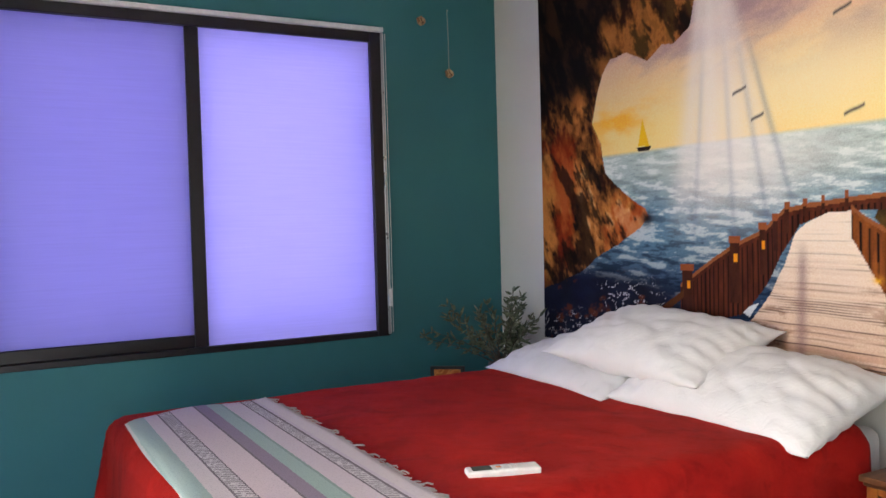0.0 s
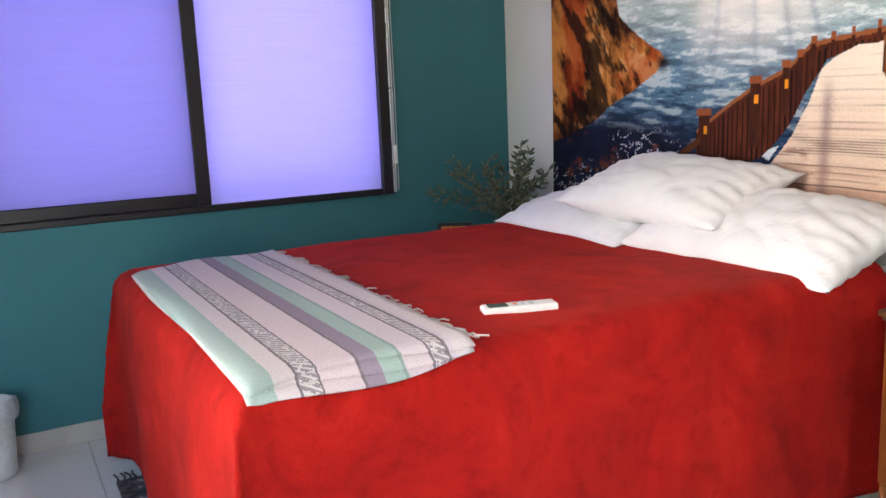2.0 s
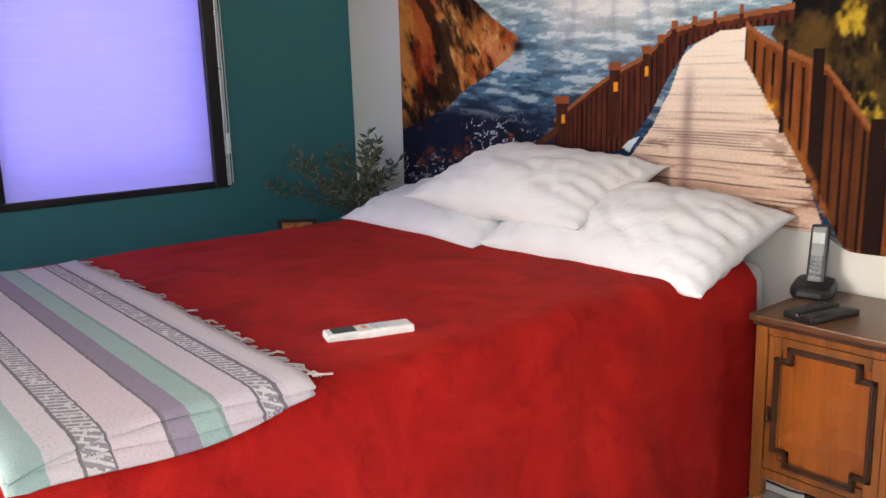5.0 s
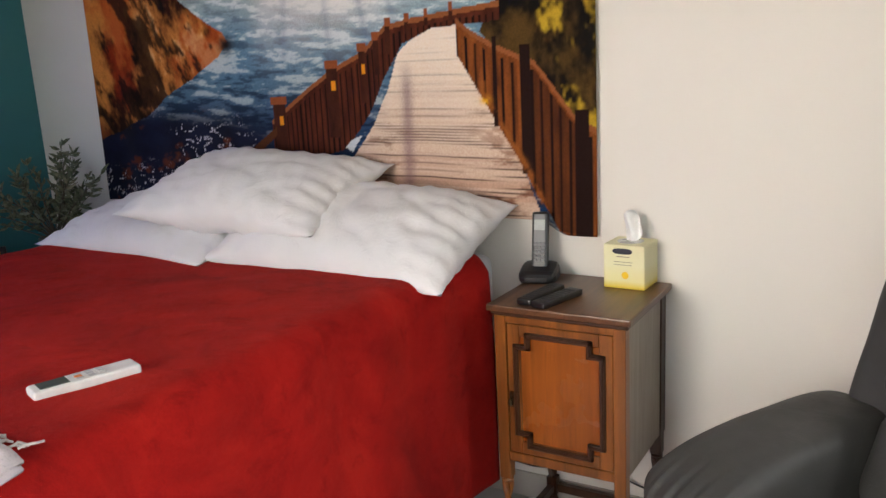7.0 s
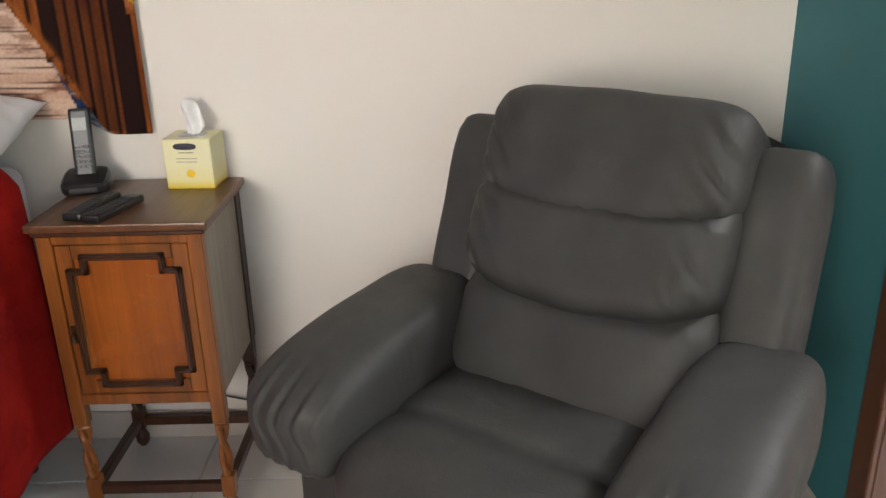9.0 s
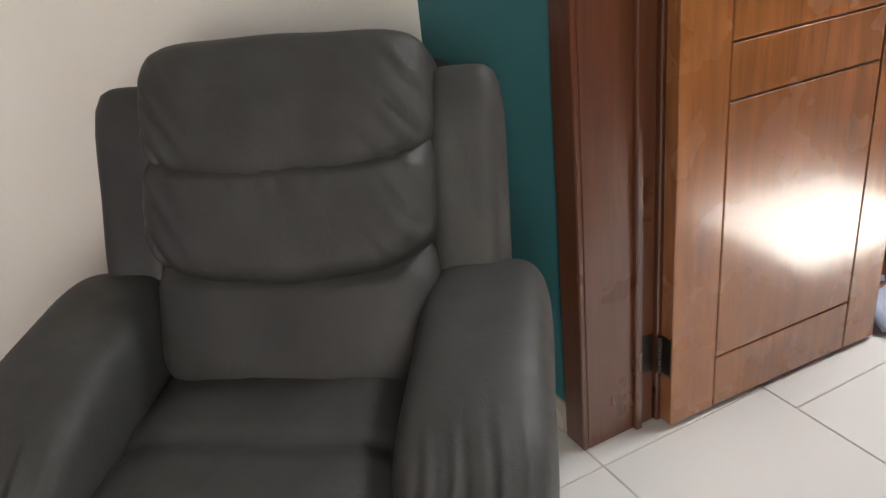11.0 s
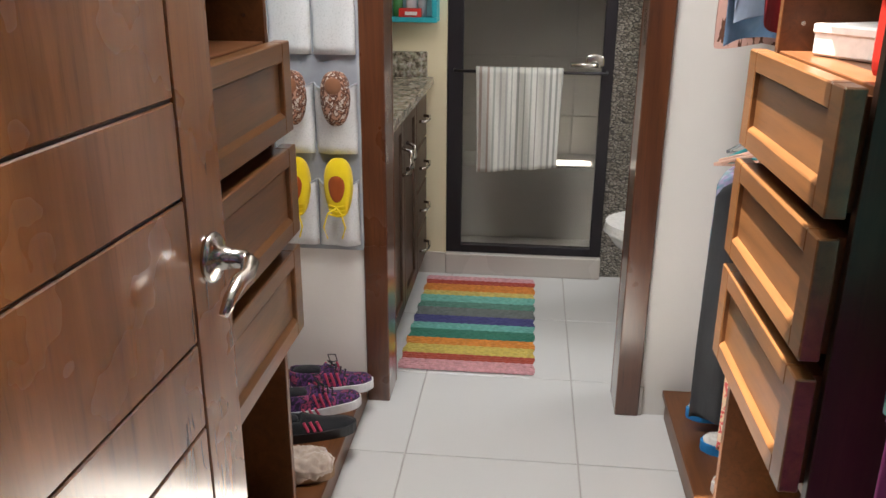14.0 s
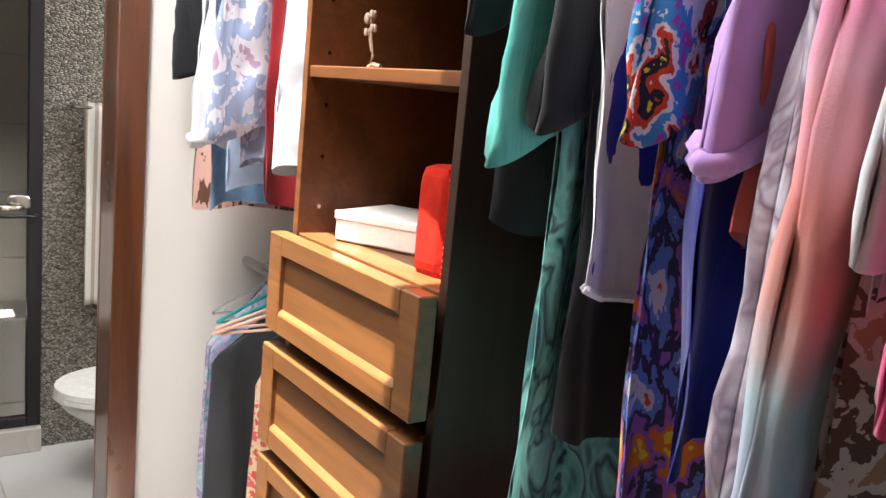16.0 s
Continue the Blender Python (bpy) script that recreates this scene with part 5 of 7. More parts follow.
for hz in (0.20, 1.155, 1.87):
    bm = boxes((-0.048, -0.006, 0.0525, 0.0545, hz - 0.05, hz + 0.05), (DX0 - 0.002, DX0 - 0.0003, DY0 + 0.004, DY1 - 0.004, hz - 0.05, hz + 0.05))
    for k in range(5):
        cyl(bm, (-0.002, 0.034, hz - 0.05 + 0.02 * k + 0.001), (-0.002, 0.034, hz - 0.05 + 0.02 * k + 0.019), 0.0065, n=10)
    part("hinge", bm, plain("dark_steel_%d" % int(hz * 100), (0.07, 0.06, 0.05), 0.35, 0.9), leaf, "dark steel hinge")

# ---- opening to the bathroom ----
bo = thing("bathroom_frame", (0, 0, 0), "brown wooden frame around the bathroom opening", "door frame")
bo["kind"] = "structure"
for s, y in ((1, BATH_N), (-1, BATH_S)):
    ya, yb = sorted((y, y + s * 0.029))
    part("jamb", boxes((END + 0.001, BATH - 0.001, ya, yb, 0.0, 2.13), bevel=0.002), WOOD_CASE, bo)
    ya, yb = sorted((y - s * 0.001, y + s * 0.072))
    part("casing", boxes((END - 0.016, END, ya, yb, 0.0, 2.19), bevel=0.003), WOOD_CASE, bo)
    part("casing", boxes((BATH, BATH + 0.016, ya, yb, 0.0, 2.19), bevel=0.003), WOOD_CASE, bo)
part("head", boxes((END + 0.001, BATH - 0.001, BATH_S, BATH_N, 2.13, 2.158)), WOOD_CASE, bo)
part("casing", boxes((END - 0.016, END, BATH_S + 0.002, BATH_N - 0.002, 2.13, 2.19), bevel=0.003), WOOD_CASE, bo)

# ---- built-in platforms and drawer towers ----
def platform(y_front, y_back, label, x0):
    lo, hi = sorted((y_front, y_back))
    s = 1 if y_front < y_back else -1
    ob = thing("shoe_platform", (0, 0, 0), label, "platform")
    part("board", boxes((x0, END - 0.018, lo, hi, 0.078, 0.10), bevel=0.002), WOOD_SHELF, ob)
    ya, yb = sorted((y_front + s * 0.012, y_front + s * 0.03))
    part("kickboard", boxes((x0, END - 0.018, ya, yb, 0.0, 0.078)), WOOD_SHELF, ob, "low front board")


platform(-0.662, -0.08, "low brown wooden shoe platform along the white wall", 4.30)
platform(-1.586, -2.05, "low brown wooden shoe platform under the clothes", 4.30)


def tower(label, yf, yb, xa, xb, side_mat):
    """Drawer tower whose front faces the passage; yf front, yb back."""
    s = 1 if yb > yf else -1
    ob = thing("drawer_tower", (0, 0, 0), label, "cupboard")

    def B(x0, x1, d0, d1, z0, z1):
        ya, yb2 = sorted((yf + s * d0, yf + s * d1))
        return (x0, x1, ya, yb2, z0, z1)

    depth = abs(yb - yf)
    for x0, x1 in ((xa, xa + 0.018), (xb - 0.018, xb)):
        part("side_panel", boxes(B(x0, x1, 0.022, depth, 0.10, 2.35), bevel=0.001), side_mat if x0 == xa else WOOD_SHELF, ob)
    # shade of the recess is put into the back panel's colour
    part("back_panel", boxes(B(xa + 0.018, xb - 0.018, depth - 0.012, depth - 0.004, 0.10, 2.35)), WOOD_SHADED, ob, "back panel coloured dark as shade")
    for z, t in ((1.190, 0.022), (1.485, 0.02), (1.80, 0.02), (2.10, 0.02), (2.33, 0.02), (0.585, 0.018)):
        part("shelf", boxes(B(xa + 0.018, xb - 0.018, 0.026, depth - 0.012, z, z + t), bevel=0.0015), WOOD_SHELF, ob)
    for k in range(9):
        for dd in (0.06, depth - 0.08):
            y = yf + s * dd
            pin = bmesh.new()
            cyl(pin, (xb - 0.019, y, 1.26 + 0.09 * k), (xb - 0.0215, y, 1.26 + 0.09 * k), 0.004, n=8)
            part("shelf_pin", pin, STEEL, ob)
    for k, (z0, z1, out) in enumerate(((1.038, 1.213, 0.020), (0.826, 1.010, 0.022), (0.606, 0.797, 0.020))):
        # drawer body coloured dark so the gaps between fronts look shaded
        dr = part("drawer", boxes(B(xa + 0.025, xb - 0.025, 0.032, depth - 0.06, z0 + 0.02, z1 - 0.03)), WOOD_SHADED, ob, "drawer")
        t = 0.030
        rail = 0.036
        bm = boxes(B(xa, xa + rail + 0.012, -out, -out + t, z0, z1), B(xb - rail - 0.012, xb, -out, -out + t, z0, z1), B(xa + rail + 0.012, xb - rail - 0.012, -out, -out + t, z1 - rail, z1), B(xa + rail + 0.012, xb - rail - 0.012, -out, -out + t, z0, z0 + rail), bevel=0.0022)
        part("front_frame", bm, WOOD_DRAWER, dr)
        part("front_panel", boxes(B(xa + rail + 0.010, xb - rail - 0.010, -out + 0.010, -out + t - 0.001, z0 + rail - 0.002, z1 - rail + 0.002)), WOOD_DRAWER, dr)
        for za, zb in ((z0 + rail, z0 + rail + 0.007), (z1 - rail, z1 - rail - 0.004)):
            bm = bmesh.new()
            ends = []
            for x in (xa + rail + 0.0125, xb - rail - 0.0125):
                ends.append([bm.verts.new((x, yf + s * d, z)) for d, z in ((-out + 0.001, za), (-out + 0.0098, za), (-out + 0.0098, zb))])
            bm.faces.new(ends[0])
            bm.faces.new(ends[1][::-1])
            for k2 in range(3):
                bm.faces.new((ends[0][k2], ends[1][k2], ends[1][(k2 + 1) % 3], ends[0][(k2 + 1) % 3]))
            bmesh.ops.recalc_face_normals(bm, faces=bm.faces)
            part("bead", bm, WOOD_DRAWER, dr, "chamfered bead")
        if out > 0.0:
            part("drawer_box", boxes(B(xa + 0.022, xb - 0.022, -out + t, 0.03, z0 + 0.004, z1 - (0.014 if k == 0 else 0.004))), WOOD_SHELF, dr)
    return ob


tower("brown wooden drawer tower standing behind the open door", -0.648, -0.08, 5.05, 5.548, WOOD_SHELF)
# west side panel takes the darker wood, its shade coloured in
tower("brown wooden drawer tower with sunlit drawers, its west side coloured dark as shade", -1.552, -2.05, 5.052, 5.538, WOOD_SHADED)

# ---- things in the tower ----
tray = thing("storage_box", (5.378, -1.735, 1.2135), "low white cardboard box on the tower shelf", "box", rz=26)
part("carton", boxes((-0.115, 0.115, -0.085, 0.085, 0, 0.048), bevel=0.004), plain("white_card", (0.74, 0.66, 0.60), 0.6), tray)
part("lid_rim", boxes((-0.117, 0.117, -0.087, 0.087, 0.036, 0.052), bevel=0.003), plain("white_card_rim", (0.78, 0.72, 0.68), 0.6), tray)
part("sticker", boxes((-0.07, -0.05, 0.0875, 0.0885, 0.040, 0.050)), plain("blue_sticker", (0.03, 0.05, 0.35), 0.5), tray, "blue sticker")
rb = thing("knitted_box", (5.176, -1.690, 1.20), "bright red ribbed fabric box standing on the tower shelf", "box", rz=4)
bm = bmesh.new()
pad(bm, (0, 0, 0.088), (0.033, 0.075, 0.088), 8, 16, lambda q: q + Vector((0.0018 * math.sin(q.y * 800) , 0, 0.002 * math.sin(q.z * 420))))
part("cover", bm, fabric("red_knit", (0.40, 0.014, 0.005), None, 0.9, 200, 40, 0.0), rb)
bm = bmesh.new()
for i in range(14):
    for j in range(18):
        pad(bm, (-0.033, -0.066 + i * 0.0102, 0.010 + j * 0.0096), (0.0028, 0.0042, 0.0042), 2, 2)
part("knit_texture", bm, bpy.data.materials["red_knit"], rb, "raised knit stitches")
fl = thing("dried_flower", (5.425, -1.64, 1.505), "dried flower stem ornament on the tower shelf", "ornament", rz=180)
fl.scale = (0.75, 0.75, 0.75)
bm = bmesh.new()
tube(bm, [(0, 0, 0.006), (0.01, 0.002, 0.03), (0.0, 0.0, 0.07), (-0.012, 0.004, 0.10)], 0.003, 6)
tube(bm, [(0.005, 0, 0.04), (-0.016, 0.004, 0.075)], 0.0025, 6)
tube(bm, [(0.05, 0.0, 0.008), (0.02, 0, 0.012), (0, 0, 0.006)], 0.006, 6)
part("stem", bm, plain("dry_stem", (0.30, 0.22, 0.15), 0.8), fl)
for cx, cz, r in ((-0.014, 0.108, 0.014), (-0.018, 0.08, 0.010), (0.006, 0.088, 0.010), (0.0, 0.118, 0.010)):
    bm = bmesh.new()
    for k in range(6):
        a = k * 1.047
        pad(bm, (cx + 0.5 * r * math.cos(a), 0.5 * r * math.sin(a), cz + 0.3 * r), (r * 0.45, r * 0.3, r * 0.9), 2, 3)
    part("petals", bm, plain("dry_petals_%d" % int(cz * 1000), (0.36, 0.28, 0.22), 0.85), fl, "pale brown dried petals", smooth=True)

# ---- shoes ----
def shoe_shape(bm, ln, w, h, top=True, seed=0):
    """A low shoe, toe towards +x, sole at z = 0.02."""
    def f(u, v):
        t = u
        half = w * (0.62 + 0.45 * math.sin(math.pi * min(1, t * 0.62 + 0.30))) * (1 - max(0, (t - 0.86) / 0.14) ** 2 * 0.55) * (1 - max(0, (0.08 - t) / 0.08) ** 2 * 0.4)
        hh = h * (1.0 if t < 0.3 else 1 - 0.62 * smooth(0.3, 0.78, np.float64(t)))
        hh *= 1 - max(0, (t - 0.9) / 0.1) ** 2 * 0.5
        a = math.pi * v
        lip = 0.78 if t < 0.42 else 1.0
        z = math.sin(a) ** 0.7 * hh
        if t < 0.42 and z > hh * 0.70:  # open collar
            z = hh * 0.70 + (0.72 - t) * 0.02
            k = 0.62
            return Vector((ln * (t - 0.5), math.cos(a) * half * 0.9 if abs(math.cos(a)) > 0.4 else math.cos(a) * half * k, 0.02 + z * lip if abs(math.cos(a)) > 0.4 else 0.02 + hh * 0.35))
        return Vector((ln * (t - 0.5), math.cos(a) * half * (1 - 0.2 * math.sin(a)), 0.02 + z))
    sheet(bm, f, 26, 18)


def sole_shape(bm, ln, w, z0, z1):
    def outline(t):
        return w * (0.62 + 0.45 * math.sin(math.pi * min(1, t * 0.62 + 0.30))) * max(0.05, 1 - max(0, (t - 0.82) / 0.18) ** 2) ** 0.5 * max(0.05, 1 - max(0, (0.10 - t) / 0.10) ** 2) ** 0.5
    n = 22
    lo = [(ln * 1.04 * (i / n - 0.5), outline(i / n) * 1.06) for i in range(n + 1)]
    ring = lo + [(x, -y) for x, y in reversed(lo)]
    a = [bm.verts.new((x, y, z0)) for x, y in ring]
    b = [bm.verts.new((x, y, z1 + 0.010 * max(0, -x / ln) + 0.006 * max(0, x / ln))) for x, y in ring]
    for i in range(len(ring)):
        j = (i + 1) % len(ring)
        bm.faces.new((a[i], a[j], b[j], b[i]))
    bm.faces.new(a[::-1])
    bm.faces.new(b)


def shoe(at, rz, label, upper, sole, lining=None, laces=None, ln=0.25, w=0.042, h=0.075, group="", stripe=None):
    ob = thing("shoe", at, label, "shoe", group, rz)
    bm = bmesh.new()
    sole_shape(bm, ln, w, 0.0, 0.026)
    part("sole", bm, sole, ob, smooth=False)
    bm = bmesh.new()
    shoe_shape(bm, ln, w, h)
    part("upper", bm, upper, ob, smooth=True)
    if lining:
        bm = bmesh.new()
        pad(bm, (-ln * 0.29, 0, 0.02 + h * 0.62), (ln * 0.17, w * 0.62, 0.012), 2.5, 6)
        part("lining", bm, lining, ob, smooth=True)
    if laces:
        bm = bmesh.new()
        for k in range(4):
            x = ln * (0.0 + 0.055 * k)
            z = 0.02 + h * (0.88 - 0.13 * k) + 0.005
            tube(bm, [(x, -w * 0.5, z - 0.008), (x + 0.004, 0, z + 0.002), (x, w * 0.5, z - 0.008)], 0.0028, 5)
        for sgn in (-1, 1):
            tube(bm, [(0, 0, 0.022 + h * 0.92), (-0.008, sgn * 0.02, 0.034 + h * 0.98), (0.014, sgn * 0.038, 0.03 + h * 0.9), (0.02, sgn * 0.02, 0.02 + h * 0.86), (0, 0, 0.022 + h * 0.9)], 0.0022, 5)
        part("laces", bm, laces, ob, "thin laces")
    if stripe:
        for sgn in (-1, 1):
            for k in range(3):
                bm = bmesh.new()
                tube(bm, [(ln * (-0.02 + 0.07 * k), sgn * w * 1.00, 0.03), (ln * (-0.07 + 0.07 * k), sgn * w * 0.86, 0.03 + h * 0.55)], 0.004, 5)
                part("stripe", bm, stripe, ob)
    return ob


PURPLE = patterned("purple_mesh", [(0.02, 0.018, 0.03), (0.03, 0.02, 0.05), (0.12, 0.04, 0.15), (0.02, 0.02, 0.03), (0.30, 0.05, 0.12), (0.03, 0.03, 0.06)], 40, sharp=True)
WHITE_SOLE = plain("white_rubber", (0.72, 0.72, 0.72), 0.6)
BLACK_CLOTH = fabric("black_cloth", (0.018, 0.018, 0.02), (0.012, 0.012, 0.014))
PINK_TRIM = plain("pink_trim", (0.55, 0.05, 0.12), 0.6)
G1 = "purple running shoes"
shoe((6.175, -0.560, 0.10), -78, "purple and black running shoe with a white sole", PURPLE, WHITE_SOLE, BLACK_CLOTH, BLACK_CLOTH, group=G1, stripe=PINK_TRIM)
shoe((6.045, -0.550, 0.10), -66, "purple and black running shoe with a white sole", PURPLE, WHITE_SOLE, BLACK_CLOTH, BLACK_CLOTH, group=G1, stripe=PINK_TRIM)
shoe((5.915, -0.560, 0.10), -72, "flat black shoe with a pink trim on the platform", BLACK_CLOTH, BLACK, BLACK_CLOTH, None, h=0.05, group="flat black shoes", stripe=PINK_TRIM)
FLUFF = fabric("cream_fluff", (0.55, 0.46, 0.38), (0.40, 0.32, 0.26), 0.95, 120, 30, 0.5)


def slipper(at, rz):
    ob = thing("slipper", at, "fluffy cream slipper on the wooden platform", "slipper", "fluffy slippers", rz)
    bm = bmesh.new()
    sole_shape(bm, 0.24, 0.042, 0.0, 0.02)
    part("sole", bm, plain("tan_sole", (0.3, 0.2, 0.12), 0.8), ob)
    bm = bmesh.new()
    pad(bm, (0.045, 0, 0.035), (0.075, 0.052, 0.035), 2.4, 16, lambda q: q + Vector((rough_up(q, 0.010, 70), rough_up(q, 0.010, 66, 3), rough_up(q, 0.012, 72, 6))))
    part("fluffy_upper", bm, FLUFF, ob, smooth=True)


slipper((5.712, -0.550, 0.10), -80)
slipper((5.690, -0.420, 0.10), -80)


def sandal(at, rz):
    ob = thing("sandal", at, "worn brown two-strap sandal on the wooden platform", "sandal", "brown sandals", rz)
    bm = bmesh.new()
    sole_shape(bm, 0.245, 0.044, 0.0, 0.024)
    part("footbed", bm, plain("cork_footbed", (0.20, 0.12, 0.07), 0.85), ob)
    for x in (0.062, 0.004):
        bm = bmesh.new()
        sheet(bm, lambda u, v, x=x: Vector((x - 0.021 + 0.042 * v, 0.046 * math.cos(math.pi * u), 0.016 + 0.034 * math.sin(math.pi * u))), 14, 3)
        solidify(part("strap", bm, plain("brown_suede_%d" % int(x * 1000), (0.055, 0.035, 0.025), 0.9), ob, smooth=True), 0.004)


sandal((5.483, -0.560, 0.10), -72)
sandal((5.353, -0.570, 0.10), -66)
BLUE_TRIM = plain("blue_trim", (0.02, 0.25, 0.62), 0.6)
WHITE_MESH = patterned("white_mesh", [(0.55, 0.52, 0.48), (0.70, 0.68, 0.64)], 40)
shoe((6.146, -1.760, 0.10), 96, "white running shoe with bright blue lining", WHITE_MESH, BLUE_TRIM, BLUE_TRIM, None, group="white running shoes", stripe=BLUE_TRIM)
shoe((5.968, -1.770, 0.10), 92, "white running shoe with bright blue lining", WHITE_MESH, BLUE_TRIM, BLUE_TRIM, None, group="white running shoes", stripe=BLUE_TRIM)
shoe((5.789, -1.760, 0.10), 100, "grey and white patterned shoe with laces", patterned("grey_floral", [(0.3, 0.28, 0.27), (0.6, 0.57, 0.55), (0.5, 0.3, 0.2)], 40), WHITE_SOLE, BLACK_CLOTH, fabric("white_lace", (0.6, 0.6, 0.58)), group="patterned shoes")

# ---- pocket organiser on the end wall ----
po = thing("shoe_organiser", (END - 0.004, 0, 0), "white mesh over-wall shoe organiser holding shoes", "shoe organiser")
MESH = striped("white_pocket_mesh", [(0.0, (0.66, 0.66, 0.66)), (0.5, (0.70, 0.70, 0.70))], "Z", 1.0, weave=300)
GREYB = fabric("grey_binding", (0.40, 0.41, 0.43))
OY0, OY1, OZ0 = -0.648, -0.133, 0.528
part("backing", boxes((-0.006, 0.0, OY0, OY1, OZ0, 2.0), bevel=0.001), fabric("grey_backing", (0.36, 0.37, 0.40)), po, "grey cloth backing")
part("binding", boxes((-0.010, -0.002, OY0 - 0.006, OY0 + 0.004, OZ0, 2.0), (-0.010, -0.002, OY0, OY1, OZ0 - 0.008, OZ0 + 0.004)), GREYB, po)
for r in range(5):
    z = OZ0 + 0.008 + 0.285 * r
    for c in range(4):
        ya = OY0 + 0.006 + 0.128 * c
        bm = bmesh.new()
        bulge = 0.05 if r < 2 else 0.03
        rgp = random.Random(r * 7 + c)

        def f(u, v, ya=ya, z=z, bulge=bulge, ph=rgp.random() * 6):
            b = math.sin(math.pi * u) ** 0.55
            return Vector((-0.008 - bulge * b * (0.35 + 0.65 * v) - 0.004 * math.sin(9 * u + ph + 4 * v), ya + 0.124 * u, z + 0.205 * v - 0.016 * v * math.sin(math.pi * u)))
        sheet(bm, f, 14, 8)
        pk = solidify(part("pocket", bm, MESH, po, smooth=True), 0.002)
        bm = bmesh.new()
        tube(bm, [f(i / 12, 1.0) for i in range(13)], 0.0028, 5)
        part("elastic_hem", bm, GREYB, pk)


def pocket_shoe(y, z, ln, upper, inner, laces, label, group):
    ob = thing("shoe", (END - 0.040, y, z), label, "shoe", group)
    bm = bmesh.new()
    pad(bm, (0, 0, 0.0), (0.032, 0.043, ln), 2.7, 12, lambda q: Vector((q.x, q.y * (1 - 0.25 * max(0, -q.z) / 0.1), q.z)))
    part("upper", bm, upper, ob, smooth=True)
    bm = bmesh.new()
    pad(bm, (-0.028, 0, 0.003 if laces else 0.5 * ln), (0.008, 0.024, 0.042 if laces else 0.024), 2.2, 8, lambda q: Vector((q.x, q.y * (1 + 5 * q.z), q.z)) if laces else q)
    part("lining", bm, inner, ob, smooth=True)
    if laces:
        bm = bmesh.new()
        for k in range(3):
            tube(bm, [(-0.030, -0.024, -0.045 - 0.014 * k), (-0.040, 0, -0.048 - 0.014 * k), (-0.030, 0.024, -0.045 - 0.014 * k)], 0.003, 5)
        for sgn in (-1, 1):
            tube(bm, [(-0.038, 0, -0.05), (-0.066, sgn * 0.02, -0.06), (-0.072, sgn * 0.032, -0.10), (-0.070, sgn * 0.022, -0.135)], 0.0026, 5)
        part("laces", bm, laces, ob)


YEL = fabric("yellow_canvas", (0.75, 0.56, 0.01), (0.66, 0.48, 0.01))
ORG = fabric("orange_lining", (0.35, 0.07, 0.01))
for y in (-0.585, -0.457):
    pocket_shoe(y, 0.722, 0.090, YEL, ORG, YEL, "bright yellow canvas shoe stuck in an organiser pocket", "yellow shoes")
    pocket_shoe(y, 0.985, 0.078, patterned("leopard_%d" % int(-y * 100), [(0.42, 0.22, 0.15), (0.12, 0.05, 0.03), (0.55, 0.45, 0.38)], 90, sharp=True), fabric("tan_lining_%d" % int(-y * 100), (0.28, 0.12, 0.06)), None, "brown leopard-print shoe stuck in an organiser pocket", "leopard shoes")

# ---- pale blue hanging shelf ----
hs2 = thing("hanging_organiser", (5.86, -0.36, 0), "pale blue hanging cloth organiser with black edges", "organiser")
BLUEC = fabric("pale_blue_cloth", (0.30, 0.55, 0.66), (0.26, 0.48, 0.60))
for k in range(6):
    z = 1.06 + 0.115 * k
    bm = boxes((-0.13, 0.13, -0.12, 0.12, z, z + 0.098), bevel=0.006)
    pc = part("compartment", bm, BLUEC, hs2)
    part("edge_tape", boxes((-0.133, 0.133, -0.123, 0.123, z - 0.012, z + 0.001), bevel=0.002), BLACK_CLOTH, pc, "black edge tape")
    bm = bmesh.new()
    pad(bm, (-0.131, -0.05, z + 0.03), (0.014, 0.035, 0.022), 2.5, 6, lambda q: q + Vector((rough_up(q, 0.008, 60, z), 0, rough_up(q, 0.006, 50, z))))
    part("stowed_item", bm, (WHITE_PLASTIC, PINK_TRIM, STEEL)[k % 3], pc)
bm = bmesh.new()
tube(bm, [(0, 0, 1.74), (0, 0, 1.83)], 0.01, 6)
part("strap", bm, BLACK_CLOTH, hs2)

# ---- rails ----
def rail(label, x0, x1, y, z):
    bm = bmesh.new()
    cyl(bm, (x0, y, z), (x1, y, z), 0.013, n=16)
    solo("clothes_rail", bm, CHROME, label, "rail", smooth=True)


rail("chrome clothes rail over the wooden platform", 5.550, END, -0.36, 1.84)
rail("chrome clothes rail beside the tower", 5.54, END, -1.80, 1.80)
rail("lower chrome clothes rail beside the tower", 5.54, END, -1.80, 0.99)
rail("upper chrome clothes rail near the door", CLOSET, 5.052, -1.79, 1.86)
rail("lower chrome clothes rail near the door", CLOSET, 5.052, -1.79, 0.94)

# ---- clothes ----
def hanger_wire(bm, y0, half, z_rail, drop=0.075, lean=0.0):
    tube(bm, [(0, y0 + 0.012, z_rail + 0.004), (0, y0 + 0.010, z_rail + 0.018), (0, y0 - 0.002, z_rail + 0.024), (0, y0 - 0.014, z_rail + 0.014), (0, y0 - 0.006, z_rail - 0.012), (0, y0, z_rail - 0.03)], 0.0022, 6)
    tube(bm, [(0, y0, z_rail - 0.03), (0, y0 + half * 0.5, z_rail - 0.03 - drop * 0.45), (0, y0 + half, z_rail - 0.03 - drop)], 0.0045, 6)
    tube(bm, [(0, y0, z_rail - 0.03), (0, y0 - half * 0.5, z_rail - 0.03 - drop * 0.45), (0, y0 - half, z_rail - 0.03 - drop)], 0.0045, 6)
    tube(bm, [(0, y0 + half, z_rail - 0.03 - drop), (0, y0 - half, z_rail - 0.03 - drop)], 0.0035, 6)


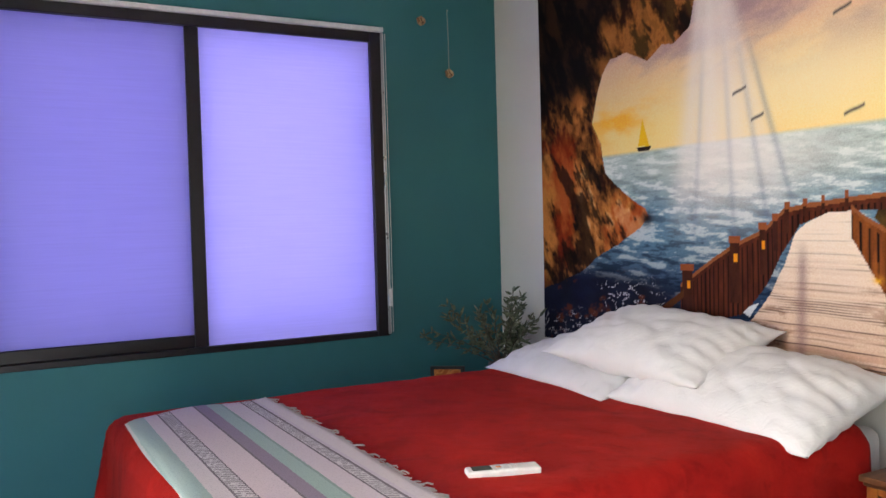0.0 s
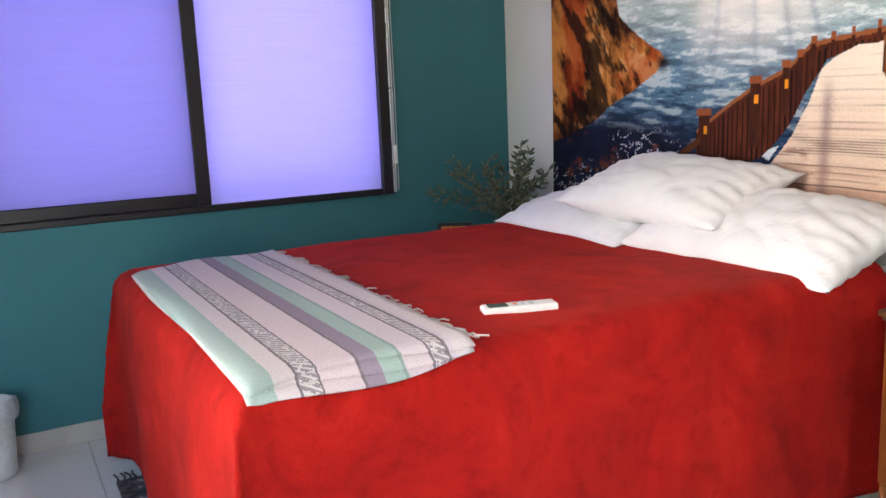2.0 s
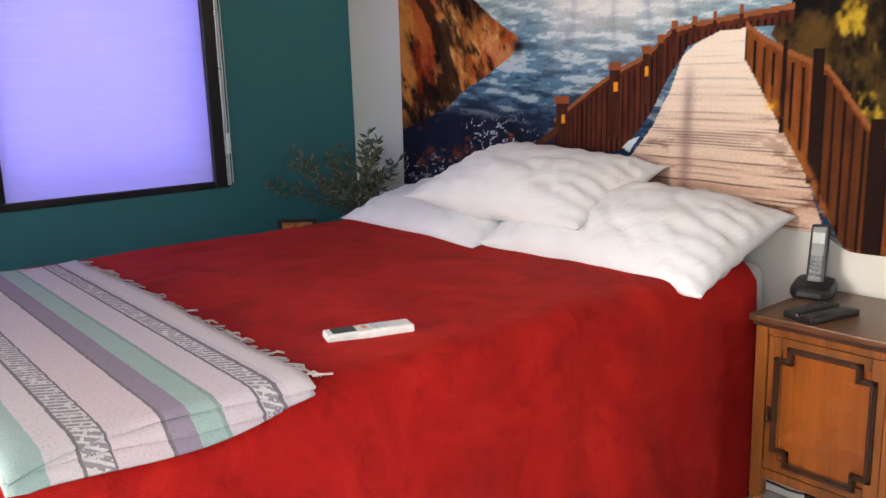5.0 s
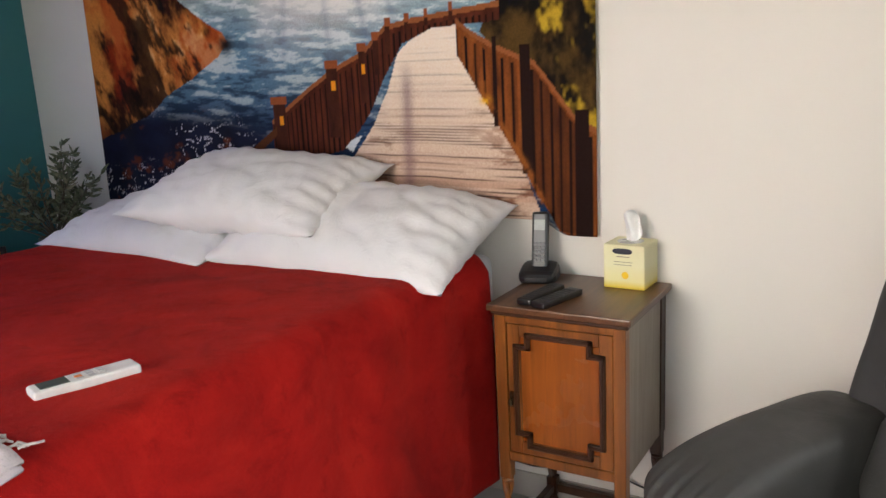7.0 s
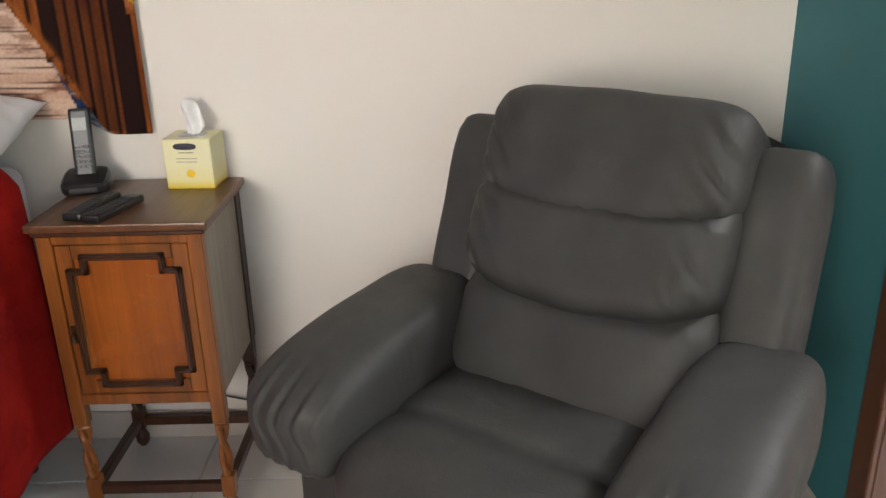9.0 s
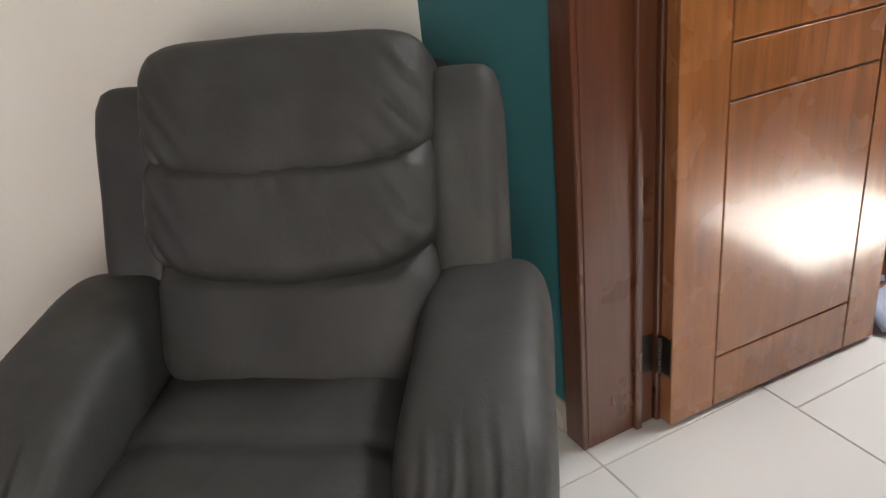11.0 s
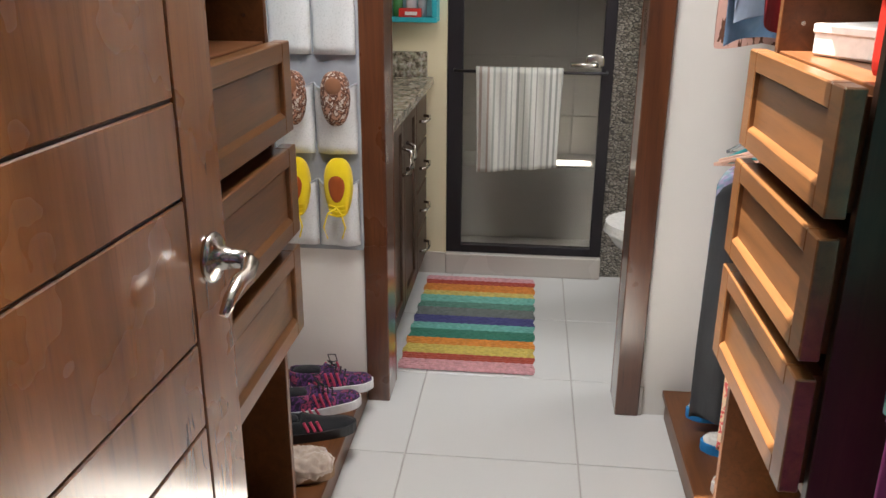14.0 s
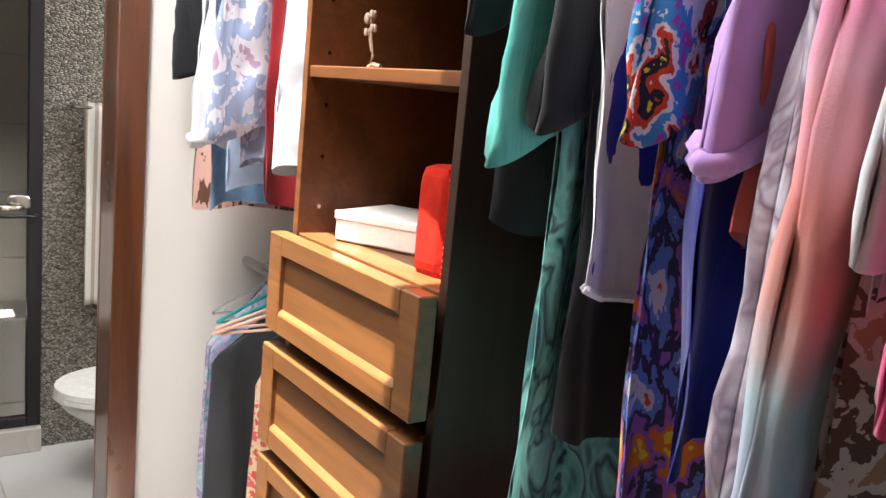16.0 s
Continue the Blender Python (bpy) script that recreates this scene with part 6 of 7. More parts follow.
def garment(name, x, y, z_rail, length, half, thick, cloth, label, category, sleeve=0.0, sleeve_mat=None, hem=0.0, seed=0, hanger=None, lean=0.0, flare=0.0, cuff=False, group="clothes on the rails", sleeve_w=0.075, sleeve_out=0.035, hem_trim=None):
    """A shirt or dress hung on a rail that runs along x; the open side faces +y."""
    ob = thing(name, (x, y, z_rail), label, category, group)
    hb = bmesh.new()
    hanger_wire(hb, 0.0, half * 0.92, 0.0)
    part("hanger", hb, hanger or WHITE_PLASTIC, ob, "thin hanger")
    rs = random.Random(seed)
    ph, k1 = rs.uniform(0, 6), rs.uniform(5, 8)
    bm = bmesh.new()

    def f(u, v):
        a = 2 * math.pi * u
        sh = min(1.0, v / 0.10)
        wid = half * (0.42 + 0.58 * math.sin(sh * math.pi / 2)) * (1 + flare * v)
        th = thick * (0.35 + 0.65 * min(1, v / 0.18)) * (1 + 0.5 * flare * v)
        y2 = wid * math.cos(a)
        fold = 0.015 * min(1, v * 1.6) * math.sin(k1 * y2 / half * 1.4 + ph + 1.5 * v) + 0.009 * math.sin(17 * y2 / half * 0.7 + ph * 2 + 3 * v) * min(1, v * 2)
        x2 = th * math.sin(a) + fold + lean * v * length + 0.012 * noise.noise(Vector((v * 4, a, seed)))
        z = -0.035 - 0.085 * (abs(math.cos(a)) ** 1.3) * (1 - v) - length * v + hem * math.cos(a) * v + 0.012 * math.sin(3 * a + ph) * v
        return Vector((x2, y2, z))

    sheet(bm, f, 64, 30)
    bmesh.ops.remove_doubles(bm, verts=bm.verts, dist=0.0005)
    body = part("body", bm, cloth, ob, smooth=True)
    if hem_trim:
        bm = bmesh.new()
        tube(bm, [f(i / 44, 1.0) for i in range(45)], 0.005, 5)
        part("hem", bm, hem_trim, body)
    if sleeve:
        bm = bmesh.new()

        def s(u, v):
            a = 2 * math.pi * u
            c = Vector((0.006 + lean * 0.3, half * 0.88 + sleeve_out * v, -0.10 - sleeve * v))
            r = sleeve_w * (1.0 - 0.12 * v)
            wob = 0.013 * noise.noise(Vector((u * 6, v * 5, seed))) + 0.006 * math.sin(a * 4 + seed + 2 * v)
            return c + Vector((math.sin(a) * (0.018 + wob), math.cos(a) * r + wob, 0.035 * math.cos(a) * (1 - v) - 0.02 * math.cos(a) * v + 0.006 * math.sin(a * 2)))
        sheet(bm, s, 36, 14)
        solidify(part("sleeve", bm, sleeve_mat or cloth, ob, smooth=True), 0.002)
        if cuff:
            bm = bmesh.new()
            tube(bm, [s(i / 22, 0.96) * 1.0 for i in range(23)], 0.011, 6)
            part("cuff", bm, sleeve_mat or cloth, ob, "rolled cuff", smooth=True)
    return ob


def folded_trousers(x, y, z, length, half, cloth, label, seed=0, hanger=None, up=0.0):
    ob = thing("trousers", (x, y, z), label, "trousers", "trousers on clip hangers")
    hb = bmesh.new()
    hanger_wire(hb, 0.0, half * 0.8, 0.0, 0.03 - up * 0.6)
    tube(hb, [(0, half * 0.95, -0.058 + up), (0, half * 0.5, -0.056 + up * 0.8), (0, 0, -0.05), (0, -half * 0.95, -0.06 - up * 0.5)], 0.004, 7)
    part("hanger", hb, hanger or CLEAR, ob, "clear plastic clip hanger", smooth=True)
    for sy in (half * 0.72, -half * 0.72):
        bm = boxes((-0.009, 0.009, sy - 0.010, sy + 0.010, -0.085 + up, -0.046 + up), bevel=0.003)
        part("clip", bm, STEEL if seed % 3 == 1 else CLEAR, ob, "hanger clip")
    bm = bmesh.new()

    def f(u, v):
        a = 2 * math.pi * u
        th = 0.017 + 0.012 * v
        return Vector((th * math.sin(a) + 0.010 * math.sin(4 * math.cos(a) + seed + 3 * v) * min(1, v * 2 + 0.2) + 0.006 * math.sin(9 * math.cos(a) + 2 * seed), half * (0.95 + 0.04 * v) * math.cos(a), -0.075 + up * math.cos(a) * (1 - v) - length * v + 0.008 * math.sin(2 * a + seed)))
    sheet(bm, f, 36, 18)
    bmesh.ops.remove_doubles(bm, verts=bm.verts, dist=0.0005)
    part("cloth", bm, cloth, ob, smooth=True)
    bm = bmesh.new()
    tube(bm, [f(i / 36, 0.0) for i in range(37)], 0.005, 5)
    part("waistband", bm, cloth, ob, smooth=True)


CLEAR = plain("clear_hanger", (0.80, 0.82, 0.83), 0.08)
CLEAR.node_tree.nodes["Principled BSDF"].inputs["Transmission Weight"].default_value = 0.88
TEALP = patterned("teal_print", [(0.03, 0.07, 0.10), (0.18, 0.56, 0.50), (0.30, 0.70, 0.63), (0.05, 0.10, 0.13), (0.26, 0.68, 0.60), (0.10, 0.26, 0.28)], 11, (1, 1, 0.45))
MINT = patterned("mint_cloth", [(0.10, 0.46, 0.41), (0.16, 0.58, 0.50)], 5)
BLKP = fabric("black_knit", (0.014, 0.014, 0.016), (0.02, 0.02, 0.023))
GREY = fabric("charcoal_cloth", (0.035, 0.036, 0.04))
WHITEC = fabric("white_cloth", (0.72, 0.72, 0.76))
BLUEB = patterned("blue_brush_print", [(0.02, 0.03, 0.34), (0.75, 0.75, 0.78), (0.78, 0.78, 0.80), (0.76, 0.76, 0.79)], 9, (1, 1, 0.4), sharp=True)
COMIC = patterned("bright_comic_print", [(0.75, 0.62, 0.02), (0.02, 0.02, 0.03), (0.55, 0.05, 0.02), (0.7, 0.68, 0.66), (0.05, 0.25, 0.55), (0.35, 0.06, 0.35), (0.8, 0.5, 0.03)], 26, (1, 1, 0.7), sharp=True)
COMIC2 = patterned("graffiti_print", [(0.75, 0.62, 0.05), (0.72, 0.20, 0.03), (0.34, 0.12, 0.52), (0.05, 0.04, 0.10), (0.14, 0.24, 0.66), (0.68, 0.64, 0.70), (0.70, 0.08, 0.05)], 21, (1, 1, 0.6), sharp=True)
ROYAL = fabric("royal_blue", (0.012, 0.022, 0.22), (0.010, 0.016, 0.16))
LILAC = fabric("lilac_cotton", (0.46, 0.28, 0.60), (0.40, 0.24, 0.54))
CORAL = fabric("coral_cloth", (0.60, 0.12, 0.10), (0.50, 0.10, 0.08))
TIEDYE = patterned("grey_tie_dye", [(0.50, 0.50, 0.58), (0.20, 0.15, 0.20), (0.46, 0.40, 0.46), (0.62, 0.62, 0.70)], 12, (1, 1, 0.6))


def pastel():
    m = Mat("pastel_tie_dye", (0.6, 0.3, 0.35), 0.85, spec=0.2)
    tc = m.node("ShaderNodeTexCoord")
    sep = m.node("ShaderNodeSeparateXYZ")
    m.link(tc.outputs["Object"], sep.inputs[0])
    z = m.math("ADD", m.math("DIVIDE", sep.outputs[2], -0.85), m.math("MULTIPLY", m.math("SUBTRACT", m.noise(m.co(world=False), 7, 4), 0.5), 0.22))
    m.base(m.ramp(z, [(0.0, (0.62, 0.10, 0.30)), (0.18, (0.70, 0.30, 0.46)), (0.28, (0.64, 0.13, 0.34)), (0.42, (0.72, 0.36, 0.44)), (0.52, (0.70, 0.26, 0.24)), (0.62, (0.66, 0.34, 0.30)), (0.70, (0.44, 0.60, 0.66)), (0.85, (0.46, 0.46, 0.66))]))
    m.bump(m.noise(m.co(world=False), 420, 2), 0.3, 0.001)
    return m.m


PASTEL = pastel()
PINKF = fabric("hot_pink", (0.68, 0.06, 0.20), (0.60, 0.05, 0.16))
LEOP = patterned("dusty_leopard", [(0.42, 0.30, 0.30), (0.12, 0.06, 0.05), (0.50, 0.40, 0.40), (0.34, 0.18, 0.13)], 24, sharp=True)
YR = -1.80
garment("blouse", 4.950, YR, 1.86, 0.50, 0.25, 0.014, BLKP, "black lace top hanging beside the dark tower side", "shirt", 0.20, seed=1, sleeve_w=0.06)
garment("dress", 4.900, YR, 1.86, 0.84, 0.215, 0.020, TEALP, "long teal and black printed dress with mint sleeves", "dress", 0.34, MINT, hem=-0.14, seed=2, sleeve_w=0.062, sleeve_out=0.06)
garment("shirt", 4.862, YR, 1.86, 0.74, 0.205, 0.018, GREY, "charcoal grey shirt with rolled short sleeves", "shirt", 0.30, BLKP, seed=3, sleeve_w=0.065)
garment("shirt", 4.790, YR, 1.86, 0.545, 0.262, 0.015, BLUEB, "white shirt with a blue brushstroke print", "shirt", 0.0, seed=4, hem_trim=WHITEC)
garment("dress", 4.722, YR, 1.86, 0.80, 0.215, 0.016, COMIC2, "dress with a bright purple and orange graffiti print", "dress", 0.30, COMIC, seed=5, sleeve_w=0.06)
garment("tunic", 4.668, YR, 1.86, 0.68, 0.245, 0.016, ROYAL, "royal blue long tunic on a hanger", "tunic", 0.0, seed=6)
garment("shirt", 4.640, YR, 1.86, 0.46, 0.245, 0.014, CORAL, "coral red shirt hanging in the closet", "shirt", 0.0, seed=7)
garment("shirt", 4.622, YR, 1.86, 0.34, 0.215, 0.016, LILAC, "lilac shirt with rolled up cuffs", "shirt", 0.32, seed=8, cuff=True, sleeve_w=0.07, sleeve_out=0.05)
garment("tunic", 4.565, YR, 1.86, 0.74, 0.225, 0.016, TIEDYE, "grey and white tie-dye tunic", "tunic", 0.60, seed=9, sleeve_w=0.06)
garment("jumper", 4.520, YR, 1.86, 0.58, 0.265, 0.016, PASTEL, "pink and blue tie-dye jumper with long sleeves", "jumper", 0.60, seed=10, sleeve_w=0.055, sleeve_out=0.05)
garment("dress", 4.488, YR, 1.86, 0.80, 0.268, 0.016, LEOP, "dusty rose leopard-print dress", "dress", 0.0, seed=11)
garment("shirt", 4.462, YR, 1.86, 0.48, 0.27, 0.014, WHITEC, "white cotton shirt on a thin hanger", "shirt", 0.36, seed=12, sleeve_w=0.06)
garment("top", 4.432, YR, 1.86, 0.52, 0.27, 0.014, PINKF, "hot pink top on a thin hanger", "shirt", 0.46, seed=13, sleeve_w=0.06)
garment("shirt", 4.395, YR, 1.86, 0.55, 0.27, 0.014, TIEDYE, "grey patterned shirt on a thin hanger", "shirt", 0.0, seed=14)
garment("shirt", 4.350, YR, 1.86, 0.50, 0.27, 0.014, GREY, "charcoal shirt hanging by the wall", "shirt", 0.0, seed=15)
for i, (x, up, mat, lab) in enumerate(((4.826, 0.0, fabric("magenta_trousers", (0.45, 0.07, 0.28)), "magenta trousers on a clear clip hanger"), (4.768, 0.055, fabric("sage_trousers", (0.34, 0.50, 0.42)), "pale sage trousers on a clear clip hanger"), (4.737, 0.08, fabric("navy_trousers", (0.05, 0.07, 0.09)), "dark navy trousers on a clear clip hanger"), (4.700, 0.10, fabric("blue_trousers", (0.015, 0.16, 0.55)), "bright blue trousers on a clear clip hanger"), (4.668, -0.03, fabric("white_shorts", (0.7, 0.7, 0.74)), "white trousers on a clear clip hanger"), (4.630, 0.075, fabric("coral_trousers", (0.75, 0.06, 0.16)), "coral pink trousers on a clip hanger"), (4.53, 0.05, fabric("grey_trousers", (0.2, 0.2, 0.22)), "grey trousers on a clip hanger"), (4.43, 0.05, fabric("denim_trousers", (0.05, 0.09, 0.2)), "denim blue trousers on a clip hanger"))):
    folded_trousers(x, YR + 0.03 + 0.012 * math.sin(i * 2.1), 0.94, 0.62, 0.22, mat, lab, i, up=up)
# clothes beyond the tower
YB = -1.80
REDT = patterned("red_black_print", [(0.35, 0.02, 0.015), (0.02, 0.01, 0.01), (0.45, 0.03, 0.02)], 16, sharp=True)
PINKL = patterned("pink_leopard_panel", [(0.62, 0.36, 0.30), (0.60, 0.36, 0.30), (0.12, 0.05, 0.03), (0.55, 0.30, 0.22)], 22, (1, 1, 0.4), sharp=True)
DENIM = patterned("light_denim", [(0.18, 0.32, 0.52), (0.30, 0.46, 0.66)], 9)
PALEB = fabric("pale_blue_shirt", (0.46, 0.56, 0.72))
CHECK = patterned("white_blue_check", [(0.62, 0.62, 0.68), (0.30, 0.36, 0.52), (0.64, 0.62, 0.68), (0.42, 0.28, 0.40)], 20, (1, 1, 0.6), sharp=True)
garment("shirt", 6.188, YB, 1.80, 0.30, 0.195, 0.022, BLKP, "black short-sleeved shirt hanging by the white wall", "shirt", 0.22, seed=21, sleeve_out=0.02)
garment("top", 6.136, YB, 1.80, 0.60, 0.205, 0.020, PINKL, "pink top with leopard-print panels", "shirt", 0.0, seed=22)
garment("top", 6.084, YB, 1.80, 0.42, 0.205, 0.020, REDT, "red and black patterned top", "shirt", 0.0, seed=23)
garment("shirt", 6.020, YB, 1.80, 0.58, 0.215, 0.022, DENIM, "light denim shirt on a hanger", "shirt", 0.0, seed=24)
garment("shirt", 5.957, YB, 1.80, 0.44, 0.225, 0.022, WHITEC, "white blouse with gathered sleeves", "shirt", 0.36, seed=25, cuff=True, sleeve_w=0.05)
garment("shirt", 5.882, YB, 1.80, 0.52, 0.225, 0.022, PALEB, "pale blue striped shirt", "shirt", 0.0, seed=26)
garment("shirt", 5.813, YB, 1.80, 0.46, 0.225, 0.022, CHECK, "white and purple checked shirt", "shirt", 0.34, seed=27)
garment("top", 5.743, YB, 1.80, 0.53, 0.200, 0.022, fabric("dark_red_top", (0.30, 0.015, 0.02)), "dark red top on a hanger", "shirt", 0.0, seed=28)
garment("shirt", 5.680, YB, 1.80, 0.46, 0.205, 0.022, WHITEC, "plain white shirt beside the tower", "shirt", 0.0, seed=29)
TEALH = plain("teal_hanger", (0.02, 0.30, 0.30), 0.4)
garment("skirt", 6.165, YB, 0.99, 0.74, 0.150, 0.022, patterned("lilac_grey_print", [(0.55, 0.52, 0.62), (0.30, 0.22, 0.40), (0.62, 0.62, 0.68), (0.35, 0.5, 0.55)], 12), "long pale lilac patterned skirt", "skirt", 0.0, seed=31, hanger=CLEAR)
garment("skirt", 6.084, YB, 0.99, 0.64, 0.170, 0.022, patterned("purple_print", [(0.25, 0.16, 0.36), (0.4, 0.34, 0.5), (0.1, 0.3, 0.36)], 14), "purple patterned skirt on a teal hanger", "skirt", 0.0, seed=32, hanger=TEALH)
garment("dress", 6.03, YB, 0.99, 0.80, 0.182, 0.024, GREY, "long charcoal black dress", "dress", 0.0, None, seed=33, hanger=TEALH)
garment("skirt", 5.86, YB, 0.99, 0.80, 0.140, 0.022, patterned("red_ethnic_print", [(0.50, 0.07, 0.06), (0.62, 0.46, 0.30), (0.55, 0.10, 0.10), (0.66, 0.52, 0.40)], 26, sharp=True), "long red and cream patterned skirt with a fringe", "skirt", 0.0, seed=34, hanger=BLACK)
bm = bmesh.new()
PEACH = plain("peach_hanger", (0.70, 0.42, 0.32), 0.4)
for k, x in enumerate((5.97, 5.93)):
    h = thing("clothes_hanger", (x, YB, 0.99), "empty peach plastic clothes hanger", "hanger", "empty hangers")
    hb = bmesh.new()
    hanger_wire(hb, 0.0, 0.20 + 0.02 * k, 0.0, 0.055)
    part("wire", hb, PEACH, h, smooth=True)
bm.free()

# pale blue cloth lying by the hidden end of the platform
cl = thing("cleaning_cloth", (5.05, -0.70, 0.0), "pale blue cloth hanging over the platform edge", "cloth")
bm = bmesh.new()
sheet(bm, lambda u, v: Vector((-0.07 + 0.13 * u + 0.03 * v, 0.06 - 0.02 * math.sin(u * 6) - (0.10 * v if v > 0.2 else 0.02), 0.116 - 0.10 * v + 0.004 * math.sin(9 * u) + 0.012 * math.sin(u * 3) * v)), 14, 14)
solidify(part("cloth", bm, fabric("pale_blue_towel", (0.42, 0.50, 0.62)), cl, smooth=True), 0.004)

# ---- bathroom ----
def granite():
    m = Mat("granite", (0.4, 0.36, 0.3), 0.18)
    co = m.co()
    v = m.node("ShaderNodeTexVoronoi")
    v.inputs["Scale"].default_value = 70
    m.link(co, v.inputs["Vector"])
    c = m.ramp(m.noise(co, 42, 6, 0.7), [(0.36, (0.03, 0.025, 0.02)), (0.48, (0.26, 0.22, 0.16)), (0.6, (0.50, 0.46, 0.38)), (0.72, (0.62, 0.58, 0.52))])
    m.base(m.mix(c, v.outputs["Color"], 0.12, "MULTIPLY"))
    return m.m


def pebbles():
    m = Mat("pebble_mosaic", (0.3, 0.28, 0.24), 0.5)
    co = m.co((1, 1.0, 2.2))
    v = m.node("ShaderNodeTexVoronoi")
    v.inputs["Scale"].default_value = 62
    m.link(co, v.inputs["Vector"])
    e = m.node("ShaderNodeTexVoronoi")
    e.feature = "DISTANCE_TO_EDGE"
    e.inputs["Scale"].default_value = 62
    m.link(co, e.inputs["Vector"])
    sep = m.node("ShaderNodeSeparateColor")
    m.link(v.outputs["Color"], sep.inputs[0])
    c = m.ramp(sep.outputs[0], [(0.0, (0.12, 0.10, 0.08)), (0.5, (0.34, 0.30, 0.24)), (1.0, (0.52, 0.47, 0.40))])
    m.base(m.mix((0.05, 0.045, 0.04), c, m.ramp(e.outputs["Distance"], [(0.03, (0, 0, 0)), (0.14, (1, 1, 1))])))
    m.bump(m.ramp(e.outputs["Distance"], [(0.0, (0, 0, 0)), (0.3, (1, 1, 1))]), 0.9, 0.006)
    return m.m


def glass(name, tint=(0.9, 0.92, 0.92), rough=0.02):
    m = Mat(name, tint, rough)
    m.b.inputs["Transmission Weight"].default_value = 1.0
    m.b.inputs["IOR"].default_value = 1.1
    return m.m


SHX = 7.507
GRANITE, PEBBLE = granite(), pebbles()
SHOWER_TILE = tile_mat("shower_tile", (0.50, 0.47, 0.43), 0.3)
solo("bath_wall_end", boxes((SHX - 0.03, SHX + 0.05, -0.782, 0.0, 0, ROOF)), CREAM_WALL, "cream painted wall beside the shower", "wall", "structure")
solo("shower_wall_side", boxes((SHX + 0.05, 8.25, -0.15, -0.05, 0, ROOF), (SHX + 0.05, 8.25, -2.45, -2.40, 0, ROOF)), SHOWER_TILE, "beige tiled side walls of the shower", "wall", "structure")
solo("pebble_wall", boxes((SHX + 0.0, SHX + 0.07, -2.45, -1.482, 0, ROOF)), PEBBLE, "pebble mosaic wall behind the toilet", "wall", "structure")
back = solo("shower_wall_back", boxes((8.262, 8.35, -2.5, 0.0, 0, ROOF)), GROUT, "beige tiled back wall of the shower", "wall", "structure")
tm = mesh_of("shower_tile", boxes((-0.006, 0.006, -0.2975, 0.2975, -0.1475, 0.1475), bevel=0.0015), SHOWER_TILE)
for i in range(4):
    for j in range(9):
        t = new("tile", tm)
        t.location = (8.258, -0.16 - 0.30 - 0.6 * i, 0.15 + 0.3 * j)
        t.parent = back
solo("shower_floor", boxes((SHX + 0.05, 8.25, -2.4, -0.15, 0.0, 0.03)), SHOWER_TILE, "tiled shower floor", "floor", "structure")
solo("shower_bench", boxes((7.93, 8.25, -2.39, -0.16, 0.031, 0.40), bevel=0.004), SHOWER_TILE, "tiled bench at the back of the shower", "bench", "structure")
solo("shower_curb", boxes((SHX - 0.045, SHX + 0.07, -1.482, -0.782, 0.0, 0.098), bevel=0.004), SKIRT_TILE, "low tiled curb under the shower door", "curb", "structure")
skirting_b = solo("baseboard_bath", boxes((SHX - 0.042, SHX - 0.03, -0.782, -0.10, 0.0, 0.10)), SKIRT_TILE, "tiled skirting in the bathroom", "skirting", "structure")

sd = thing("shower_door", (SHX, 0, 0), "dark framed glass shower door with a towel on its bar", "shower door")
Y0, Y1, ZB, ZT = -1.480, -0.784, 0.10, 2.02
for nm, r in (("frame_post", (-0.02, 0.02, Y0, Y0 + 0.048, ZB, ZT)), ("frame_post", (-0.02, 0.02, Y1 - 0.066, Y1, ZB, ZT)), ("frame_rail", (-0.02, 0.02, Y0 + 0.048, Y1 - 0.066, ZB, ZB + 0.036)), ("frame_rail", (-0.02, 0.02, Y0 + 0.048, Y1 - 0.066, ZT - 0.04, ZT))):
    part(nm, boxes(r, bevel=0.002), DARK_FRAME, sd, "dark bronze frame")
pane = part("pane", boxes((-0.003, 0.003, Y0 + 0.038, Y1 - 0.062, ZB + 0.03, ZT - 0.036)), glass("shower_glass", (0.80, 0.79, 0.76), 0.03), sd, "clear glass pane")
pane.visible_shadow = False
bm = bmesh.new()
tube(bm, [(-0.025, Y1 - 0.03, 0.920), (-0.055, Y1 - 0.032, 0.920), (-0.055, Y0 + 0.03, 0.920), (-0.025, Y0 + 0.028, 0.920)], 0.007, 10)
part("towel_bar", bm, DARK_FRAME, sd, smooth=True)
bm = bmesh.new()
tube(bm, [(-0.02, -1.405, 0.955), (-0.06, -1.405, 0.955), (-0.065, -1.38, 0.952), (-0.065, -1.30, 0.955)], 0.010, 10)
pad(bm, (-0.024, -1.40, 0.965), (0.008, 0.04, 0.03), 3, 8)
part("handle", bm, STEEL, sd, "chrome lever", smooth=True)

tr = random.Random(31)
towel_stops, edge = [], 0.0
for k in range(30):
    ink = tr.choice(((0.30, 0.29, 0.27), (0.36, 0.37, 0.33), (0.38, 0.30, 0.26), (0.42, 0.41, 0.38)))
    towel_stops.append((edge, ink if k % 2 else (0.60, 0.58, 0.53)))
    edge += tr.uniform(0.012, 0.030) if k % 2 else tr.uniform(0.030, 0.060)
TOWEL = striped("striped_towel", [(a / edge, c) for a, c in towel_stops], "Y", 0.40, -0.20, fuzz=0.004)


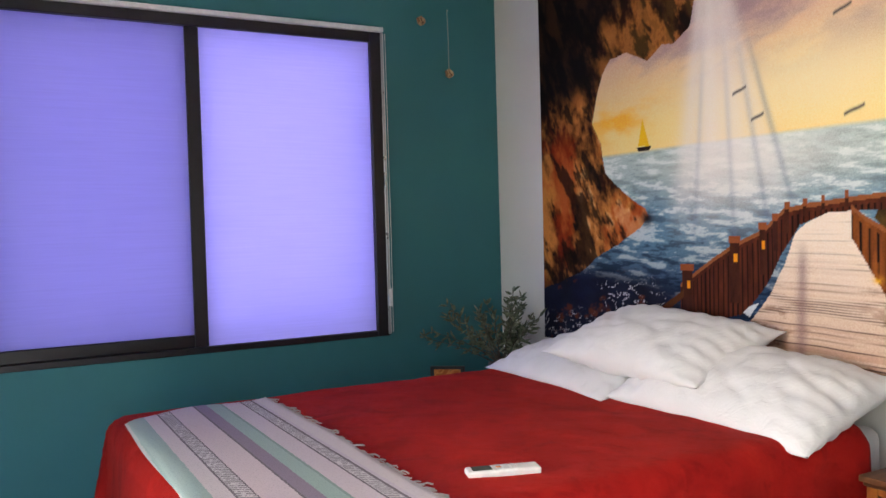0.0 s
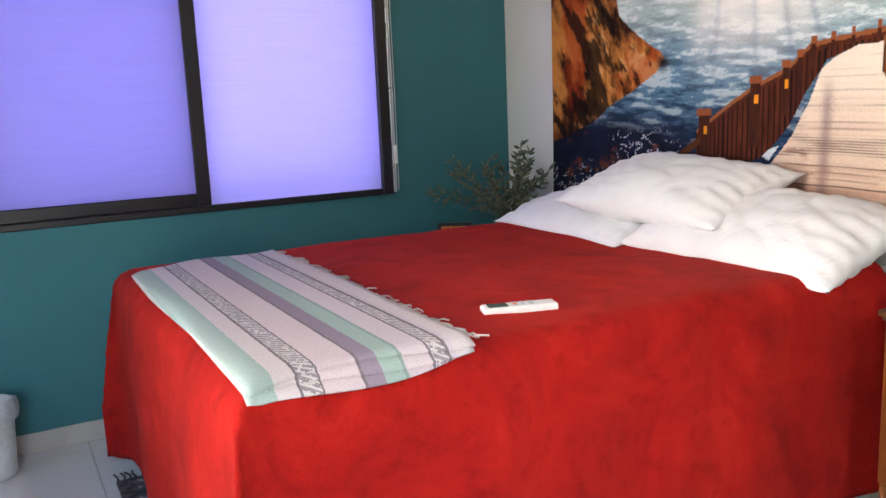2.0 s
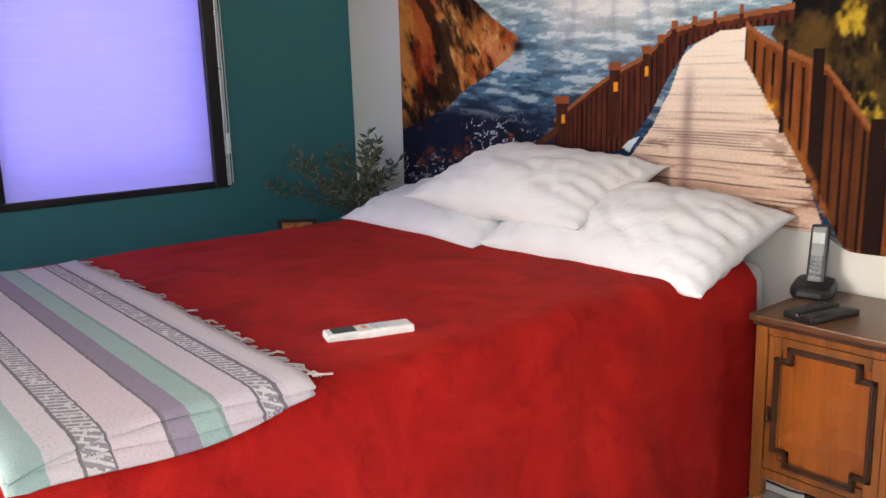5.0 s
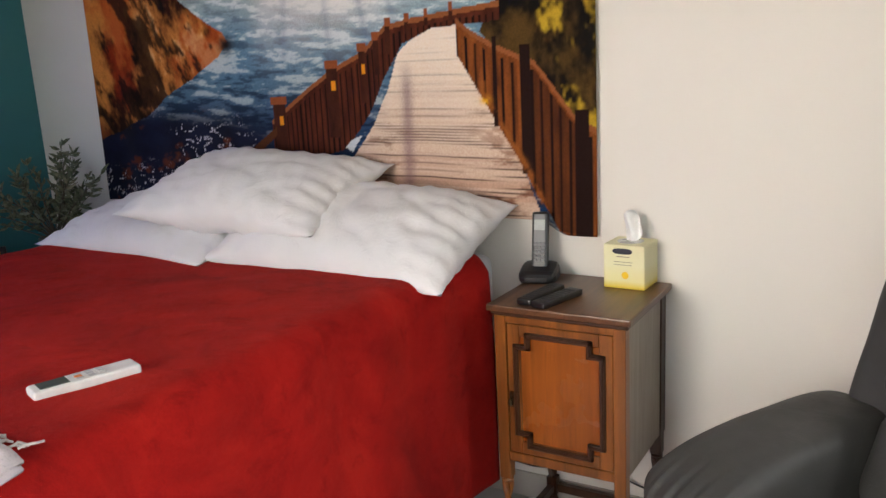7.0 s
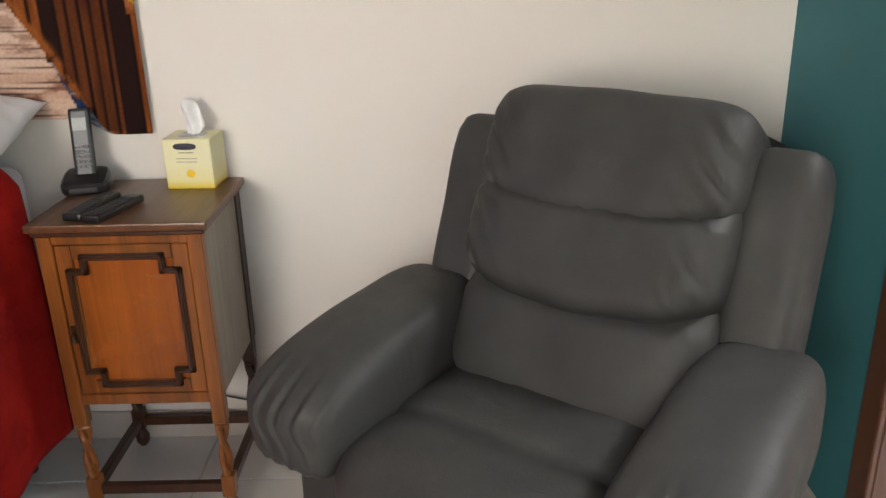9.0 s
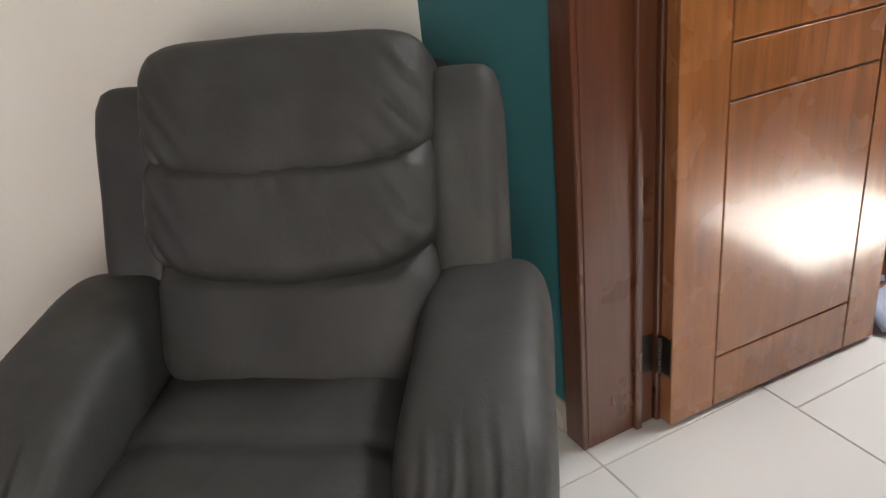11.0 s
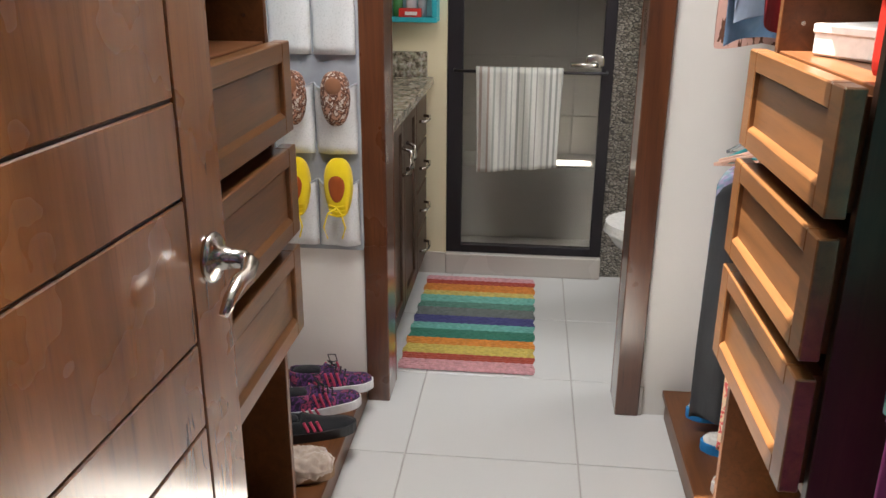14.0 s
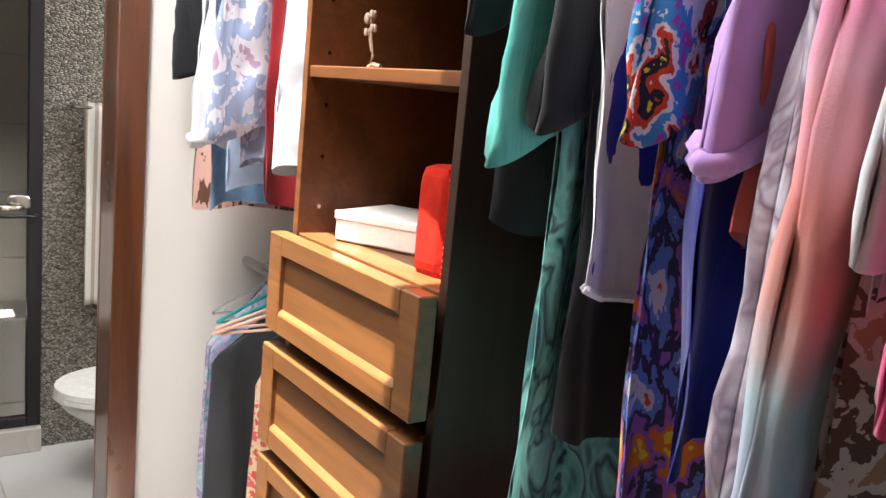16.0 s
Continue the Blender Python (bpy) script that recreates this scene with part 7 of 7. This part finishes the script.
def towel(at, half, drop_front, drop_back, rz, label):
    ob = thing("towel", at, label, "towel", "striped towels", rz)
    bm = bmesh.new()
    tot = drop_front + drop_back + 0.03

    def f(u, v):
        s = v * tot
        y = -half + 2 * half * u
        if s < drop_front:
            x, z = -0.013, -(drop_front - s)
        elif s < drop_front + 0.03:
            a = (s - drop_front) / 0.03 * math.pi
            x, z = -0.013 * math.cos(a), 0.012 * math.sin(a)
        else:
            x, z = 0.013, -(s - drop_front - 0.03)
        d = max(0, -z)
        x += (0.010 * math.sin(u * 13 + 1) * min(1, d * 4) + 0.006 * math.sin(u * 27 + 4 * d)) * (1 if s < drop_front else 0.4)
        y *= 1 - 0.05 * min(1, d * 3)
        return Vector((x, y, z - 0.02 * (u - 0.5) * min(1, d * 3) * 1.5))
    sheet(bm, f, 40, 40)
    solidify(part("cloth", bm, TOWEL, ob, smooth=True), 0.004)


towel((SHX - 0.055, -1.090, 0.928), 0.182, 0.425, 0.36, 0, "pale striped towel hanging on the shower door bar")
bm = bmesh.new()
tube(bm, [(SHX - 0.002, -1.58, 1.325), (SHX - 0.06, -1.58, 1.325), (SHX - 0.06, -2.04, 1.325), (SHX - 0.002, -2.04, 1.325)], 0.008, 10)
solo("towel_rail", bm, CHROME, "chrome towel rail on the pebble wall", "rail", smooth=True)
towel((SHX - 0.06, -1.81, 1.334), 0.20, 0.74, 0.60, 0, "pale striped bath towel hanging on the pebble wall")

# ---- toilet ----
CERAMIC = plain("white_ceramic", (0.72, 0.70, 0.66), 0.12)
wc = thing("toilet", (7.0, -1.87, 0), "white ceramic toilet with its seat lid closed", "toilet", rz=0)


def oval(t, ln, w):
    a = 2 * math.pi * t
    return (w * math.sin(a) * 1.0, ln * math.cos(a) * (1.0 if math.cos(a) > 0 else 0.82))


bm = bmesh.new()
prof = [(0.52, 0.0), (0.50, 0.05), (0.46, 0.14), (0.62, 0.25), (0.92, 0.34), (1.0, 0.385)]
rings = []
for k, z in prof:
    rings.append([bm.verts.new((oval(i / 28, 0.235, 0.18)[0] * k, oval(i / 28, 0.235, 0.18)[1] * k + 0.19 * (1 - (1 - k) * 0.9), z)) for i in range(28)])
for a, b in zip(rings, rings[1:]):
    for i in range(28):
        bm.faces.new((a[i], a[(i + 1) % 28], b[(i + 1) % 28], b[i]))
bm.faces.new(rings[0][::-1])
bm.faces.new(rings[-1])
part("bowl", bm, CERAMIC, wc, smooth=True)
for nm, z0, z1, k in (("seat", 0.388, 0.404, 1.03), ("lid", 0.406, 0.424, 1.02)):
    bm = bmesh.new()
    lo = [bm.verts.new((oval(i / 32, 0.235, 0.18)[0] * k, oval(i / 32, 0.235, 0.18)[1] * k + 0.19, z0)) for i in range(32)]
    hi = [bm.verts.new((oval(i / 32, 0.235, 0.18)[0] * k * 0.985, oval(i / 32, 0.235, 0.18)[1] * k * 0.985 + 0.19, z1)) for i in range(32)]
    for i in range(32):
        bm.faces.new((lo[i], lo[(i + 1) % 32], hi[(i + 1) % 32], hi[i]))
    bm.faces.new(lo[::-1])
    bm.faces.new(hi)
    part(nm, bm, CERAMIC, wc)
part("tank", boxes((-0.20, 0.20, -0.22, -0.04, 0.36, 0.72), bevel=0.02, seg=3), CERAMIC, wc)
part("tank_lid", boxes((-0.21, 0.21, -0.23, -0.03, 0.722, 0.755), bevel=0.01, seg=2), CERAMIC, wc)
bm = bmesh.new()
tube(bm, [(-0.15, -0.035, 0.66), (-0.15, -0.02, 0.66), (-0.10, -0.015, 0.655)], 0.007, 8)
part("flush_lever", bm, CHROME, wc, smooth=True)

# ---- vanity ----
va = thing("vanity_cabinet", (0, 0, 0), "dark brown wooden vanity cabinet with metal pulls", "cabinet")
VX0, VX1, VF = 6.44, 7.447, -0.700
DKV = wood("vanity_wood", (0.035, 0.018, 0.010), (0.085, 0.045, 0.026), 0.4)
part("carcass", boxes((VX0, VX1, VF + 0.02, -0.02, 0.10, 0.855)), DKV, va)
part("plinth", boxes((VX0, VX1, VF + 0.07, -0.02, 0.0, 0.10)), DKV, va)
for x0, x1, hx in ((6.45, 6.79, 6.75), (6.80, 7.12, 6.84)):
    d = part("door", boxes((x0 + 0.048, x1 - 0.048, VF + 0.010, VF + 0.018, 0.163, 0.797)), DKV, va)
    for row in ((x0, x0 + 0.05, VF, VF + 0.019, 0.115, 0.845), (x1 - 0.05, x1, VF, VF + 0.019, 0.115, 0.845)):
        part("stile", boxes(row, bevel=0.002), DKV, d)
    for z in (0.115, 0.795):
        part("rail", boxes((x0 + 0.0505, x1 - 0.0505, VF, VF + 0.019, z, z + 0.05), bevel=0.002), DKV, d)
    bm = bmesh.new()
    tube(bm, [(hx, VF, 0.64), (hx, VF - 0.028, 0.65), (hx, VF - 0.034, 0.69), (hx, VF - 0.028, 0.73), (hx, VF, 0.74)], 0.007, 8)
    part("handle", bm, STEEL, d, "bowed nickel pull", smooth=True)
for z0, z1 in ((0.115, 0.28), (0.29, 0.46), (0.47, 0.64), (0.65, 0.845)):
    d = part("drawer", boxes((7.13, 7.437, VF, VF + 0.019, z0, z1), bevel=0.003), DKV, va)
    zc = (z0 + z1) / 2
    bm = bmesh.new()
    tube(bm, [(7.20, VF, zc), (7.21, VF - 0.026, zc), (7.27, VF - 0.032, zc), (7.33, VF - 0.026, zc), (7.34, VF, zc)], 0.006, 8)
    part("handle", bm, STEEL, d, "bowed nickel pull", smooth=True)
vt = thing("granite_worktop", (0, 0, 0), "speckled brown granite worktop with a backsplash", "worktop")
part("slab", boxes((VX0 - 0.01, VX1 + 0.028, VF - 0.025, -0.012, 0.857, 0.89), bevel=0.004, seg=2), GRANITE, vt)
part("backsplash", boxes((VX1 + 0.004, VX1 + 0.028, VF + 0.0, -0.012, 0.891, 0.995), bevel=0.002), GRANITE, vt)
part("backsplash", boxes((VX0 - 0.01, VX1 + 0.003, -0.03, -0.012, 0.891, 0.995), bevel=0.002), GRANITE, vt)

# ---- turquoise wall shelf ----
TURQ = plain("turquoise_paint", (0.02, 0.36, 0.42), 0.5)
ws = thing("wall_shelf", (SHX - 0.03, -0.585, 1.12), "turquoise painted open wall shelf holding bottles", "shelf")
part("bottom", boxes((-0.11, 0, -0.165, 0.165, 0.0, 0.02), bevel=0.002), TURQ, ws)
part("top", boxes((-0.11, 0, -0.165, 0.165, 0.40, 0.42), bevel=0.002), TURQ, ws)
for y in (-0.165, 0.145):
    part("side", boxes((-0.11, 0, y, y + 0.02, 0.0205, 0.3995), bevel=0.002), TURQ, ws)
part("back", boxes((-0.008, -0.001, -0.144, 0.144, 0.021, 0.399)), plain("pale_aqua", (0.30, 0.55, 0.55), 0.6), ws)
part("shelf", boxes((-0.105, -0.009, -0.1445, 0.1445, 0.20, 0.212)), TURQ, ws)
for y, r, h, c in ((-0.10, 0.018, 0.13, (0.55, 0.58, 0.60)), (-0.055, 0.022, 0.11, (0.7, 0.7, 0.72)), (0.0, 0.02, 0.15, (0.10, 0.35, 0.12)), (0.05, 0.024, 0.09, (0.60, 0.28, 0.06)), (0.10, 0.02, 0.13, (0.7, 0.66, 0.6))):
    b = thing("bottle", (SHX - 0.085, -0.585 + y, 1.14), "small toiletry bottle on the turquoise shelf", "bottle", "toiletry bottles")
    bm = bmesh.new()
    lathe(bm, [(r, 0), (r, h * 0.7), (r * 0.5, h * 0.8), (r * 0.45, h * 0.86)], 14)
    part("body", bm, plain("bottle_%d" % int(abs(y) * 1000 + h * 100), c, 0.25), b, smooth=True)
    bm = bmesh.new()
    lathe(bm, [(r * 0.55, h * 0.86), (r * 0.55, h), (0.0, h)], 12)
    part("cap", bm, WHITE_PLASTIC, b)
rbx = thing("soap_box", (SHX - 0.118, -0.64, 1.14), "small red and white soap carton", "box")
part("carton", boxes((-0.018, 0.018, -0.045, 0.045, 0, 0.034), bevel=0.001), plain("red_carton", (0.6, 0.03, 0.02), 0.5), rbx)
part("label", boxes((-0.0188, -0.018, -0.03, 0.02, 0.008, 0.022)), WHITE_PLASTIC, rbx, "white label")

# ---- striped rug ----
RC = [(0.66, 0.34, 0.36), (0.42, 0.08, 0.05), (0.62, 0.48, 0.12), (0.70, 0.26, 0.05), (0.05, 0.20, 0.14), (0.16, 0.42, 0.36), (0.07, 0.07, 0.20), (0.16, 0.17, 0.16), (0.10, 0.24, 0.18), (0.18, 0.46, 0.38), (0.62, 0.48, 0.14), (0.66, 0.24, 0.05), (0.42, 0.07, 0.05), (0.66, 0.34, 0.36)]
wid = [0.075, 0.05, 0.075, 0.06, 0.08, 0.06, 0.075, 0.085, 0.06, 0.075, 0.05, 0.08, 0.05, 0.05]
br = thing("bath_rug", (6.515, -0.952, 0.0), "rainbow striped woven cotton bath rug on the tiles", "rug")
x = 0.0
sc = 0.895 / sum(wid)
for k, (c, w) in enumerate(zip(RC, wid)):
    w *= sc
    bm = bmesh.new()
    n = max(2, round(w / 0.014))
    for i in range(n):
        xa, xb = x + w * i / n, x + w * (i + 1) / n
        sheet(bm, lambda u, v, xa=xa, xb=xb: Vector((xa + (xb - xa) * u, (-0.238 - 0.004 * math.sin(xa * 70)) * (1 - v) + (0.238 + 0.004 * math.sin(xa * 61)) * v, 0.004 + 0.008 * math.sin(math.pi * u) ** 0.5 + 0.0015 * math.sin(v * 150 + i * 3))), 4, 40)
    part("stripe", bm, fabric("rug_stripe_%d" % k, c, tuple(v * 0.7 for v in c), 0.95, 300, 60), br, smooth=True)
    x += w

# bottle hung in the shower
sb = thing("shampoo_bottle", (8.20, -1.15, 1.42), "white pump bottle on the shower wall shelf", "bottle")
bm = bmesh.new()
lathe(bm, [(0.032, 0), (0.034, 0.01), (0.034, 0.13), (0.014, 0.15), (0.012, 0.17)], 18)
part("body", bm, WHITE_PLASTIC, sb, smooth=True)
bm = bmesh.new()
tube(bm, [(0, 0, 0.165), (0, 0, 0.195), (-0.03, 0, 0.195)], 0.005, 6)
part("pump", bm, WHITE_PLASTIC, sb)
solo("corner_ledge", boxes((8.10, 8.25, -1.25, -1.05, 1.40, 1.42), bevel=0.002), SHOWER_TILE, "small tiled ledge on the shower wall", "ledge", "structure")

# ---- floor ----
solo("floor", boxes((-0.15, 8.5, -4.85, 0.15, -0.12, -0.0035)), GROUT, "grey grout bed under the floor tiles", "floor", "structure")
floor = bpy.data.objects["floor"]
floor["label"] = "pale grey glossy ceramic tile floor with thin grout joints"


def tile_mesh(name, w, d):
    h, b = 0.008, 0.0015
    bm = bmesh.new()
    box(bm, -w / 2, w / 2, -d / 2, d / 2, -h, 0, bevel=b)
    return mesh_of(name, bm, FLOOR_TILE)


T, G = 0.5, 0.004
tile = tile_mesh("tile", T - G, T - G)


def lay_tiles(x0, y0, xa, xb, ya, yb):
    i0, i1 = math.floor((xa - x0) / T), math.ceil((xb - x0) / T)
    j0, j1 = math.floor((ya - y0) / T), math.ceil((yb - y0) / T)
    for i in range(i0, i1):
        for j in range(j0, j1):
            a0, a1 = max(x0 + i * T, xa), min(x0 + i * T + T, xb)
            c0, c1 = max(y0 + j * T, ya), min(y0 + j * T + T, yb)
            if a1 - a0 < 0.02 or c1 - c0 < 0.02:
                continue
            whole = a1 - a0 > T - 0.001 and c1 - c0 > T - 0.001
            ob = new("tile", tile if whole else tile_mesh("cut_tile", a1 - a0 - G, c1 - c0 - G))
            ob.location = ((a0 + a1) / 2, (c0 + c1) / 2, 0)
            ob.parent = floor


lay_tiles(4.10, -0.715, -0.1, 4.60, -4.8, 0.1)
lay_tiles(6.0, -1.317, 4.60, 8.4, -2.55, 0.1)


def skirting(name, rows):
    solo(name, boxes(*rows, bevel=0.002), SKIRT_TILE, "low tiled skirting along the wall", "skirting", "structure")


skirting("baseboard_north", [(0.01, EAST - 0.01, -0.011, -0.0, 0.0, 0.085)])
skirting("baseboard_west", [(0.0, 0.011, -4.69, -0.011, 0.0, 0.085)])
skirting("baseboard_east", [(EAST - 0.011, EAST, -0.61, -0.011, 0.0, 0.085), (EAST - 0.011, EAST, -4.69, -1.51, 0.0, 0.085)])
skirting("baseboard_end", [(END - 0.011, END, -1.53, -1.475, 0.0, 0.10)])
